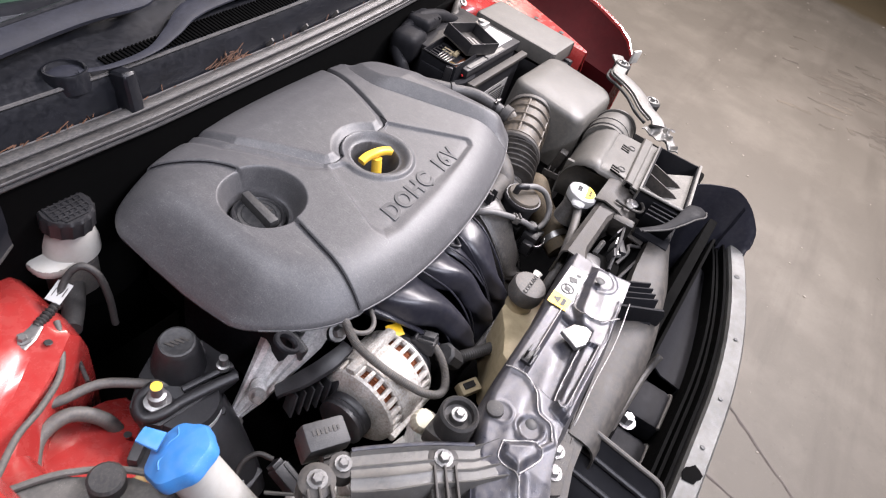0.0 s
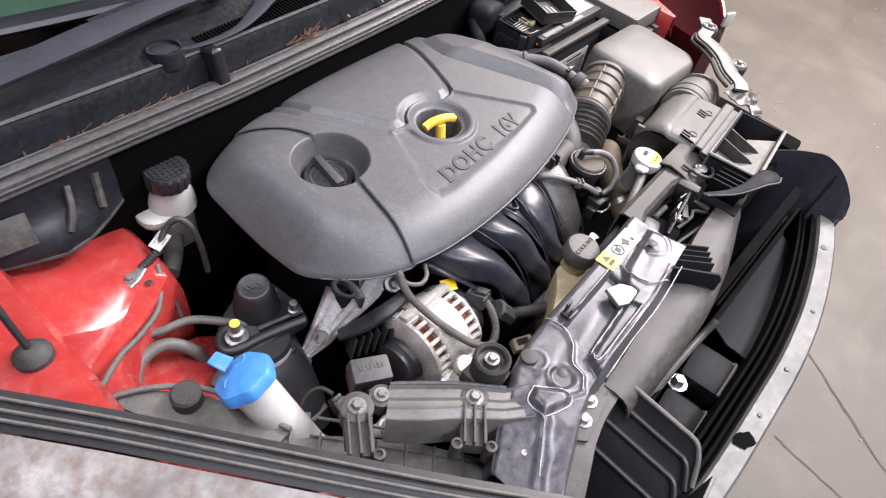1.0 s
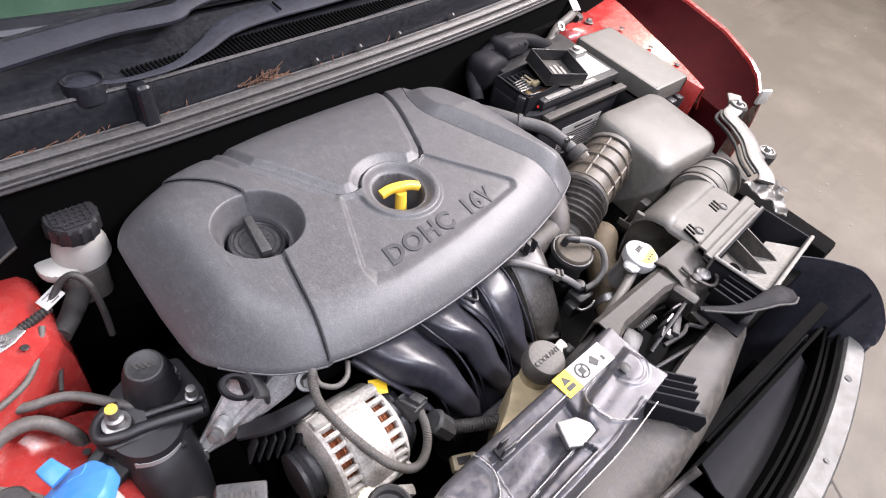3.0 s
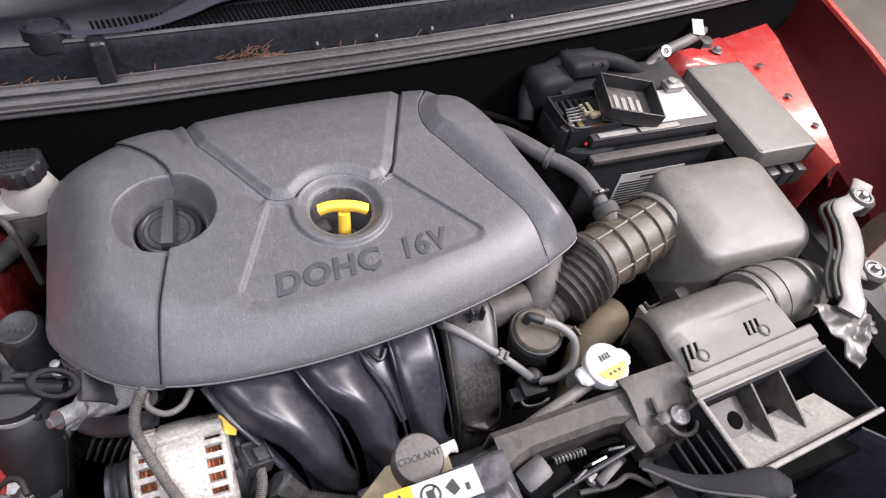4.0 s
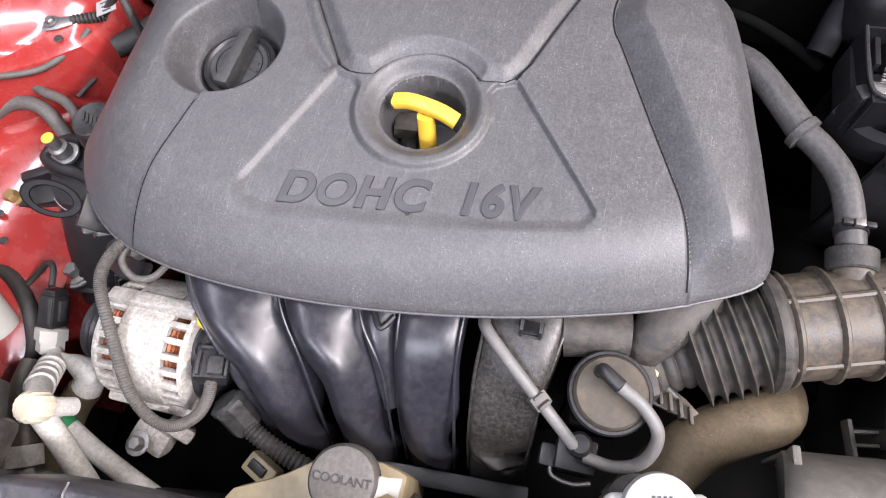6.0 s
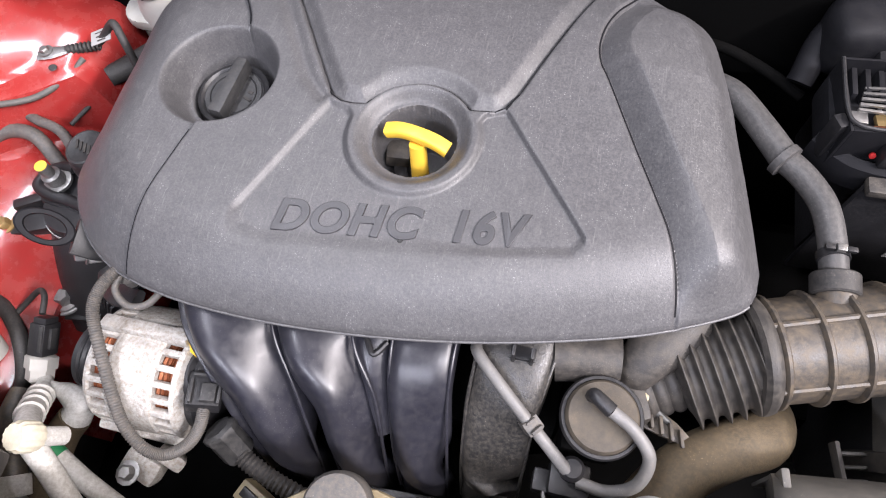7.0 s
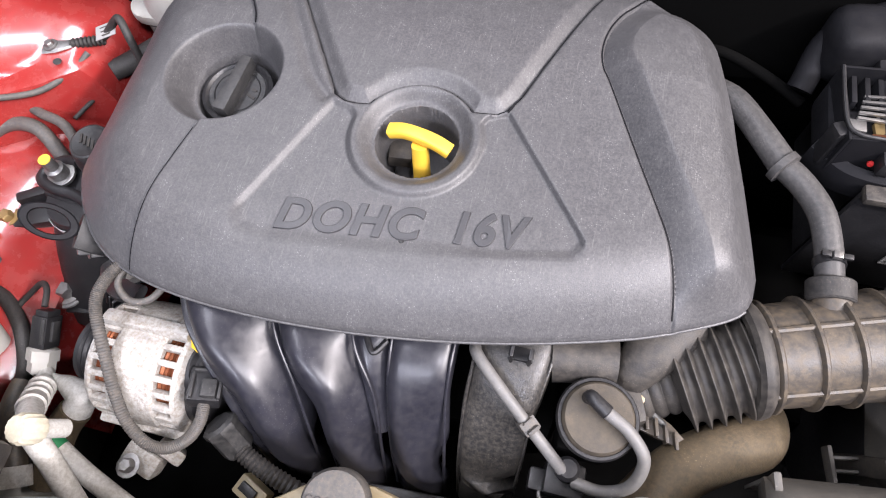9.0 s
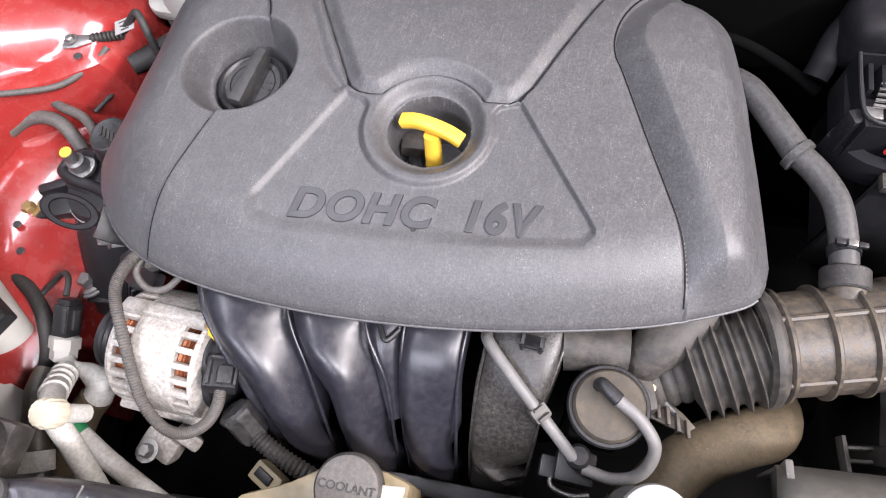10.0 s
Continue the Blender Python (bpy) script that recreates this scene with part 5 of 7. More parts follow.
    part("mount_arm", tubes([(0.634, -0.145, 0.840), (0.652, -0.156, 0.834), (0.672, -0.162, 0.828)], 0.012, seg=10, flat=0.4, up=(0, 0, 1)), BRACE, t)
    rows = []
    for i in range(19):
        u = i / 18
        row = []
        for j in range(15):
            v = j / 14
            x = 0.545 + 0.085 * u + 0.010 * v - 0.030 * v * u
            y = -0.182 - 0.012 * u - (0.090 - 0.045 * u) * v
            fold = 0.0045 * math.sin(9 * u + 13 * v * (1 - 0.4 * u)) + 0.0030 * math.sin(21 * v - 8 * u + 1) + 0.0020 * math.sin(24 * u * v + 2)
            row.append((x, y, 0.829 + fold - 0.012 * v * v))
        rows.append(row)
    part("crumpled_end", sheet(rows, 0.002), BRACE, t, "crumpled bare metal bracket end", angle=60)
    part("crumple_hole", lathes([(0, 0.0008), (0.005, 0.0008), (0.0065, 0)], pose(0.596, -0.236, 0.8370), 14), INK, t)
    # raised pads, holes and bolts
    for x, y, z in ((-0.256, -0.329, 0.8450), (0.029, -0.297, 0.8505), (0.262, -0.262, 0.838)):
        part("hole", lathes([(0.0, 0.0008), (0.0060, 0.0008), (0.0075, 0.0)], pose(x, y, z), 20), INK, t)
    part("rubber_stop", lathes([(0.012, 0), (0.011, 0.003), (0.008, 0.004), (0, 0.004)], pose(-0.262, -0.284, 0.834), 24), RUBBER, t)
    for x, y, z in ((-0.238, -0.372, 0.808), (-0.266, -0.382, 0.808)):
        part("bolt", bolt(B(), (x, y, z), 0.007, 0.007), CASTING, t)
    bm = B()
    prism(bm, [(-0.010, -0.392), (0.030, -0.392), (0.030, -0.345), (-0.010, -0.345)], 0.7985, 0.8025)
    part("tab", bm, MATTE, t)
    for k in range(4):
        part("flange_bead", tubes([(-0.300, -0.400 + 0.007 * k, 0.8005), (-0.15, -0.374 + 0.007 * k, 0.8015), (0.06, -0.356 + 0.007 * k, 0.8015)], 0.0016, seg=6), DUSTY, t)
    # ribbed brace plate between the headlamp brackets
    rows = []
    for (ux, uy), (lx, ly) in (((-0.400, -0.182), (-0.440, -0.216)), ((-0.388, -0.192), (-0.430, -0.228)), ((-0.362, -0.216), (-0.408, -0.250)), ((-0.332, -0.246), (-0.376, -0.276)), ((-0.300, -0.284), (-0.340, -0.312)), ((-0.270, -0.300), (-0.300, -0.345))):
        ux, uy, lx, ly = ux - 0.016, uy - 0.005, lx - 0.016, ly - 0.005
        prof = [(ux + 0.004, uy + 0.004, 0.795), (ux, uy, 0.826)]
        for v, dz in ((0.08, 0.004), (0.14, 0.0), (0.34, 0.0), (0.38, 0.0022), (0.42, 0.0), (0.58, 0.001), (0.62, 0.0032), (0.66, 0.001), (0.84, 0.0), (0.90, 0.003), (1.0, -0.008)):
            prof.append((ux + (lx - ux) * v, uy + (ly - uy) * v, 0.828 + dz))
        prof.append((lx - 0.003, ly - 0.003, 0.790))
        rows.append(prof)
    brace = part("brace", sheet(rows, 0.003), BRACE, t, "dust-covered ribbed steel brace", angle=40)
    part("brace_edge", tubes([(-0.416, -0.188, 0.829), (-0.404, -0.198, 0.829), (-0.378, -0.222, 0.829), (-0.348, -0.252, 0.829), (-0.316, -0.290, 0.829)], 0.003, seg=8), PAINTED, brace)
    # thin pale lines along the crests of the pressings
    def crest(pts, r=0.0010):
        line = smooth_path([(x, y, 0) for x, y in pts], 8)
        out = []
        for p in line:
            i, v = int(np.argmin(abs(gx - p.x))), 0.0
            j = int(np.argmin(abs(Y[i] - p.y)))
            out.append((p.x, p.y, Z[i, j] + 0.0004))
        part("pale_crest", tube(B(), out, r, seg=6, n=1), CASTING, t)
    crest([(-0.088, -0.326), (-0.140, -0.331), (-0.186, -0.336), (-0.203, -0.344), (-0.205, -0.348), (-0.196, -0.352), (-0.140, -0.349), (-0.084, -0.346)])
    crest([(-0.194, -0.262), (-0.190, -0.290), (-0.202, -0.312), (-0.226, -0.328), (-0.232, -0.348), (-0.250, -0.360)])
    crest([(-0.176, -0.2845), (-0.12, -0.280), (-0.05, -0.2755)])
    crest([(-0.215, -0.372), (-0.14, -0.366), (-0.06, -0.3625), (0.03, -0.351)])
    crest([(-0.012, -0.350), (-0.036, -0.332), (-0.044, -0.306), (-0.030, -0.288), (0.0, -0.280)])
    crest([(-0.290, -0.313), (-0.311, -0.320), (-0.316, -0.346), (-0.336, -0.361), (-0.375, -0.386)])
    crest([(-0.290, -0.313), (-0.266, -0.344), (-0.276, -0.360), (-0.315, -0.348)])
    # facet in bright steel: the highlight is put into its colour
    part("facet", prisms([(-0.093, -0.293), (-0.068, -0.302), (-0.054, -0.326), (-0.060, -0.336), (-0.076, -0.338), (-0.105, -0.323)], 0.832, 0.8405, None, 0.0025, 3), STEEL, t, "pressed facet with its highlight painted as bright steel")
    for x, y in ((-0.337, -0.344), (-0.361, -0.356)):
        part("rivet", lathes([(0.0045, 0), (0.004, 0.0015), (0.002, 0.0018), (0, 0.0012)], pose(x, y, 0.830 - 0.14 * (-x - 0.30)), 14), CASTING, t)
    for x, y, z in ((-0.349, -0.345, 0.823), (-0.366, -0.354, 0.818)):
        part("hole", lathes([(0.0, 0.0010), (0.0045, 0.0010), (0.0060, 0.0)], pose(x, y, z), 16), INK, t)
    part("bolt_plate", prisms([(-0.262, -0.364), (-0.225, -0.354), (-0.215, -0.387), (-0.285, -0.402), (-0.300, -0.385)], 0.803, 0.808, None, 0.001), DUSTY, t)
    # sticker
    m = pose(-0.005, -0.2645, 0.8345, 0, 0, 2.5)
    part("sticker", boxes((-0.005, -0.2645, 0.8340), (0.094, 0.030, 0.001), 0.0003, (0, 0, 2.5)), LABEL, t, "white warning sticker with black pictograms")
    bm = box(B(), (-0.034, 0, 0), (0.027, 0.0302, 0.0008), 0)
    bm.transform(m)
    part("sticker_end", bm, YLABEL, t, "yellow warning field")
    marks = [prisms([(-0.041, 0.0), (-0.027, 0.0), (-0.034, 0.011)], 0.0005, 0.0009), boxes((-0.034, -0.006, 0.0007), (0.014, 0.006, 0.0006), 0), lathes([(0.0085, 0.0003), (0.0085, 0.0009), (0.0105, 0.0009), (0.0105, 0.0003)], pose(-0.004, 0, 0), 24), boxes((-0.004, 0, 0.0006), (0.019, 0.0018, 0.0006), 0, (0, 0, 45)), boxes((-0.004, 0.0, 0.0006), (0.008, 0.009, 0.0005), 0), prisms([(0.012, 0.002), (0.022, 0.008), (0.026, -0.004), (0.018, -0.008)], 0.0005, 0.0009), boxes((0.034, -0.004, 0.0006), (0.004, 0.007, 0.0005), 0)]
    for bm in marks:
        bm.transform(m)
        part("pictogram", bm, INK, t)


build_crossmember()


def build_radiator():
    t = thing("radiator", (0.18, -0.33, 0.30), "radiator and cooling fan shroud behind the crossmember", "radiator")
    # core and top tank are near-black to stand for shade below the rail
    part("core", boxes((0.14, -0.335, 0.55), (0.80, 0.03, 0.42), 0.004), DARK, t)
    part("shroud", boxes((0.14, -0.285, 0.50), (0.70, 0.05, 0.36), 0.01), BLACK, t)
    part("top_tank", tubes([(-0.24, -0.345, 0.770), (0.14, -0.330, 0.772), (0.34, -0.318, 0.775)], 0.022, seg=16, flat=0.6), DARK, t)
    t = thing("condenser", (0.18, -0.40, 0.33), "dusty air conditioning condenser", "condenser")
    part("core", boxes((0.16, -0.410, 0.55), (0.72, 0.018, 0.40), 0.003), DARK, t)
    rows = []
    for x in np.linspace(-0.20, 0.288, 22):
        yi = float(np.interp(x, (-0.20, -0.18, -0.06, 0.06, 0.16, 0.288), (-0.374, -0.372, -0.360, -0.347, -0.330, -0.320)))
        yo = float(np.interp(x, (-0.20, -0.14, 0.02, 0.09, 0.165, 0.288), (-0.422, -0.424, -0.424, -0.416, -0.402, -0.366)))
        z = 0.806 + 0.002 * math.sin(x * 40)
        rows.append([(x, yi + 0.004, z - 0.02), (x, yi, z), (x, yi + 0.35 * (yo - yi), z + 0.001), (x, yi + 0.62 * (yo - yi), z - 0.001), (x, yi + 0.80 * (yo - yi), z - 0.007), (x, yi + 0.93 * (yo - yi), z - 0.018), (x, yo, z - 0.034), (x, yo, z - 0.075)])
    part("top_panel", sheet(rows, 0.003), DUSTY, t, "dusty grey sheet panel over the condenser", angle=40)


build_radiator()


def build_beam():
    t = thing("bumper_beam", (0.15, -0.55, 0.55), "bare galvanised steel bumper beam with small holes", "bumper beam")
    xs = np.linspace(-0.42, 0.60, 26)
    rows = []
    for x in xs:
        y = -0.570 + 0.36 * max(0, (x - 0.10)) ** 2 + 0.30 * max(0, (-x - 0.05)) ** 2 + 0.02
        rows.append([(x, y, 0.60), (x, y, 0.680), (x, y - 0.004, 0.686), (x, y - 0.034, 0.686), (x, y - 0.038, 0.682), (x, y - 0.038, 0.60)])
    part("channel", sheet(rows, 0.003), BEAM, t, angle=30)
    for dy, top in ((0.008, 0.682), (0.018, 0.670), (0.030, 0.676)):
        part("absorber_slat", sheet([[(x, r[0][1] + dy, 0.54), (x, r[0][1] + dy, top)] for x, r in zip(xs, rows)], 0.005), DARK, t, "black plastic slat behind the beam")
    part("dent", lathes([(0, 0.0008), (0.012, 0.0008), (0.016, 0)], pose(-0.035, -0.567, 0.6872), 12, lambda a, z: 1 + 0.25 * math.cos(2 * a + 1) + 0.12 * math.cos(5 * a)), DARK, t, "dark scuffed spot")
    for x, y, r in ((0.024, -0.568, 0.004), (0.30, -0.555, 0.004), (0.14, -0.567, 0.004), (0.48, -0.512, 0.006)):
        part("hole", lathes([(0, 0.0006), (r * 0.8, 0.0006), (r, 0)], pose(x, y, 0.6875), 16), INK, t)


build_beam()


def build_deflectors():
    t = thing("air_deflector", (0.50, -0.42, 0.40), "large black plastic air deflector beside the radiator", "air deflector")
    rows = []
    for u in np.linspace(0, 1, 30):
        y = -0.330 - 0.178 * u
        x = 0.530 + 0.062 * math.sin(min(1, u * 1.15) * math.pi / 2) + 0.004 * math.sin(u * 9)
        top = 0.787 + 0.018 * min(1, u / 0.42) - 0.085 * max(0, (u - 0.46) / 0.54) ** 1.5 - 0.020 * max(0, (u - 0.93) / 0.07) ** 2
        low = 0.42 if u < 0.66 else 0.655 + 0.030 * max(0, (u - 0.80) / 0.20) ** 2
        rows.append([(x - 0.03, y, low), (x - 0.014, y, low + 0.35 * (top - low)), (x - 0.006 + 0.006 * math.sin(u * 6), y, low + 0.65 * (top - low)), (x, y, top - 0.012), (x + 0.004, y, top)])
    part("panel", sheet(rows, 0.004), GLOSS, t, angle=40)
    rows = []
    for u in np.linspace(0, 1, 8):
        x = 0.16 + 0.33 * u
        rows.append([(x, -0.425, 0.70), (x, -0.440, 0.655), (x, -0.475, 0.635), (x, -0.515 + 0.03 * u, 0.632), (x, -0.520 + 0.03 * u, 0.56)])
    part("lower_guide", sheet(rows, 0.004), MATTE, t, angle=40)
    # added black plate that keeps the pale floor out of the dark gap
    part("gap_filler", boxes((0.06, -0.490, 0.53), (0.96, 0.20, 0.012), 0.003), DARK, t)
    part("inner_wall", boxes((0.14, -0.432, 0.60), (0.70, 0.006, 0.26), 0.002), DARK, t)
    for x, y, z, w in ((0.10, -0.475, 0.600, 0.09), (-0.01, -0.480, 0.575, 0.10), (-0.11, -0.485, 0.55, 0.08)):
        block = part("block", boxes((x, y, z), (w, 0.075, 0.05), 0.012, (0, 0, 4)), MATTE, t)
        part("block_lip", tubes([(x - w * 0.45, y - 0.036, z + 0.022), (x + w * 0.40, y - 0.034, z + 0.024), (x + w * 0.46, y - 0.028, z + 0.020)], 0.003, seg=8), GREYRUBBER, block)
    part("support_rod", tubes([(-0.16, -0.430, 0.700), (-0.06, -0.428, 0.735), (0.03, -0.432, 0.742), (0.06, -0.436, 0.765)], 0.006, seg=10), DUSTY, t, "dusty steel support rod")
    part("rod_bolt", bolt(B(), (-0.035, -0.446, 0.700), 0.010, 0.014), STEEL, t)
    t = thing("grille_seal_flap", (0.03, -0.36, 0.79), "black plastic seal flap with raised fins on the crossmember", "seal flap")
    m = pose(0.047, -0.372, 0.0, 0, 0, -49)
    bm = prisms([(-0.043, 0.790), (0.036, 0.790), (0.043, 0.802), (0.043, 0.824), (0.036, 0.836), (-0.043, 0.842)], -0.002, 0.002, pose(0, 0, 0, 90, 0, 0), 0.001)
    bm.transform(m)
    part("plate", bm, MATTE, t)
    for k in range(4):
        bm = boxes((-0.004, 0.012 + 0.011 * k, 0.822), (0.066, 0.003, 0.040), 0.001, (-12, 0, 0))
        bm.transform(m)
        part("fin", bm, MATTE, t)
    part("base", boxes((0.060, -0.350, 0.803), (0.070, 0.060, 0.010), 0.003, (0, 0, -49)), MATTE, t)
    t = thing("grille_seal_flap", (0.26, -0.33, 0.79), "black plastic seal flap with a curved lip beside the duct", "seal flap")
    for k in range(4):
        part("fin", boxes((0.262 + 0.014 * k, -0.318, 0.828), (0.003, 0.055, 0.045), 0.001, (0, -18, 6)), MATTE, t)
    part("lip", tubes([(0.204, -0.300, 0.846), (0.243, -0.330, 0.850), (0.276, -0.346, 0.856), (0.300, -0.354, 0.860), (0.322, -0.362, 0.862), (0.338, -0.372, 0.860)], [0.004, 0.006, 0.009, 0.014, 0.017, 0.010], seg=12, flat=0.18, up=(0, 0, 1)), MATTE, t)
    part("lip_edge", tubes([(0.204, -0.306, 0.847), (0.240, -0.338, 0.851), (0.270, -0.356, 0.857), (0.296, -0.368, 0.861), (0.318, -0.380, 0.862), (0.336, -0.378, 0.861)], 0.0018, seg=8), RUBBER, t)
    part("base", boxes((0.285, -0.322, 0.803), (0.075, 0.065, 0.010), 0.003, (0, 0, 5)), MATTE, t)
    t = thing("air_guide", (-0.22, -0.47, 0.45), "curved black plastic air guide shell", "air guide")
    rows = []
    for u in np.linspace(0, 1, 14):
        x0, y0 = -0.170 - 0.035 * max(0, (u - 0.75) / 0.25) ** 2, -0.397 - 0.135 * u
        z0 = 0.800 - 0.012 * u - 0.035 * max(0, (u - 0.75) / 0.25) ** 2
        rows.append([(x0 - 0.20 * s, y0 - 0.03 * s * u, z0 - 0.30 * s ** 1.3 - 0.01 * math.sin(s * 14)) for s in np.linspace(0, 1, 14)])
    part("shell", sheet(rows, 0.004), MATTE, t, angle=50)
    for s in (0.10, 0.22, 0.36, 0.52):
        part("shell_rib", tubes([(-0.170 - 0.035 * max(0, (u - 0.75) / 0.25) ** 2 - 0.20 * s, -0.397 - 0.135 * u - 0.03 * s * u, 0.806 - 0.012 * u - 0.035 * max(0, (u - 0.75) / 0.25) ** 2 - 0.30 * s ** 1.3 - 0.01 * math.sin(s * 14)) for u in np.linspace(0, 0.95, 8)], 0.004, seg=8), BLACK, t)
    part("rim", tubes([(-0.170 - 0.035 * max(0, (u - 0.75) / 0.25) ** 2, -0.397 - 0.135 * u, 0.801 - 0.012 * u - 0.035 * max(0, (u - 0.75) / 0.25) ** 2) for u in np.linspace(0, 1, 12)], 0.0035, seg=8), GREYRUBBER, t)
    part("outer_wall", boxes((-0.275, -0.555, 0.68), (0.19, 0.005, 0.18), 0.001, (0, 0, 6)), BLACK, t)


build_deflectors()


# ---------------------------------------------------------------- cowl and windscreen
def cowl_y(x):
    return 0.344 + 0.05 * (x + 0.25) * (x > -0.25) + 0.07 * max(0, x) ** 2


def build_cowl():
    t = thing("red_car", (0.15, 0.5, 0.3), "stripped red car front end with exposed engine bay", "car")
    xs = np.linspace(-0.78, 1.05, 40)
    rows = []
    for x in xs:
        y = cowl_y(x)
        rows.append([(x, y + 0.012, 0.845), (x, y + 0.020, 0.865), (x, y + 0.026, 0.915), (x, y + 0.034, 0.930), (x, y + 0.050, 0.934), (x, y + 0.095, 0.945), (x, y + 0.125, 0.965)])
    part("cowl_panel", sheet(rows, 0.003), COWL, t, "black plastic windscreen cowl panel", angle=25)
    bm = B()
    tube(bm, [(x, cowl_y(x) + 0.036, 0.933) for x in xs], 0.0028, seg=6, n=2)
    part("cowl_lip", bm, SEAL, t)
    rows = []
    for x in xs:
        y = cowl_y(x)
        rows.append([(x, y - 0.02, 0.70), (x, y - 0.018, 0.845), (x, y - 0.012, 0.868), (x, y + 0.012, 0.868), (x, y + 0.016, 0.84)])
    # firewall is near-black, standing for the shade behind the engine
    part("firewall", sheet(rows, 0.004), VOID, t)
    bm = B()
    for dy, dz, r in ((-0.014, 0.882, 0.009), (0.006, 0.884, 0.010)):
        tube(bm, [(x, cowl_y(x) + dy, dz) for x in xs], r, seg=10, n=2, flat=0.9)
    part("hood_seal", bm, HOODSEAL, t, "dusty ribbed rubber hood seal")
    for dy, dz, r in ((-0.0035, 0.8895, 0.0018), (-0.0225, 0.880, 0.0022), (-0.019, 0.870, 0.004), (0.0165, 0.887, 0.0020)):
        part("seal_bead", tubes([(x, cowl_y(x) + dy, dz) for x in xs], r, seg=8, n=2), SEAL, t)
    for x in (0.02, 0.11, 0.20, 0.34):
        part("seal_clip", boxes((x, cowl_y(x) + 0.016, 0.895), (0.004, 0.006, 0.022), 0.001, (30, 0, 0)), GREYRUBBER, t)
    # windscreen
    rows = []
    for x in np.linspace(-0.78, 1.05, 24):
        y = cowl_y(x) + 0.13 + 0.10 * ((x - 0.13) / 0.9) ** 2
        rows.append([(x, y - 0.012, 0.972), (x, y, 0.985), (x, y + 0.06, 1.022), (x, y + 0.45, 1.27), (x, y + 0.75, 1.42)])
    part("windscreen", sheet(rows, 0.005), GLASS, t, "green tinted dusty windscreen")
    bm = B()
    tube(bm, [(x, cowl_y(x) + 0.122 + 0.10 * ((x - 0.13) / 0.9) ** 2, 0.978) for x in np.linspace(-0.78, 1.05, 24)], 0.020, seg=10, n=2, flat=0.5)
    part("screen_seal", bm, COWL, t)
    # plain closed body behind the screen
    cx = 0.15
    rows = [[(cx + k * 0.62, 1.20 + 0.04 * abs(k), 1.40 - 0.02 * k * k), (cx + k * 0.60, 1.55, 1.47 - 0.03 * k * k), (cx + k * 0.60, 2.2, 1.48 - 0.03 * k * k), (cx + k * 0.58, 2.75, 1.42 - 0.03 * k * k), (cx + k * 0.60, 3.15, 1.20), (cx + k * 0.66, 3.30, 0.95), (cx + k * 0.70, 3.38, 0.55), (cx + k * 0.70, 3.36, 0.30)] for k in (-1, -0.5, 0, 0.5, 1)]
    part("roof", sheet(rows, 0.01), RED, t)
    for s in (-1, 1):
        rows = []
        for y, w in ((0.46, 0.87), (0.9, 0.885), (1.6, 0.89), (2.3, 0.88), (2.9, 0.83), (3.36, 0.70)):
            rows.append([(cx + s * (w - 0.03), y, 0.25), (cx + s * w, y, 0.40), (cx + s * (w + 0.005), y, 0.65), (cx + s * (w - 0.02), y, 0.88), (cx + s * (w - 0.06), y, 0.93)])
        part("body_side", sheet(rows, 0.01), RED, t, angle=50)
        rows = []
        for y, lo, hi, d in ((0.60, 0.93, 1.00, 0.0), (0.95, 0.93, 1.22, 0.10), (1.24, 0.93, 1.375, 0.17), (1.8, 0.93, 1.44, 0.20), (2.4, 0.93, 1.42, 0.20), (2.75, 0.93, 1.36, 0.19), (3.15, 0.93, 1.15, 0.12)):
            w = float(np.interp(y, (0.46, 1.6, 2.9, 3.36), (0.81, 0.83, 0.77, 0.64)))
            rows.append([(cx + s * w, y, lo), (cx + s * (w - d * 0.55), y, (lo + hi) / 2), (cx + s * (w - d), y, hi)])
        part("side_glass", sheet(rows, 0.006), GLASS, t)
        for y in (0.02, 2.62):
            m = pose(cx + s * 0.74, y, 0.31, 0, 90, 0)
            wheel = part("wheel", lathes([(0.19, -0.09), (0.29, -0.10), (0.31, -0.07), (0.31, 0.07), (0.29, 0.10), (0.19, 0.09)], m, 40), RUBBER, t, "black road tyre")
            part("rim", lathes([(0.19, -0.085), (0.185, -0.06), (0.08, -0.05), (0, -0.05), (0, 0.05), (0.08, 0.05), (0.185, 0.06), (0.19, 0.085)], m, 32), ALU, wheel)
    # grille slots
    for k in range(104):
        x = -0.265 + 0.0068 * k
        part("cowl_slot", boxes((x, cowl_y(x) + 0.055, 0.9368), (0.0032, 0.020 + 0.010 * math.sin(min(1, k / 70) * math.pi), 0.004), 0, (14, 0, 14)), VOID, t)
    part("peg", boxes((-0.262, 0.362, 0.912), (0.024, 0.034, 0.062), 0.009, (-12, 0, 8), seg=3), COWL, t)
    # inner wing on the near side, with strut tower
    rows = []
    for y in np.linspace(-0.16, 0.46, 20):
        k = float(step(np.array(y), 0.10, 0.21))
        xe = -0.605 + 0.135 * k
        b = 0.005 * math.sin(y * 30)
        rows.append([(-0.74, y, 0.80), (-0.68, y, 0.802), (-0.655, y, 0.795), (-0.645, y, 0.775 - 0.01 * k), (xe - 0.075, y, 0.742 + b), (xe - 0.060, y, 0.735 + 1.6 * b), (xe - 0.030, y, 0.732 + b), (xe - 0.012, y, 0.726), (xe, y, 0.710), (xe + 0.006, y, 0.68), (xe + 0.008, y, 0.62), (xe + 0.01, y, 0.42)])
    part("inner_wing", sheet(rows, 0.003), RED, t, "glossy red painted inner wing panel", angle=30)
    rows = []
    for y in np.linspace(-0.20, 0.15, 12):
        c = 0.02 * math.cos((y + 0.02) * 9)
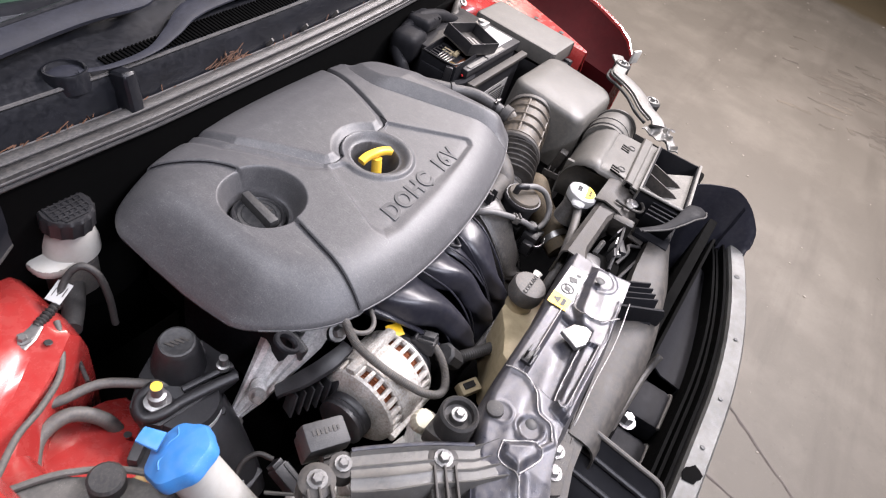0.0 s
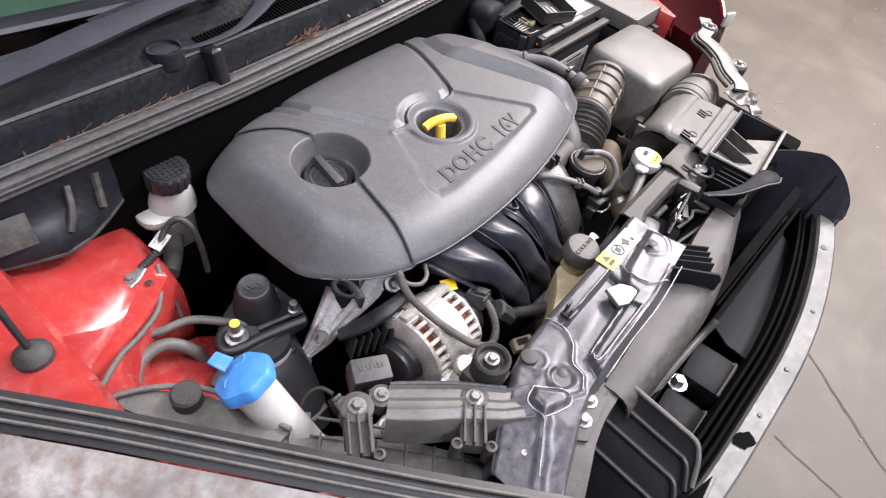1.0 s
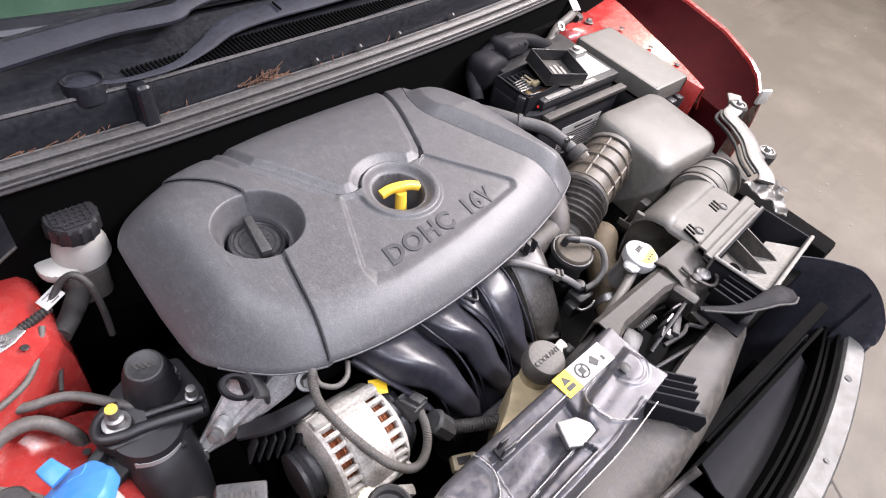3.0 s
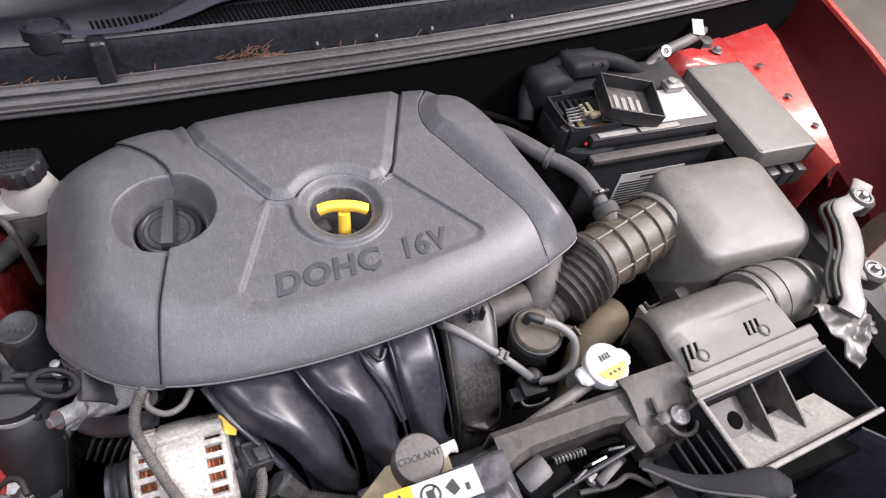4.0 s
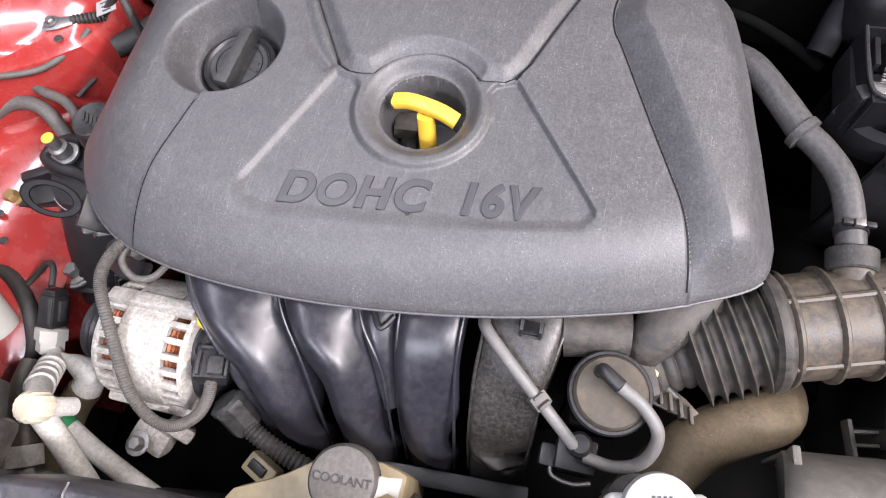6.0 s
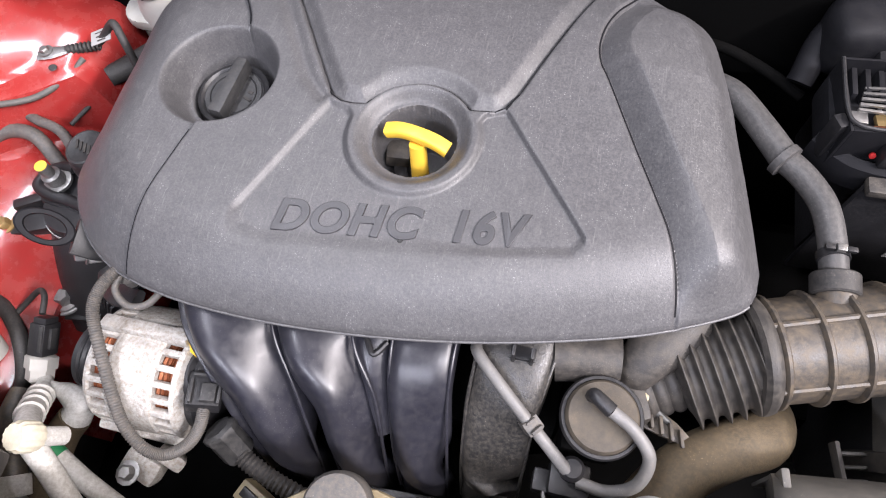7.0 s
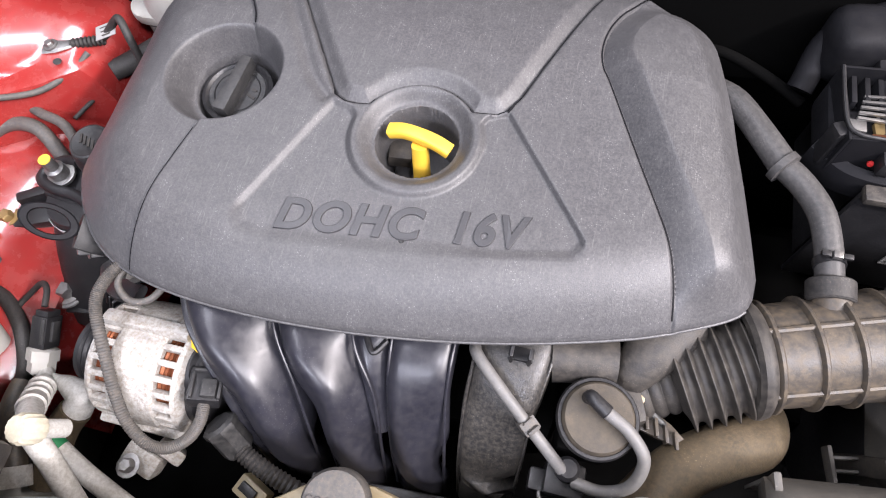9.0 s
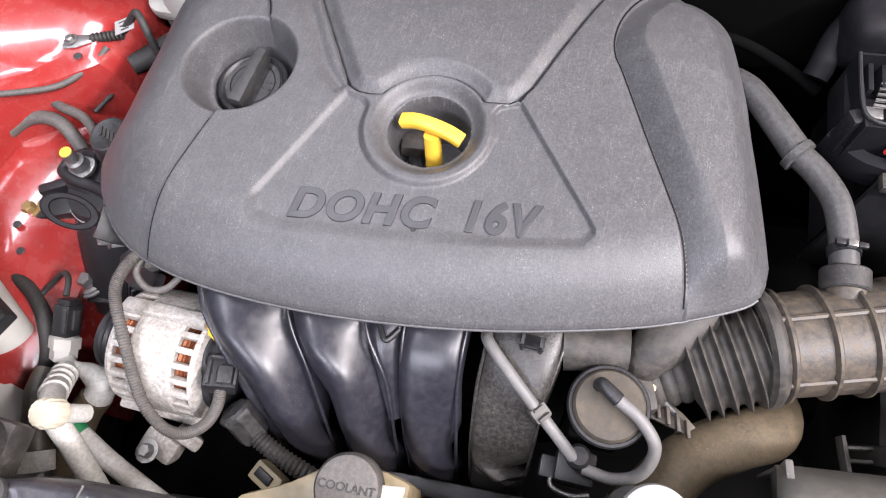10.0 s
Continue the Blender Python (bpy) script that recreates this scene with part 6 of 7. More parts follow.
        rows.append([(-0.66, y, 0.655 + c), (-0.60, y, 0.652 + c), (-0.54, y, 0.640 + c), (-0.485, y, 0.618 + c), (-0.455, y, 0.590 + c), (-0.445, y, 0.50), (-0.44, y, 0.40)])
    part("wheelhouse_top", sheet(rows, 0.003), RED, t, "red wheelhouse panel", angle=40)
    for x, y, z in ((-0.535, -0.015, 0.664), (-0.520, -0.045, 0.655), (-0.505, 0.075, 0.650), (-0.512, 0.20, 0.7345)):
        part("panel_hole", lathes([(0, 0.0008), (0.0042, 0.0008), (0.0052, 0)], pose(x, y, z, 0, 12, 0), 16), INK, t)
    # far wing: inner flange, inner skin darkened to stand for shade, and outer skin
    rows = []
    for y in np.linspace(0.07, 0.62, 14):
        u = (y - 0.07) / 0.55
        xr = float(np.interp(y, (0.07, 0.137, 0.411, 0.62), (0.862, 0.892, 0.985, 1.01)))
        rows.append([(0.838, y, 0.40), (0.836, y, 0.70), (0.840, y, 0.772), (0.846, y, 0.782), (xr - 0.010, y, 0.784 + 0.01 * u), (xr, y, 0.776 + 0.01 * u), (xr + 0.005, y, 0.745), (xr + 0.03, y, 0.70)])
    part("far_inner_wing", sheet(rows, 0.003), RED, t, "red inner wing flange", angle=30)
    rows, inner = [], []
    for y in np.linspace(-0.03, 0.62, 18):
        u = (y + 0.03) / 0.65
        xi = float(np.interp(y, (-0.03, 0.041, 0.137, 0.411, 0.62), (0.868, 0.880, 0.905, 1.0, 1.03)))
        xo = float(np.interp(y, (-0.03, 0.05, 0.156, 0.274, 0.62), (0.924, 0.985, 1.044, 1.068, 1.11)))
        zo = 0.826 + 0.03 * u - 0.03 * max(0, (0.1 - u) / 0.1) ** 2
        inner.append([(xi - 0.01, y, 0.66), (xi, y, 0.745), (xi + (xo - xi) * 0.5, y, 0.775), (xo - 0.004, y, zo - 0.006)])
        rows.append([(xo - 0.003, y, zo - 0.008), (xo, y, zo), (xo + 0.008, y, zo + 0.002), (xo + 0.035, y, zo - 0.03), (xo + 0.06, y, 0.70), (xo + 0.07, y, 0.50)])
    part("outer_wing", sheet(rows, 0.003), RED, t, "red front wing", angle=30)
    part("wing_lining", sheet(inner, 0.002), DARKRED, t, "inner side of the red wing, its shade painted as dark red", angle=30)
    for x, y in ((-0.585, 0.225), (-0.560, 0.245)):
        part("dimple", lathes([(0.009, -0.002), (0.008, 0.002), (0.004, 0.0035), (0, 0.0035)], pose(x, y, 0.738), 16), RED, t)
    part("wing_end", boxes((0.918, -0.036, 0.805), (0.03, 0.008, 0.035), 0.003, (0, 0, -20)), WHITE, t)
    for y in (0.16, 0.24, 0.33):
        part("flange_hole", lathes([(0, 0.0006), (0.006, 0.0006), (0.007, 0)], pose(0.872, y, 0.7855 + 0.018 * (y - 0.07)), 14), INK, t)
    # strut tower on the far side
    part("far_strut_tower", lathes([(0.105, -0.14), (0.100, -0.03), (0.085, -0.008), (0.055, 0.0), (0.030, -0.004), (0, -0.004)], pose(0.79, 0.42, 0.795, 0, 8, 0), 36), RED, t)
    for a in (40, 160, 280):
        part("strut_nut", bolt(B(), (0, 0, 0), 0.007, 0.009, pose(0.79 + 0.042 * math.cos(radians(a)), 0.42 + 0.042 * math.sin(radians(a)), 0.796, 0, 8, 0)), STEEL, t)
    part("strut_cap", lathes([(0.024, -0.004), (0.022, 0.006), (0.016, 0.009), (0, 0.009)], pose(0.79, 0.42, 0.793, 0, 8, 0), 28), RUBBER, t)
    # floor and sides of the bay: added near-black plates that stand for shade
    part("bay_floor", boxes((0.17, 0.02, 0.30), (1.42, 0.86, 0.03), 0.01), DARK, t)
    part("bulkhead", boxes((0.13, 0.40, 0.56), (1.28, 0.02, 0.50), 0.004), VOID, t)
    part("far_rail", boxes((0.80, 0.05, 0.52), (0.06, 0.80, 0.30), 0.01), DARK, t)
    return t


build_cowl()


def build_wiper():
    t = thing("wiper_arm", (-0.30, 0.41, 0.95), "dusty blue-black wiper arm lying along the windscreen base", "wiper arm")
    part("arm", tubes([(-0.62, 0.405, 0.972), (-0.50, 0.415, 0.978), (-0.413, 0.424, 0.982), (-0.273, 0.440, 0.986), (-0.180, 0.440, 0.986), (-0.150, 0.452, 0.988), (-0.115, 0.462, 0.990), (-0.049, 0.466, 0.992), (0.08, 0.470, 0.996), (0.24, 0.486, 1.000), (0.40, 0.510, 1.006)], [0.014, 0.017, 0.018, 0.016, 0.014, 0.011, 0.011, 0.013, 0.013, 0.012, 0.010], seg=12, flat=0.45, up=(0, -0.5, 1), power=0.7), WIPER, t)
    part("blade", tubes([(-0.40, 0.440, 0.990), (-0.10, 0.474, 1.000), (0.20, 0.494, 1.008), (0.45, 0.524, 1.016)], 0.006, seg=8), COWL, t)
    t = thing("cowl_drain_cup", (-0.335, 0.385, 0.93), "round black wiper spindle cup moulded in the cowl", "spindle cup")
    m = pose(-0.320, 0.400, 0.940, -8, 0, 0)
    cup = part("cup", lathes([(0.029, -0.02), (0.0275, 0.002), (0.0262, 0.0055), (0.0235, 0.0055), (0.0225, 0.000), (0, 0.000)], m, 36), COWL, t)
    part("cup_face", lathes([(0.0215, 0.0005), (0.012, 0.0025), (0, 0.0025)], m, 32), WIPER, cup, "dusty worn cup face")
    t = thing("cowl_moulding", (-0.10, 0.40, 0.93), "curved raised moulding on the black cowl panel", "trim piece")
    part("crest", tubes([(-0.312, 0.384, 0.946), (-0.265, 0.378, 0.944), (-0.203, 0.384, 0.944), (-0.150, 0.405, 0.948), (-0.099, 0.428, 0.956), (-0.024, 0.438, 0.960), (0.060, 0.440, 0.962), (0.214, 0.452, 0.964), (0.40, 0.480, 0.966)], [0.003, 0.004, 0.006, 0.011, 0.016, 0.017, 0.016, 0.014, 0.011], seg=16, flat=0.26, up=(0, -0.25, 1), power=0.8), WIPER, t)
    part("joint_gap", tubes([(-0.010, 0.428, 0.966), (-0.014, 0.446, 0.970)], 0.0018, seg=6), VOID, t)


build_wiper()


def build_leaves():
    rng = random.Random(3)
    bm = B()
    for k in range(230):
        z = rng.random()
        x = rng.uniform(-0.56, -0.30) if z < 0.45 else (rng.gauss(-0.075, 0.018) if z < 0.86 else rng.uniform(-0.3, 0.5))
        y = cowl_y(x) + rng.uniform(0.010, 0.022)
        zz = 0.878 + rng.uniform(0, 0.010) + (0.018 * rng.random() if 0.45 <= z < 0.86 else 0)
        a, l, e = rng.uniform(-0.5, 0.5) + (rng.choice((0, 1.2))), rng.uniform(0.006, 0.022), rng.uniform(-0.2, 0.7)
        d = Vector((math.cos(a) * l, math.sin(a) * l * 0.3, e * l))
        p = Vector((x, y, zz))
        tube(bm, [p, p + d], 0.0008, seg=3, cap=False)
    solo("dead_pine_needles", bm, LEAF, "brown dead pine needles lying behind the hood seal", "debris", kind="stuff")


build_leaves()


# ---------------------------------------------------------------- near side things
def build_brake_reservoir():
    t = thing("brake_fluid_reservoir", (-0.40, 0.315, 0.70), "white brake fluid reservoir with a ribbed black cap", "fluid reservoir")
    m = pose(-0.399, 0.316, 0.79, 4, 0, 0)
    part("cap", lathes([(0.030, -0.010), (0.034, -0.006), (0.034, 0.018), (0.031, 0.022), (0, 0.022)], m, 48, lambda a, z: 1 + 0.03 * math.cos(16 * a) * (z < 0.02)), BLACK, t)
    for k in range(7):
        w = 0.05 * math.cos(math.asin(min(1, abs(-0.024 + 0.008 * k) / 0.03)))
        for c, size in (((0, -0.024 + 0.008 * k, 0.0228), (w, 0.0025, 0.002)), ((-0.024 + 0.008 * k, 0, 0.0226), (0.0025, w, 0.002))):
            bm = box(B(), c, size, 0)
            bm.transform(m)
            part("cap_rib", bm, BLACK, t)
    part("neck", lathes([(0.038, -0.058), (0.036, -0.040), (0.029, -0.018), (0.028, -0.010)], m, 32), WHITE, t)
    part("tank", prisms(rounded(-0.460, 0.285, -0.374, 0.350, 0.028), 0.722, 0.738, None, 0.006), WHITE, t)
    part("tank_body", prisms(rounded(-0.440, 0.285, -0.375, 0.340, 0.02), 0.66, 0.720, None, 0.006), GREYRUBBER, t)


build_brake_reservoir()


def build_mount():
    t = thing("engine_mount", (-0.43, 0.06, 0.50), "black rubber engine mount with a dusty bracket and a paper label", "engine mount")
    part("dome", lathes([(0.036, -0.055), (0.030, -0.018), (0.0265, -0.006), (0.0245, -0.001), (0.0235, 0.0)], pose(-0.410, 0.094, 0.738, 2, -3, 0), 36), BLACK, t)
    top = part("dome_top", lathes([(0.0238, 0.0), (0.0230, 0.003), (0.0205, 0.004), (0.0190, 0.003), (0.0, 0.0032)], pose(-0.410, 0.094, 0.738, 2, -3, 0), 36), CAPBLACK, t, "dust-dulled round top")
    for k in range(4):
        part("cast_mark", boxes((-0.420 + 0.006 * k, 0.096 - 0.002 * k, 0.7420), (0.003, 0.012, 0.001), 0, (0, 0, 20)), DUSTY, top)
    bm = B()
    prism(bm, [(-0.495, 0.058), (-0.482, 0.040), (-0.45, 0.036), (-0.40, 0.030), (-0.362, 0.028), (-0.355, 0.06), (-0.360, 0.12), (-0.41, 0.14), (-0.45, 0.12), (-0.49, 0.09)], 0.660, 0.684, None, 0.006)
    part("bracket", bm, BLACK, t)
    part("bracket_rim", tubes([(-0.372, 0.024, 0.694), (-0.405, 0.036, 0.690), (-0.440, 0.046, 0.688), (-0.468, 0.049, 0.690), (-0.488, 0.058, 0.690), (-0.487, 0.074, 0.689), (-0.474, 0.086, 0.690), (-0.452, 0.088, 0.692)], 0.0075, seg=12, flat=0.85), BLACK, t)
    part("bracket_rim", tubes([(-0.365, 0.040, 0.694), (-0.400, 0.052, 0.690), (-0.432, 0.060, 0.689)], 0.005, seg=10, flat=0.8), BLACK, t)
    part("body", lathes([(0.050, -0.17), (0.049, -0.06), (0.0465, -0.012), (0.043, -0.002), (0, 0.0)], pose(-0.436, 0.050, 0.683), 40), BLACK, t)
    part("body_band", lathes([(0.0490, -0.004), (0.0515, -0.002), (0.0515, 0.006), (0.0485, 0.008)], pose(-0.436, 0.050, 0.628), 40), DUSTY, t)
    rows = []
    for q in range(228, 301, 8):
        c, s = math.cos(radians(q)), math.sin(radians(q))
        rows.append([(-0.436 + 0.0492 * c, 0.050 + 0.0492 * s, 0.650), (-0.436 + 0.0478 * c, 0.050 + 0.0478 * s, 0.673)])
    part("label", sheet(rows, 0.0008), LABEL, t, "white paper label on the mount")
    m = pose(-0.464, 0.067, 0.690)
    part("stud", lathes([(0.017, 0), (0.017, 0.004), (0.0115, 0.005), (0.0115, 0.018), (0.0075, 0.020), (0.0075, 0.036), (0, 0.037)], m, 18), STEEL, t)
    part("paint_mark", lathes([(0.0072, 0.0325), (0.0072, 0.0375), (0, 0.038)], m, 14), YELLOW, t)
    for x, y, z in ((-0.381, 0.088, 0.686), (-0.376, 0.046, 0.694)):
        part("stud", lathes([(0.009, 0), (0.009, 0.008), (0.006, 0.009), (0.006, 0.024), (0, 0.025)], pose(x, y, z), 12), STEEL, t)
    part("lower_body", tubes([(-0.432, 0.040, 0.650), (-0.432, 0.015, 0.628), (-0.432, -0.015, 0.600), (-0.434, -0.042, 0.575), (-0.436, -0.060, 0.548)], [0.046, 0.045, 0.041, 0.037, 0.034], seg=24, flat=0.8, up=(0, -0.6, 0.8), power=0.8), BLACK, t)
    for dx in (-0.040, 0.040):
        part("body_rib", tubes([(-0.432 + dx, 0.020, 0.648), (-0.432 + 0.95 * dx, -0.008, 0.624), (-0.434 + 0.85 * dx, -0.040, 0.596), (-0.436 + 0.80 * dx, -0.056, 0.582)], 0.0042, seg=8), BLACK, t)
    part("foot_flange", boxes((-0.444, -0.052, 0.590), (0.072, 0.044, 0.008), 0.003, (12, 0, 8)), BLACK, t)
    part("foot_arm", boxes((-0.515, 0.026, 0.646), (0.075, 0.040, 0.016), 0.004, (0, 0, 22)), BLACK, t)
    part("foot_web", boxes((-0.503, 0.050, 0.655), (0.060, 0.014, 0.030), 0.004, (0, 0, 30)), BLACK, t)
    part("foot_bolt", bolt(B(), (-0.538, 0.012, 0.654), 0.009, 0.010), BRASS, t)
    part("nut", bolt(B(), (-0.455, -0.052, 0.600), 0.011, 0.014), STEEL, t)
    part("washer", lathes([(0, 0.002), (0.021, 0.002), (0.022, 0)], pose(-0.455, -0.052, 0.597), 24), CASTING, t)
    part("side_rib", tubes([(-0.412, 0.010, 0.668), (-0.402, 0.004, 0.62), (-0.398, 0.002, 0.55)], 0.006, seg=8), BLACK, t)
    t = thing("engine_hanger", (-0.34, -0.02, 0.60), "dirty cast aluminium engine bracket with a black lifting eye", "engine bracket")
    rows = []
    for (ax, ay, az), (bx, by, bz) in (((-0.396, 0.014, 0.628), (-0.384, 0.000, 0.622)), ((-0.372, 0.018, 0.664), (-0.360, -0.014, 0.650)), ((-0.345, 0.024, 0.705), (-0.322, -0.030, 0.700)), ((-0.322, 0.030, 0.742), (-0.288, -0.044, 0.742)), ((-0.300, 0.030, 0.775), (-0.268, -0.046, 0.772))):
        a, b = Vector((ax, ay, az)), Vector((bx, by, bz))
        up = Vector((-0.35, -0.25, 0.5)).normalized()
        rows.append([a - up * 0.010, a] + [a.lerp(b, v) + up * h for v, h in ((0.10, 0.006), (0.22, 0.006), (0.30, 0.001), (0.55, 0.0), (0.62, 0.007), (0.74, 0.007), (0.82, 0.001), (0.94, 0.003))] + [b, b - up * 0.010])
    part("casting", sheet(rows, 0.003), BRIGHTCAST, t, angle=30)
    m = Matrix.Translation((-0.366, -0.010, 0.690)) @ Vector((-0.55, -0.45, 0.45)).to_track_quat("Z", "Y").to_matrix().to_4x4()
    part("spacer", lathes([(0.011, -0.012), (0.011, 0.016), (0.0095, 0.018), (0, 0.018)], m, 20), BRIGHTCAST, t)
    part("bolt", bolt(B(), (0, 0, 0), 0.0075, 0.012, m @ pose(0, 0, 0.018)), STEEL, t)
    part("bolt", lathes([(0.010, -0.01), (0.010, 0.010), (0.006, 0.011), (0.006, 0.018), (0, 0.019)], pose(-0.392, 0.006, 0.622, 60, -40, 0), 16), STEEL, t)
    n, a = Vector((0.65, -0.25, 0.72)).normalized(), Vector((0.74, 0.05, -0.67))
    a = (a - n * a.dot(n)).normalized()
    b = n.cross(a)
    m = Matrix.Translation((-0.349, -0.032, 0.804)) @ Matrix((a, b, n)).transposed().to_4x4() @ Matrix.Diagonal((1.30, 0.82, 1, 1))
    part("lifting_eye", lathes([(0.0150, -0.0035), (0.0195, -0.0035), (0.0210, -0.0015), (0.0210, 0.0015), (0.0195, 0.0035), (0.0150, 0.0035), (0.0140, 0.0), (0.0150, -0.0035)], m, 36), MATTE, t, "black oval lifting eye")
    part("eye_arm", tubes([(-0.330, -0.030, 0.786), (-0.318, -0.026, 0.770), (-0.310, -0.020, 0.745), (-0.306, -0.016, 0.720)], [0.018, 0.019, 0.017, 0.015], seg=14, flat=0.28, up=(0.65, -0.25, 0.72), power=0.7), CAPBLACK, t)
    part("bolt", bolt(B(), (0, 0, 0), 0.0085, 0.012, pose(-0.268, -0.052, 0.768, 40, -20, 0)), STEEL, t)
    part("bolt_boss", lathes([(0.014, -0.02), (0.014, 0.0), (0, 0.0)], pose(-0.268, -0.052, 0.766, 40, -20, 0), 20), MATTE, t)


build_mount()


def build_washer():
    t = thing("washer_bottle", (-0.51, -0.07, 0.50), "white washer fluid filler neck with a blue cap", "washer bottle")
    a, b = Vector((-0.528, -0.058, 0.806)), Vector((-0.490, -0.150, 0.640))
    part("neck", tubes([a, a.lerp(b, 0.5), b], [0.027, 0.028, 0.03], seg=28), WHITE, t)
    m = Matrix.Translation(a) @ (a - b).to_track_quat("Z", "Y").to_matrix().to_4x4()
    part("cap", lathes([(0.0325, -0.008), (0.0365, -0.005), (0.0375, 0.006), (0.0345, 0.012), (0.024, 0.0155), (0.010, 0.017), (0, 0.017)], m, 72, lambda q, z: 1 + 0.035 * math.cos(7 * q) + 0.020 * math.cos(3 * q + 1)), BLUE, t)
    part("tank", boxes((-0.525, -0.250, 0.540), (0.16, 0.24, 0.17), 0.055, (0, 0, 35), seg=6), WHITE, t)
    part("tab", tubes([a + Vector((-0.006, 0.024, 0.012)), a + Vector((-0.011, 0.036, 0.013)), a + Vector((-0.014, 0.046, 0.012))], [0.011, 0.010, 0.009], seg=12, flat=0.28, up=(-0.2, 0.4, 0.9), power=0.6), BLUE, t)
    bm = B()
    tube(bm, [m @ Vector((-0.026 + 0.01 * k, -0.012 + 0.006 * (k % 2), 0.0160)) for k in range(6)], 0.0010, seg=6)
    part("symbol", bm, BLUE, t)


build_washer()


def build_headlamp():
    t = thing("headlamp", (-0.62, -0.2, 0.66), "clear wraparound headlamp with a black top edge", "headlamp")
    top = [(-0.80, 0.19), (-0.745, 0.10), (-0.66, -0.02), (-0.565, -0.16), (-0.47, -0.30), (-0.385, -0.42), (-0.32, -0.52)]
    rows = []
    for i, (x, y) in enumerate(top):
        nx, ny = -0.83, -0.55
        rows.append([(x - nx * 0.012, y - ny * 0.012, 0.815), (x - nx * 0.008, y - ny * 0.008, 0.838), (x + nx * 0.010, y + ny * 0.010, 0.842), (x + nx * 0.034, y + ny * 0.034, 0.832)])
    part("top_edge", sheet(rows, 0.003), BLACK, t)
    for k in (0.004, 0.016, 0.026):
        part("edge_strip", tubes([(x - 0.83 * k, y - 0.55 * k, 0.8440 - 0.10 * max(0, k - 0.010)) for x, y in top], 0.0022, seg=6), TRAYDUST, t)
    rows = []
    for x, y in top:
        nx, ny = -0.83, -0.55
        rows.append([(x + nx * d, y + ny * d, z) for d, z in ((0.036, 0.831), (0.07, 0.815), (0.11, 0.78), (0.14, 0.73), (0.15, 0.66))])
    part("lens", sheet(rows, 0.003), LENS, t)


build_headlamp()


# ---------------------------------------------------------------- latch, cables and brackets
def build_latch():
    t = thing("hood_latch", (0.16, -0.285, 0.76), "dirty black hood latch with a spring and release cable", "hood latch")
    part("body", boxes((0.125, -0.285, 0.785), (0.060, 0.055, 0.030), 0.010, (0, 0, 8)), DARK, t)
    part("cover", boxes((0.108, -0.268, 0.802), (0.040, 0.030, 0.020), 0.009, (8, 0, 20)), BLACK, t)
    bm = B()
    tube(bm, [(0.135 + 0.0011 * i, -0.262 + 0.004 * math.cos(i * 1.57), 0.806 + 0.004 * math.sin(i * 1.57)) for i in range(36)], 0.0012, seg=5, n=2)
    part("spring", bm, STEEL, t)
    part("lever", boxes((0.190, -0.290, 0.800), (0.050, 0.012, 0.020), 0.003, (0, 10, 25)), BLACK, t)
    part("cable", tubes([(0.150, -0.300, 0.800), (0.185, -0.305, 0.806), (0.212, -0.300, 0.800), (0.238, -0.318, 0.792)], 0.0032, seg=8), RUBBER, t)
    for k, (x, y) in enumerate(((0.150, -0.286), (0.176, -0.278), (0.200, -0.272))):
        part("catch_plate", boxes((x, y, 0.808 + 0.003 * k), (0.020, 0.003, 0.024), 0.001, (10, 0, 22 - 14 * k)), STEEL if k == 1 else BLACK, t)
    part("pivot", lathes([(0, 0.006), (0.006, 0.006), (0.008, 0.003), (0.008, 0)], pose(0.168, -0.292, 0.803), 16), STEEL, t)
    part("lever_arm", tubes([(0.118, -0.296, 0.806), (0.150, -0.290, 0.814), (0.196, -0.282, 0.820), (0.226, -0.276, 0.818)], 0.003, seg=8), BLACK, t)
    part("cable", tubes([(0.09, -0.31, 0.79), (0.14, -0.318, 0.795), (0.20, -0.325, 0.79)], 0.003, seg=8), BLACK, t)
    part("pocket_floor", boxes((0.16, -0.295, 0.757), (0.20, 0.085, 0.008), 0.002), DARK, t)
    part("pocket_wall", boxes((0.236, -0.268, 0.806), (0.018, 0.040, 0.045), 0.006, (0, -12, 8)), DUSTY, t)
    part("horn_plug", boxes((0.05, -0.315, 0.835), (0.020, 0.014, 0.016), 0.003), BLACK, t)


build_latch()


def build_clip():
    t = thing("cable_clip", (-0.165, -0.28, 0.83), "small black plastic cable clip on the crossmember", "cable clip")
    part("foot", boxes((-0.165, -0.28, 0.836), (0.022, 0.016, 0.006), 0.002), BLACK, t)
    part("jaw", boxes((-0.165, -0.284, 0.846), (0.020, 0.003, 0.018), 0.001), BLACK, t)
    part("jaw", boxes((-0.165, -0.275, 0.846), (0.014, 0.003, 0.018), 0.001), BLACK, t)


build_clip()


def build_bushing():
    t = thing("radiator_mount", (-0.298, -0.255, 0.79), "black rubber radiator mount bushing with a centre bolt", "rubber mount")
    part("sleeve", lathes([(0.024, 0), (0.024, 0.030), (0.021, 0.033), (0.018, 0.030), (0.017, 0.022), (0.010, 0.020), (0.009, 0.028), (0, 0.028)], pose(-0.307, -0.256, 0.818), 28), RUBBER, t)
    part("bolt", bolt(B(), (-0.307, -0.256, 0.846), 0.006, 0.006), STEEL, t)
    part("socket", boxes((-0.308, -0.256, 0.803), (0.05, 0.05, 0.03), 0.008), DUSTY, t)


build_bushing()


def build_lamp_brackets():
    for x, y, a in ((-0.464, -0.182, -38), (-0.354, -0.271, -50)):
        t = thing("headlamp_bracket", (x, y, 0.76), "dusty grey plastic headlamp bracket with ribs and a screw", "lamp bracket", group="headlamp brackets")
        m = pose(x, y, 0.825, 0, 0, a)

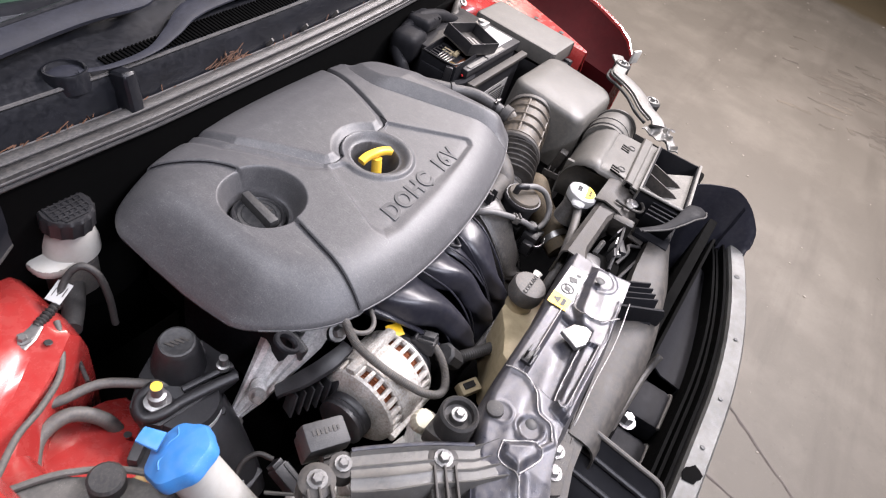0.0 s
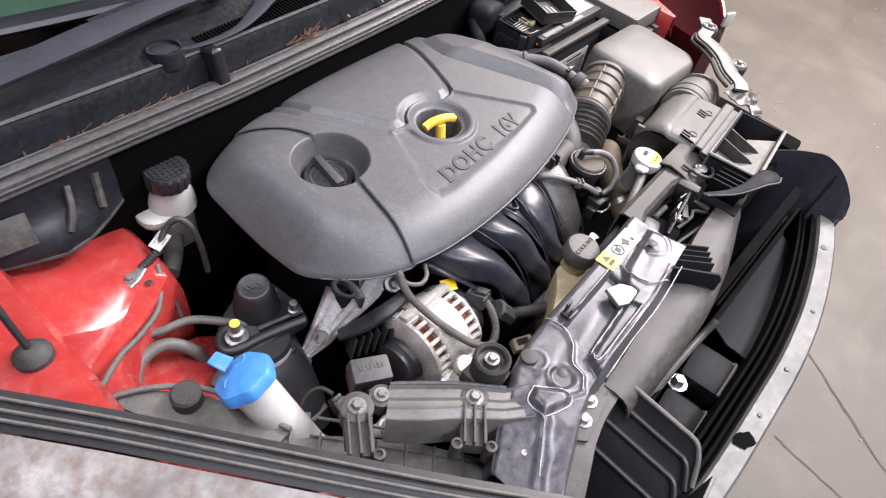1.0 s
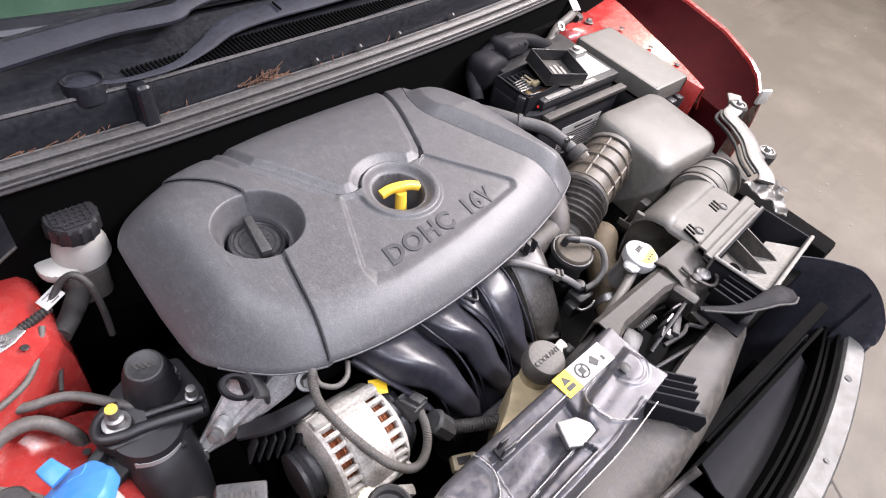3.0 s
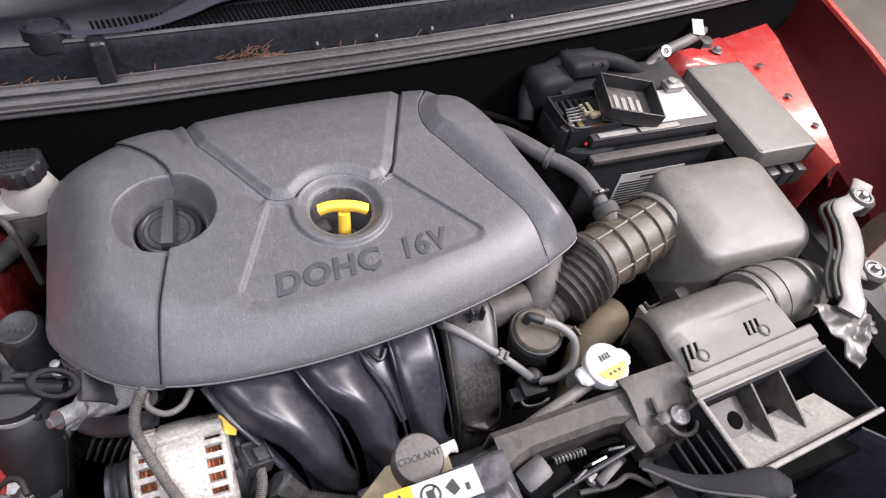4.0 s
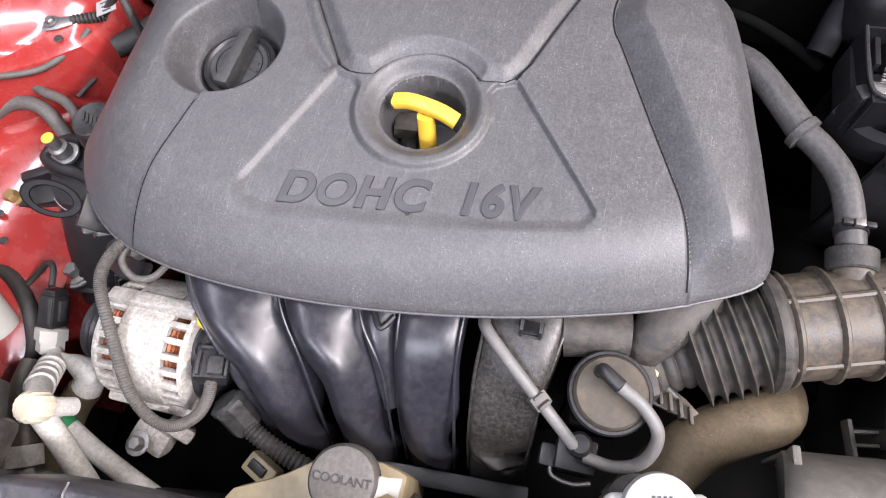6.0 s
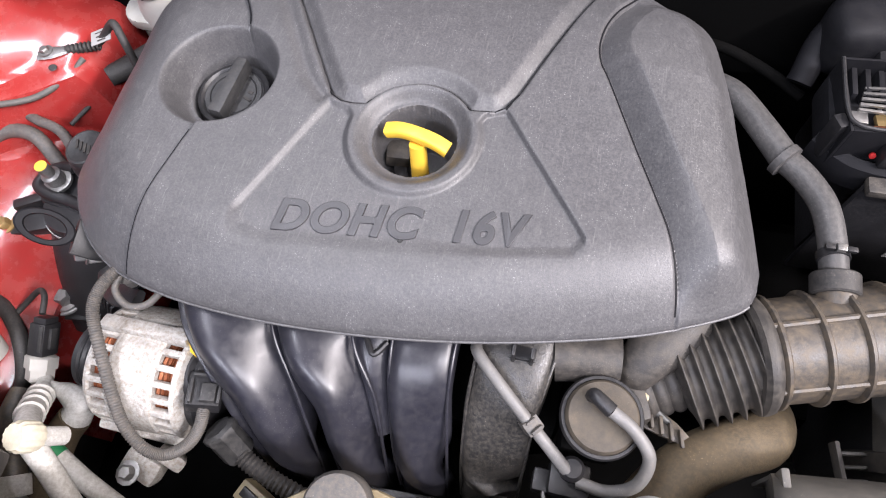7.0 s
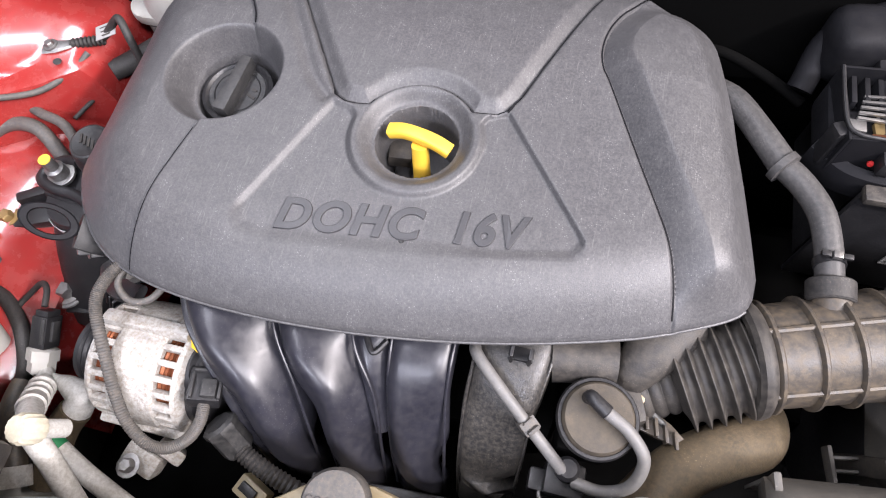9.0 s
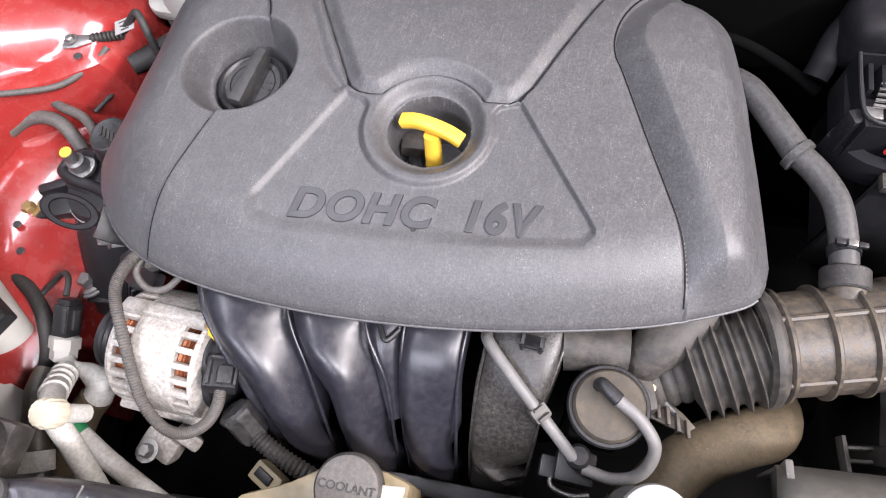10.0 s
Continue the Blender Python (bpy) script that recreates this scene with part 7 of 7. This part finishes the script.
        def put(bm, name, mat=DUSTY):
            bm.transform(m)
            part(name, bm, mat, t)
        put(lathes([(0.020, -0.03), (0.020, 0.002), (0.016, 0.004), (0, 0.004)], None, 24), "boss")
        put(bolt(B(), (0, 0, 0.004), 0.007, 0.007), "screw", STEEL)
        put(boxes((0.0, -0.034, -0.012), (0.034, 0.052, 0.024), 0.005), "arm")
        for dx in (-0.012, 0.0, 0.012):
            put(boxes((dx, -0.034, 0.003), (0.003, 0.050, 0.010), 0.001), "rib")
        for dx in (-0.020, 0.020):
            put(lathes([(0.007, -0.03), (0.007, 0.004), (0.004, 0.005), (0.004, 0.001), (0, 0.001)], pose(dx, -0.060, 0), 14), "peg")
        if a == -38:
            put(lathes([(0.015, -0.02), (0.015, 0.002), (0, 0.004)], pose(0.030, 0.012, 0), 20), "side_boss")
            put(bolt(B(), (0.030, 0.012, 0.004), 0.006, 0.006), "screw", STEEL)
    t = thing("relay_box", (-0.408, -0.147, 0.76), "dark grey plastic relay box with moulded marks", "relay box")
    m = pose(-0.408, -0.147, 0.795, 8, 6, -28)

    def hold(name, bm, mat):
        bm.transform(m)
        return part(name, bm, mat, t)
    lid = hold("lid", boxes((0, 0, 0), (0.054, 0.036, 0.026), 0.004, taper=0.94), CAPBLACK)
    for k in range(7):
        bm = boxes((-0.015 + 0.005 * k, 0.003, 0.0132), (0.003, 0.006 + 0.002 * (k % 2), 0.001), 0)
        bm.transform(m)
        part("mark", bm, DUSTY, lid)
    hold("base", boxes((0, 0, -0.022), (0.048, 0.032, 0.022), 0.003), BLACK)
    hold("arm", boxes((0.004, -0.030, -0.016), (0.020, 0.036, 0.012), 0.003), DUSTY)
    for dy in (-0.022, -0.034):
        hold("arm_rib", boxes((0.004, dy, -0.008), (0.020, 0.003, 0.008), 0.001), DUSTY)


build_lamp_brackets()


def build_lamp_tray():
    t = thing("headlamp_tray", (-0.47, -0.26, 0.70), "dusty black plastic tray with a moulded grid behind the headlamp", "plastic tray")
    shape = [(-0.540, -0.115), (-0.480, -0.165), (-0.415, -0.240), (-0.350, -0.345), (-0.335, -0.400), (-0.400, -0.395), (-0.505, -0.245), (-0.575, -0.135)]
    part("plate", prisms(shape, 0.738, 0.746), TRAYDUST, t)
    for k in range(9):
        c = Vector((-0.545, -0.150, 0.748)).lerp(Vector((-0.365, -0.375, 0.748)), k / 8)
        part("grid_rib", boxes(tuple(c), (0.085, 0.003, 0.005), 0.001, (0, 0, 42)), TRAYDUST, t)
    for k in range(3):
        part("grid_rib", tubes([(-0.525 + 0.022 * k, -0.135 + 0.012 * k - 0.02, 0.748), (-0.385 + 0.022 * k, -0.345 + 0.012 * k, 0.748)], 0.002, seg=5), TRAYDUST, t)
    part("upright", boxes((-0.372, -0.345, 0.772), (0.020, 0.012, 0.055), 0.002, (0, 0, 40)), BLACK, t)
    part("upright", boxes((-0.350, -0.318, 0.780), (0.030, 0.004, 0.045), 0.001, (0, 0, 40)), BLACK, t)
    t = thing("wing_bracket", (-0.59, -0.04, 0.74), "grey plastic wing bracket with a black round stop", "bracket")
    part("plate", prisms([(-0.655, 0.060), (-0.610, 0.040), (-0.560, -0.020), (-0.520, -0.125), (-0.545, -0.130), (-0.600, -0.060)], 0.748, 0.757, None, 0.002), TRAYDUST, t)
    part("edge", tubes([(-0.655, 0.060, 0.760), (-0.600, 0.030, 0.762), (-0.552, -0.025, 0.762), (-0.518, -0.125, 0.760)], 0.004, seg=8), TRAYDUST, t)
    part("stop", lathes([(0.019, 0), (0.019, 0.018), (0.016, 0.021), (0, 0.021)], pose(-0.583, -0.008, 0.757), 24), RUBBER, t)


build_lamp_tray()


def build_prop():
    t = thing("hood_prop_rod", (-0.685, 0.135, 0.79), "thin black hood prop rod in its socket", "prop rod")
    part("rod", tubes([(-0.685, 0.135, 0.815), (-0.70, 0.27, 1.05), (-0.74, 0.38, 1.28)], 0.0045, seg=10), BLACK, t)
    part("socket", lathes([(0.022, -0.02), (0.022, 0.004), (0.016, 0.012), (0.008, 0.016), (0, 0.016)], pose(-0.685, 0.135, 0.805), 20), RUBBER, t)


build_prop()


def build_ground_strap():
    t = thing("ground_strap", (-0.50, 0.225, 0.72), "ground cable with a crimped metal lug and a paper tag", "ground cable")
    part("lug", tubes([(-0.540, 0.216, 0.7365), (-0.524, 0.222, 0.7365), (-0.506, 0.230, 0.7355)], [0.011, 0.012, 0.008], seg=14, flat=0.2, up=(0, 0, 1)), STEEL, t)
    part("bolt", bolt(B(), (-0.530, 0.220, 0.7385), 0.006, 0.006), STEEL, t)
    cable = part("cable", tubes([(-0.508, 0.229, 0.735), (-0.485, 0.238, 0.733), (-0.466, 0.248, 0.738), (-0.445, 0.256, 0.758), (-0.428, 0.250, 0.770), (-0.416, 0.236, 0.755), (-0.412, 0.226, 0.715), (-0.412, 0.220, 0.66)], 0.0050, seg=12), RUBBER, t)
    for k in range(8):
        part("winding", lathes([(0.0052, -0.002), (0.0070, 0), (0.0052, 0.002)], Matrix.Translation((-0.504 + 0.005 * k, 0.2308 + 0.0018 * k, 0.7345)) @ Vector((0.9, 0.3, 0.0)).to_track_quat("Z", "Y").to_matrix().to_4x4(), 14), RUBBER, cable)
    part("tag", boxes((-0.462, 0.250, 0.745), (0.030, 0.020, 0.0015), 0.0006, (10, -15, 20)), LABEL, t, "white paper tag")
    for k in range(3):
        part("print_bar", boxes((-0.466 + 0.004 * k, 0.254 - 0.005 * k, 0.7462), (0.012, 0.0010, 0.0012), 0, (10, -15, 20)), GREYRUBBER, t)


build_ground_strap()

hose("wiring_loom", [(-0.485, 0.225, 0.728), (-0.497, 0.2, 0.722), (-0.526, 0.16, 0.722), (-0.569, 0.127, 0.738), (-0.608, 0.105, 0.752), (-0.653, 0.063, 0.775)], 0.0040, GREYRUBBER, "thin grey wiring loom hanging over the red inner wing", "wiring loom")
hose("heater_hose", [(-0.40, 0.070, 0.670), (-0.439, 0.085, 0.682), (-0.491, 0.132, 0.692), (-0.535, 0.146, 0.692), (-0.559, 0.153, 0.692), (-0.580, 0.152, 0.686)], 0.0065, GREYRUBBER, "dusty rubber hose beside the red inner wing")
hose("washer_hose", [(-0.500, 0.092, 0.610), (-0.512, 0.110, 0.655), (-0.541, 0.130, 0.680), (-0.580, 0.128, 0.682), (-0.606, 0.104, 0.676), (-0.622, 0.078, 0.668), (-0.632, 0.040, 0.640)], 0.0095, GREYRUBBER, "thick dusty rubber hose bent down at the inner wing", seg=14)
hose("brake_pipe", [(-0.474, 0.253, 0.68), (-0.478, 0.22, 0.68), (-0.499, 0.154, 0.68)], 0.003, RUBBER, "thin dark brake pipe", "pipe")


def build_ac_lines():
    t = thing("air_conditioning_lines", (-0.32, -0.19, 0.60), "pale aluminium air conditioning pipes with capped service ports", "pipes")
    a, b = Vector((-0.417, -0.098, 0.660)), Vector((-0.416, -0.156, 0.630))
    m = Matrix.Translation(b) @ (a - b).to_track_quat("Z", "X").to_matrix().to_4x4()
    part("pressure_switch", lathes([(0.010, -0.004), (0.0150, 0.0), (0.0150, 0.013), (0.0175, 0.0135), (0.0175, 0.027), (0.014, 0.029), (0, 0.029)], m, 6), WHITE, t, "white plastic pressure switch")
    bm = box(B(), (0, 0, 0.048), (0.025, 0.020, 0.038), 0.002)
    box(bm, (0, 0, 0.070), (0.020, 0.016, 0.007), 0.001)
    bm.transform(m)
    plug = part("switch_plug", bm, BLACK, t, "black wire plug")
    for dx, dy, sx, sz in ((0.0, 0.011, 0.011, 0.024), (0.0125, 0.006, 0.003, 0.030), (-0.0125, 0.006, 0.003, 0.030)):
        bm = box(B(), (dx, dy, 0.050), (sx, 0.005, sz), 0.001)
        bm.transform(m)
        part("latch", bm, CAPBLACK, plug)
    part("pipe", tubes([(-0.407, -0.155, 0.632), (-0.394, -0.171, 0.645), (-0.38, -0.186, 0.665), (-0.349, -0.203, 0.705), (-0.314, -0.217, 0.735)], [0.008, 0.011, 0.0125, 0.0125, 0.011], seg=16), PALEALU, t)
    R = smooth_path([(-0.407, -0.155, 0.632), (-0.394, -0.171, 0.645), (-0.38, -0.186, 0.665), (-0.349, -0.203, 0.705), (-0.314, -0.217, 0.735)], 6)
    for k in (7, 10, 13, 16):
        mm = Matrix.Translation(R[k]) @ (R[k + 1] - R[k - 1]).to_track_quat("Z", "Y").to_matrix().to_4x4()
        part("pipe_ring", lathes([(0.011, -0.003), (0.0150, -0.0015), (0.0150, 0.0015), (0.011, 0.003)], mm, 18), PALEALU, t)
    part("pipe", tubes([(-0.4, -0.162, 0.635), (-0.388, -0.162, 0.633), (-0.373, -0.164, 0.632), (-0.355, -0.173, 0.63), (-0.359, -0.189, 0.62)], [0.0075, 0.0075, 0.012, 0.0165, 0.0165], seg=16), PALEALU, t)
    part("hose_end", tubes([(-0.359, -0.187, 0.622), (-0.371, -0.205, 0.612), (-0.378, -0.234, 0.6), (-0.384, -0.271, 0.58)], 0.0185, seg=18), BROWNRUBBER, t)
    part("pipe", tubes([(-0.314, -0.215, 0.748), (-0.302, -0.226, 0.742), (-0.291, -0.239, 0.728), (-0.278, -0.259, 0.705), (-0.267, -0.279, 0.68)], 0.0110, seg=16), PALEALU, t)
    second = part("pipe", tubes([(-0.361, -0.217, 0.665), (-0.351, -0.222, 0.66), (-0.341, -0.227, 0.655), (-0.305, -0.244, 0.648), (-0.265, -0.26, 0.64), (-0.228, -0.274, 0.63)], 0.0105, seg=16), PALEALU, t)
    part("tape", tubes([(-0.345, -0.225, 0.658), (-0.335, -0.23, 0.654)], 0.0112, seg=16), GREENTAPE, second, "green tape band")
    part("hose", tubes([(-0.429, -0.171, 0.63), (-0.425, -0.197, 0.63), (-0.42, -0.226, 0.62), (-0.41, -0.254, 0.615), (-0.398, -0.282, 0.61)], [0.013, 0.016, 0.0165, 0.0165, 0.0165], seg=18), BROWNGREY, t)
    part("ferrule", tubes([(-0.405, -0.26, 0.616), (-0.398, -0.281, 0.611)], [0.0195, 0.020], seg=20), PALEALU, t)
    m = pose(-0.2945, -0.2150, 0.757, 12, -10, 0)
    port = part("port", lathes([(0.009, -0.03), (0.009, 0.0), (0.012, 0.004)], m, 16), PALEALU, t)
    part("port_cap", lathes([(0.0125, 0.000), (0.0140, 0.004), (0.0140, 0.020), (0.0115, 0.024), (0, 0.024)], m, 48, lambda q, z: 1 + 0.04 * math.cos(14 * q)), IVORY, port, "ivory ribbed valve cap")
    hose("wiring_loom", [(-0.563, -0.065, 0.64), (-0.506, -0.081, 0.64), (-0.472, -0.105, 0.635), (-0.454, -0.134, 0.625), (-0.449, -0.164, 0.61), (-0.463, -0.202, 0.58)], 0.009, RUBBER, "black wiring loom with a clip beside the pipes", "wiring loom")
    hose("wiring_loom", [(-0.417, -0.09, 0.672), (-0.425, -0.07, 0.672), (-0.445, -0.062, 0.66), (-0.47, -0.075, 0.64), (-0.49, -0.105, 0.63)], 0.0035, RUBBER, "thin black wire to the pressure switch", "wire")


build_ac_lines()


def conduit(name, pts, r, label):
    P = smooth_path(pts, 22)
    n = len(P)
    rad = [r * (1 + 0.07 * math.cos(i * math.pi)) for i in range(n)]
    return solo(name, tube(B(), P, rad, seg=12, n=1), GREYRUBBER, label, "wiring conduit")


conduit("wiring_conduit", [(-0.252, -0.035, 0.785), (-0.265, -0.058, 0.794), (-0.274, -0.075, 0.792), (-0.278, -0.093, 0.786), (-0.274, -0.111, 0.776), (-0.263, -0.138, 0.758), (-0.250, -0.165, 0.742), (-0.235, -0.188, 0.727), (-0.214, -0.203, 0.714), (-0.194, -0.203, 0.708), (-0.175, -0.190, 0.712), (-0.165, -0.172, 0.722), (-0.163, -0.154, 0.733)], 0.0058, "grey corrugated wiring conduit over the alternator")
hose("alternator_wire", [(-0.262, -0.056, 0.790), (-0.264, -0.074, 0.786), (-0.248, -0.086, 0.782), (-0.230, -0.082, 0.782), (-0.218, -0.066, 0.785)], 0.0035, GREYRUBBER, "thin grey wire looping below the cover edge", "wire")


def build_sensor_plug():
    t = thing("sensor_plug", (-0.15, -0.18, 0.66), "dusty grey round sensor plug with a corrugated sleeve", "sensor plug")
    m = Matrix.Translation((-0.140, -0.178, 0.703)) @ Vector((-0.45, 0.35, 0.55)).to_track_quat("Z", "Y").to_matrix().to_4x4()
    part("head", lathes([(0.014, -0.020), (0.0165, -0.016), (0.0165, 0.008), (0.018, 0.010), (0.018, 0.016), (0.014, 0.019), (0, 0.019)], m, 8), CAPBLACK, t)
    P = smooth_path([(-0.132, -0.184, 0.698), (-0.117, -0.192, 0.696), (-0.095, -0.201, 0.690), (-0.072, -0.208, 0.682), (-0.046, -0.215, 0.670)], 10)
    part("sleeve", tube(B(), P, [0.009 * (1 + 0.10 * math.cos(i * math.pi)) for i in range(len(P))], seg=12, n=1), RUBBER, t)
    t = thing("wire_connector", (-0.10, -0.215, 0.60), "brown plastic wire connector below the manifold", "connector")
    part("shell", boxes((-0.120, -0.222, 0.640), (0.036, 0.022, 0.020), 0.003, (10, 0, -25)), CREAM, t)
    part("latch", boxes((-0.122, -0.222, 0.652), (0.020, 0.010, 0.004), 0.001, (10, 0, -25)), BLACK, t)


build_sensor_plug()


def build_near_cowl_end():
    t = thing("brake_servo", (-0.44, 0.285, 0.62), "dark brake master cylinder under the reservoir", "brake cylinder")
    part("cylinder", tubes([(-0.47, 0.225, 0.695), (-0.44, 0.265, 0.690), (-0.40, 0.33, 0.68)], [0.013, 0.015, 0.018], seg=18), RUBBER, t)
    part("booster", lathes([(0, 0.04), (0.06, 0.035), (0.10, 0.01), (0.105, -0.02), (0.09, -0.05)], pose(-0.36, 0.37, 0.66, 70, 0, -20), 36), DARK, t)
    t = thing("cowl_end_piece", (-0.55, 0.36, 0.76), "cracked black plastic cowl end piece over the inner wing", "trim piece")
    rows = []
    for x, y in ((-0.76, 0.335), (-0.70, 0.318), (-0.653, 0.303), (-0.615, 0.290), (-0.576, 0.279), (-0.539, 0.286), (-0.505, 0.303), (-0.470, 0.325)):
        rows.append([(x, y, 0.780 + 0.04 * max(0, -x - 0.6)), (x, y + 0.003, 0.800), (x, y + (0.322 - y) * 0.6, 0.815), (x, 0.324, 0.845), (x, 0.329, 0.868)])
    part("panel", sheet(rows, 0.003), COWL, t, angle=50)
    part("lower_edge", tubes([r[0] for r in rows], 0.004, seg=8), RUBBER, t)
    part("raised_field", boxes((-0.635, 0.306, 0.828), (0.075, 0.004, 0.045), 0.002, (-32, 0, -8)), DUSTY, t)
    part("fold", tubes([(-0.560, 0.286, 0.806), (-0.545, 0.300, 0.828), (-0.535, 0.322, 0.850)], 0.005, seg=8), DUSTY, t)
    part("fold", tubes([(-0.505, 0.303, 0.806), (-0.500, 0.315, 0.828), (-0.495, 0.325, 0.850)], 0.006, seg=8), DUSTY, t)


build_near_cowl_end()


# ---------------------------------------------------------------- far side and floor details
def build_far_details():
    hose("far_loom", [(0.60, 0.34, 0.80), (0.66, 0.37, 0.815), (0.72, 0.385, 0.825), (0.78, 0.42, 0.815), (0.82, 0.47, 0.80)], 0.010, GREYRUBBER, "pale wiring loom over the far strut tower", "wiring loom")
    solo("ground_eyelet", lathes([(0.0055, 0), (0.011, 0), (0.011, 0.003), (0.0055, 0.003), (0.0055, 0)], pose(0.645, 0.352, 0.832, 40, 0, 0), 24), CASTING, "shiny ring terminal on a cable", "ring terminal")
    solo("paper_tag", boxes((0.742, 0.398, 0.842), (0.022, 0.032, 0.002), 0.0005, (25, 0, -15)), LABEL, "white paper tag tied to the loom", "paper tag")
    hose("rear_loom", [(0.22, 0.345, 0.76), (0.28, 0.335, 0.762), (0.33, 0.315, 0.755), (0.37, 0.300, 0.74)], 0.006, DARK, "black rubber hose behind the cover", "hose")
    solo("heater_stub", tubes([(0.285, 0.15, 0.73), (0.305, 0.135, 0.735), (0.312, 0.110, 0.72)], 0.016, seg=16), BROWNRUBBER, "brown dusty hose stub below the cover edge", "hose stub")
    t = thing("throttle_body", (0.225, -0.06, 0.70), "cast aluminium throttle body beside the corrugated hose", "throttle body")
    part("housing", boxes((0.225, -0.066, 0.735), (0.022, 0.05, 0.05), 0.008, (0, 0, 20)), DUSTY, t)
    part("shelf", prisms([(0.226, -0.060), (0.240, -0.062), (0.268, -0.078), (0.280, -0.088), (0.272, -0.096), (0.240, -0.088), (0.226, -0.078)], 0.728, 0.733, None, 0.001), BROWNGREY, t)
    for k in range(5):
        part("rib", boxes((0.236 + 0.009 * k, -0.076 - 0.004 * k, 0.734), (0.003, 0.016, 0.012), 0.0008, (0, 0, 10)), BROWNGREY, t)
    part("link_rod", tubes([(0.224, -0.052, 0.740), (0.232, -0.062, 0.743), (0.248, -0.072, 0.738), (0.262, -0.080, 0.732)], [0.004, 0.005, 0.0035, 0.003], seg=10), BEAM, t)
    part("wax_seal", boxes((0.233, -0.064, 0.752), (0.011, 0.011, 0.008), 0.003), CREAM, t)
    t = thing("hose_clip_rack", (0.45, -0.06, 0.66), "black plastic clip rack below the air filter box", "clip rack")
    part("post", boxes((0.452, -0.068, 0.700), (0.022, 0.018, 0.09), 0.003, (10, 0, 10)), DUSTY, t)
    for k in range(3):
        part("rung", boxes((0.430, -0.090 + 0.012 * k, 0.700), (0.022, 0.003, 0.010), 0.001, (0, 0, 10)), GREYRUBBER, t)
    part("frame", boxes((0.418, -0.078, 0.700), (0.004, 0.040, 0.014), 0.001, (0, 0, 10)), GREYRUBBER, t)


build_far_details()


def build_floor_marks():
    rng = random.Random(8)
    def crack(pts, w):
        P = [Vector((*p, 0.0015)) for p in pts]
        out = []
        for a, b in zip(P, P[1:]):
            for k in range(6):
                out.append(a.lerp(b, k / 6) + Vector((rng.gauss(0, 0.0018), rng.gauss(0, 0.0018), 0)))
        out.append(P[-1])
        return tube(B(), out, [w * rng.uniform(0.6, 1.3) for _ in out], seg=4, n=1, flat=0.08, up=(0, 0, 1))
    for pts, w in (([(1.05, -0.60), (0.95, -0.74), (0.836, -0.895), (0.693, -1.095), (0.5, -1.36)], 0.0045), ([(0.61, -0.75), (0.604, -0.786), (0.577, -0.945), (0.55, -1.1)], 0.003)):
        solo("floor_crack", crack(pts, w), CRACK, "dark dirt-filled crack in the concrete", "crack", kind="structure")
    bm = B()
    for k in range(170):
        x, y = rng.uniform(0.6, 6.0), rng.uniform(-2.2, 1.2)
        s = rng.uniform(0.003, 0.012) * (0.6 + 0.15 * x)
        box(bm, (x, y, s * 0.15), (s, s * rng.uniform(0.4, 1), s * 0.3), 0, (0, 0, rng.uniform(0, 180)))
    solo("floor_chips", bm, material("pale_chips", (0.17, 0.152, 0.128), 0.8, vary=0.4, scale=8), "small pale chips and grit scattered on the concrete", "grit", kind="stuff")
    bm = B()
    for k in range(60):
        x, y, l = rng.uniform(3.3, 4.6), rng.uniform(-1.5, -0.35), rng.uniform(0.02, 0.07)
        n = rng.randint(3, 5)
        tube(bm, [(x + 0.35 * l * i + rng.gauss(0, 0.008), y - l * i, 0.0012) for i in range(n)], [rng.uniform(0.006, 0.022) for _ in range(n)], seg=5, n=2, flat=0.03, up=(0, 0, 1))
    for k in range(5):
        x, y = 3.9 + 0.09 * k + rng.gauss(0, 0.03), -0.55 - 0.05 * k
        tube(bm, [(x + 0.30 * u + rng.gauss(0, 0.006), y - 0.9 * u, 0.0012) for u in np.linspace(0, 1, 8)], [0.004 + 0.010 * math.sin(i * 0.45) for i in range(8)], seg=4, n=2, flat=0.03, up=(0, 0, 1))
    solo("tyre_scuffs", bm, material("scuffed_concrete", (0.062, 0.052, 0.040), 0.8, vary=0.5, scale=12), "dark tyre scuffs and drag marks on the concrete", "floor marks", kind="stuff")
    t = thing("parked_car_wheel", (5.5, -1.25, 0.0), "dark wheel of a car parked further back in the hall", "wheel")
    m = pose(5.5, -1.25, 0.31, 90, 0, 25)
    part("tyre", lathes([(0.20, -0.09), (0.29, -0.10), (0.31, -0.07), (0.31, 0.07), (0.29, 0.10), (0.20, 0.09)], m, 40), RUBBER, t)
    part("rim", lathes([(0.20, 0.09), (0.19, 0.05), (0.08, 0.04), (0.05, 0.07), (0, 0.07)], m, 32), DARK, t)


build_floor_marks()
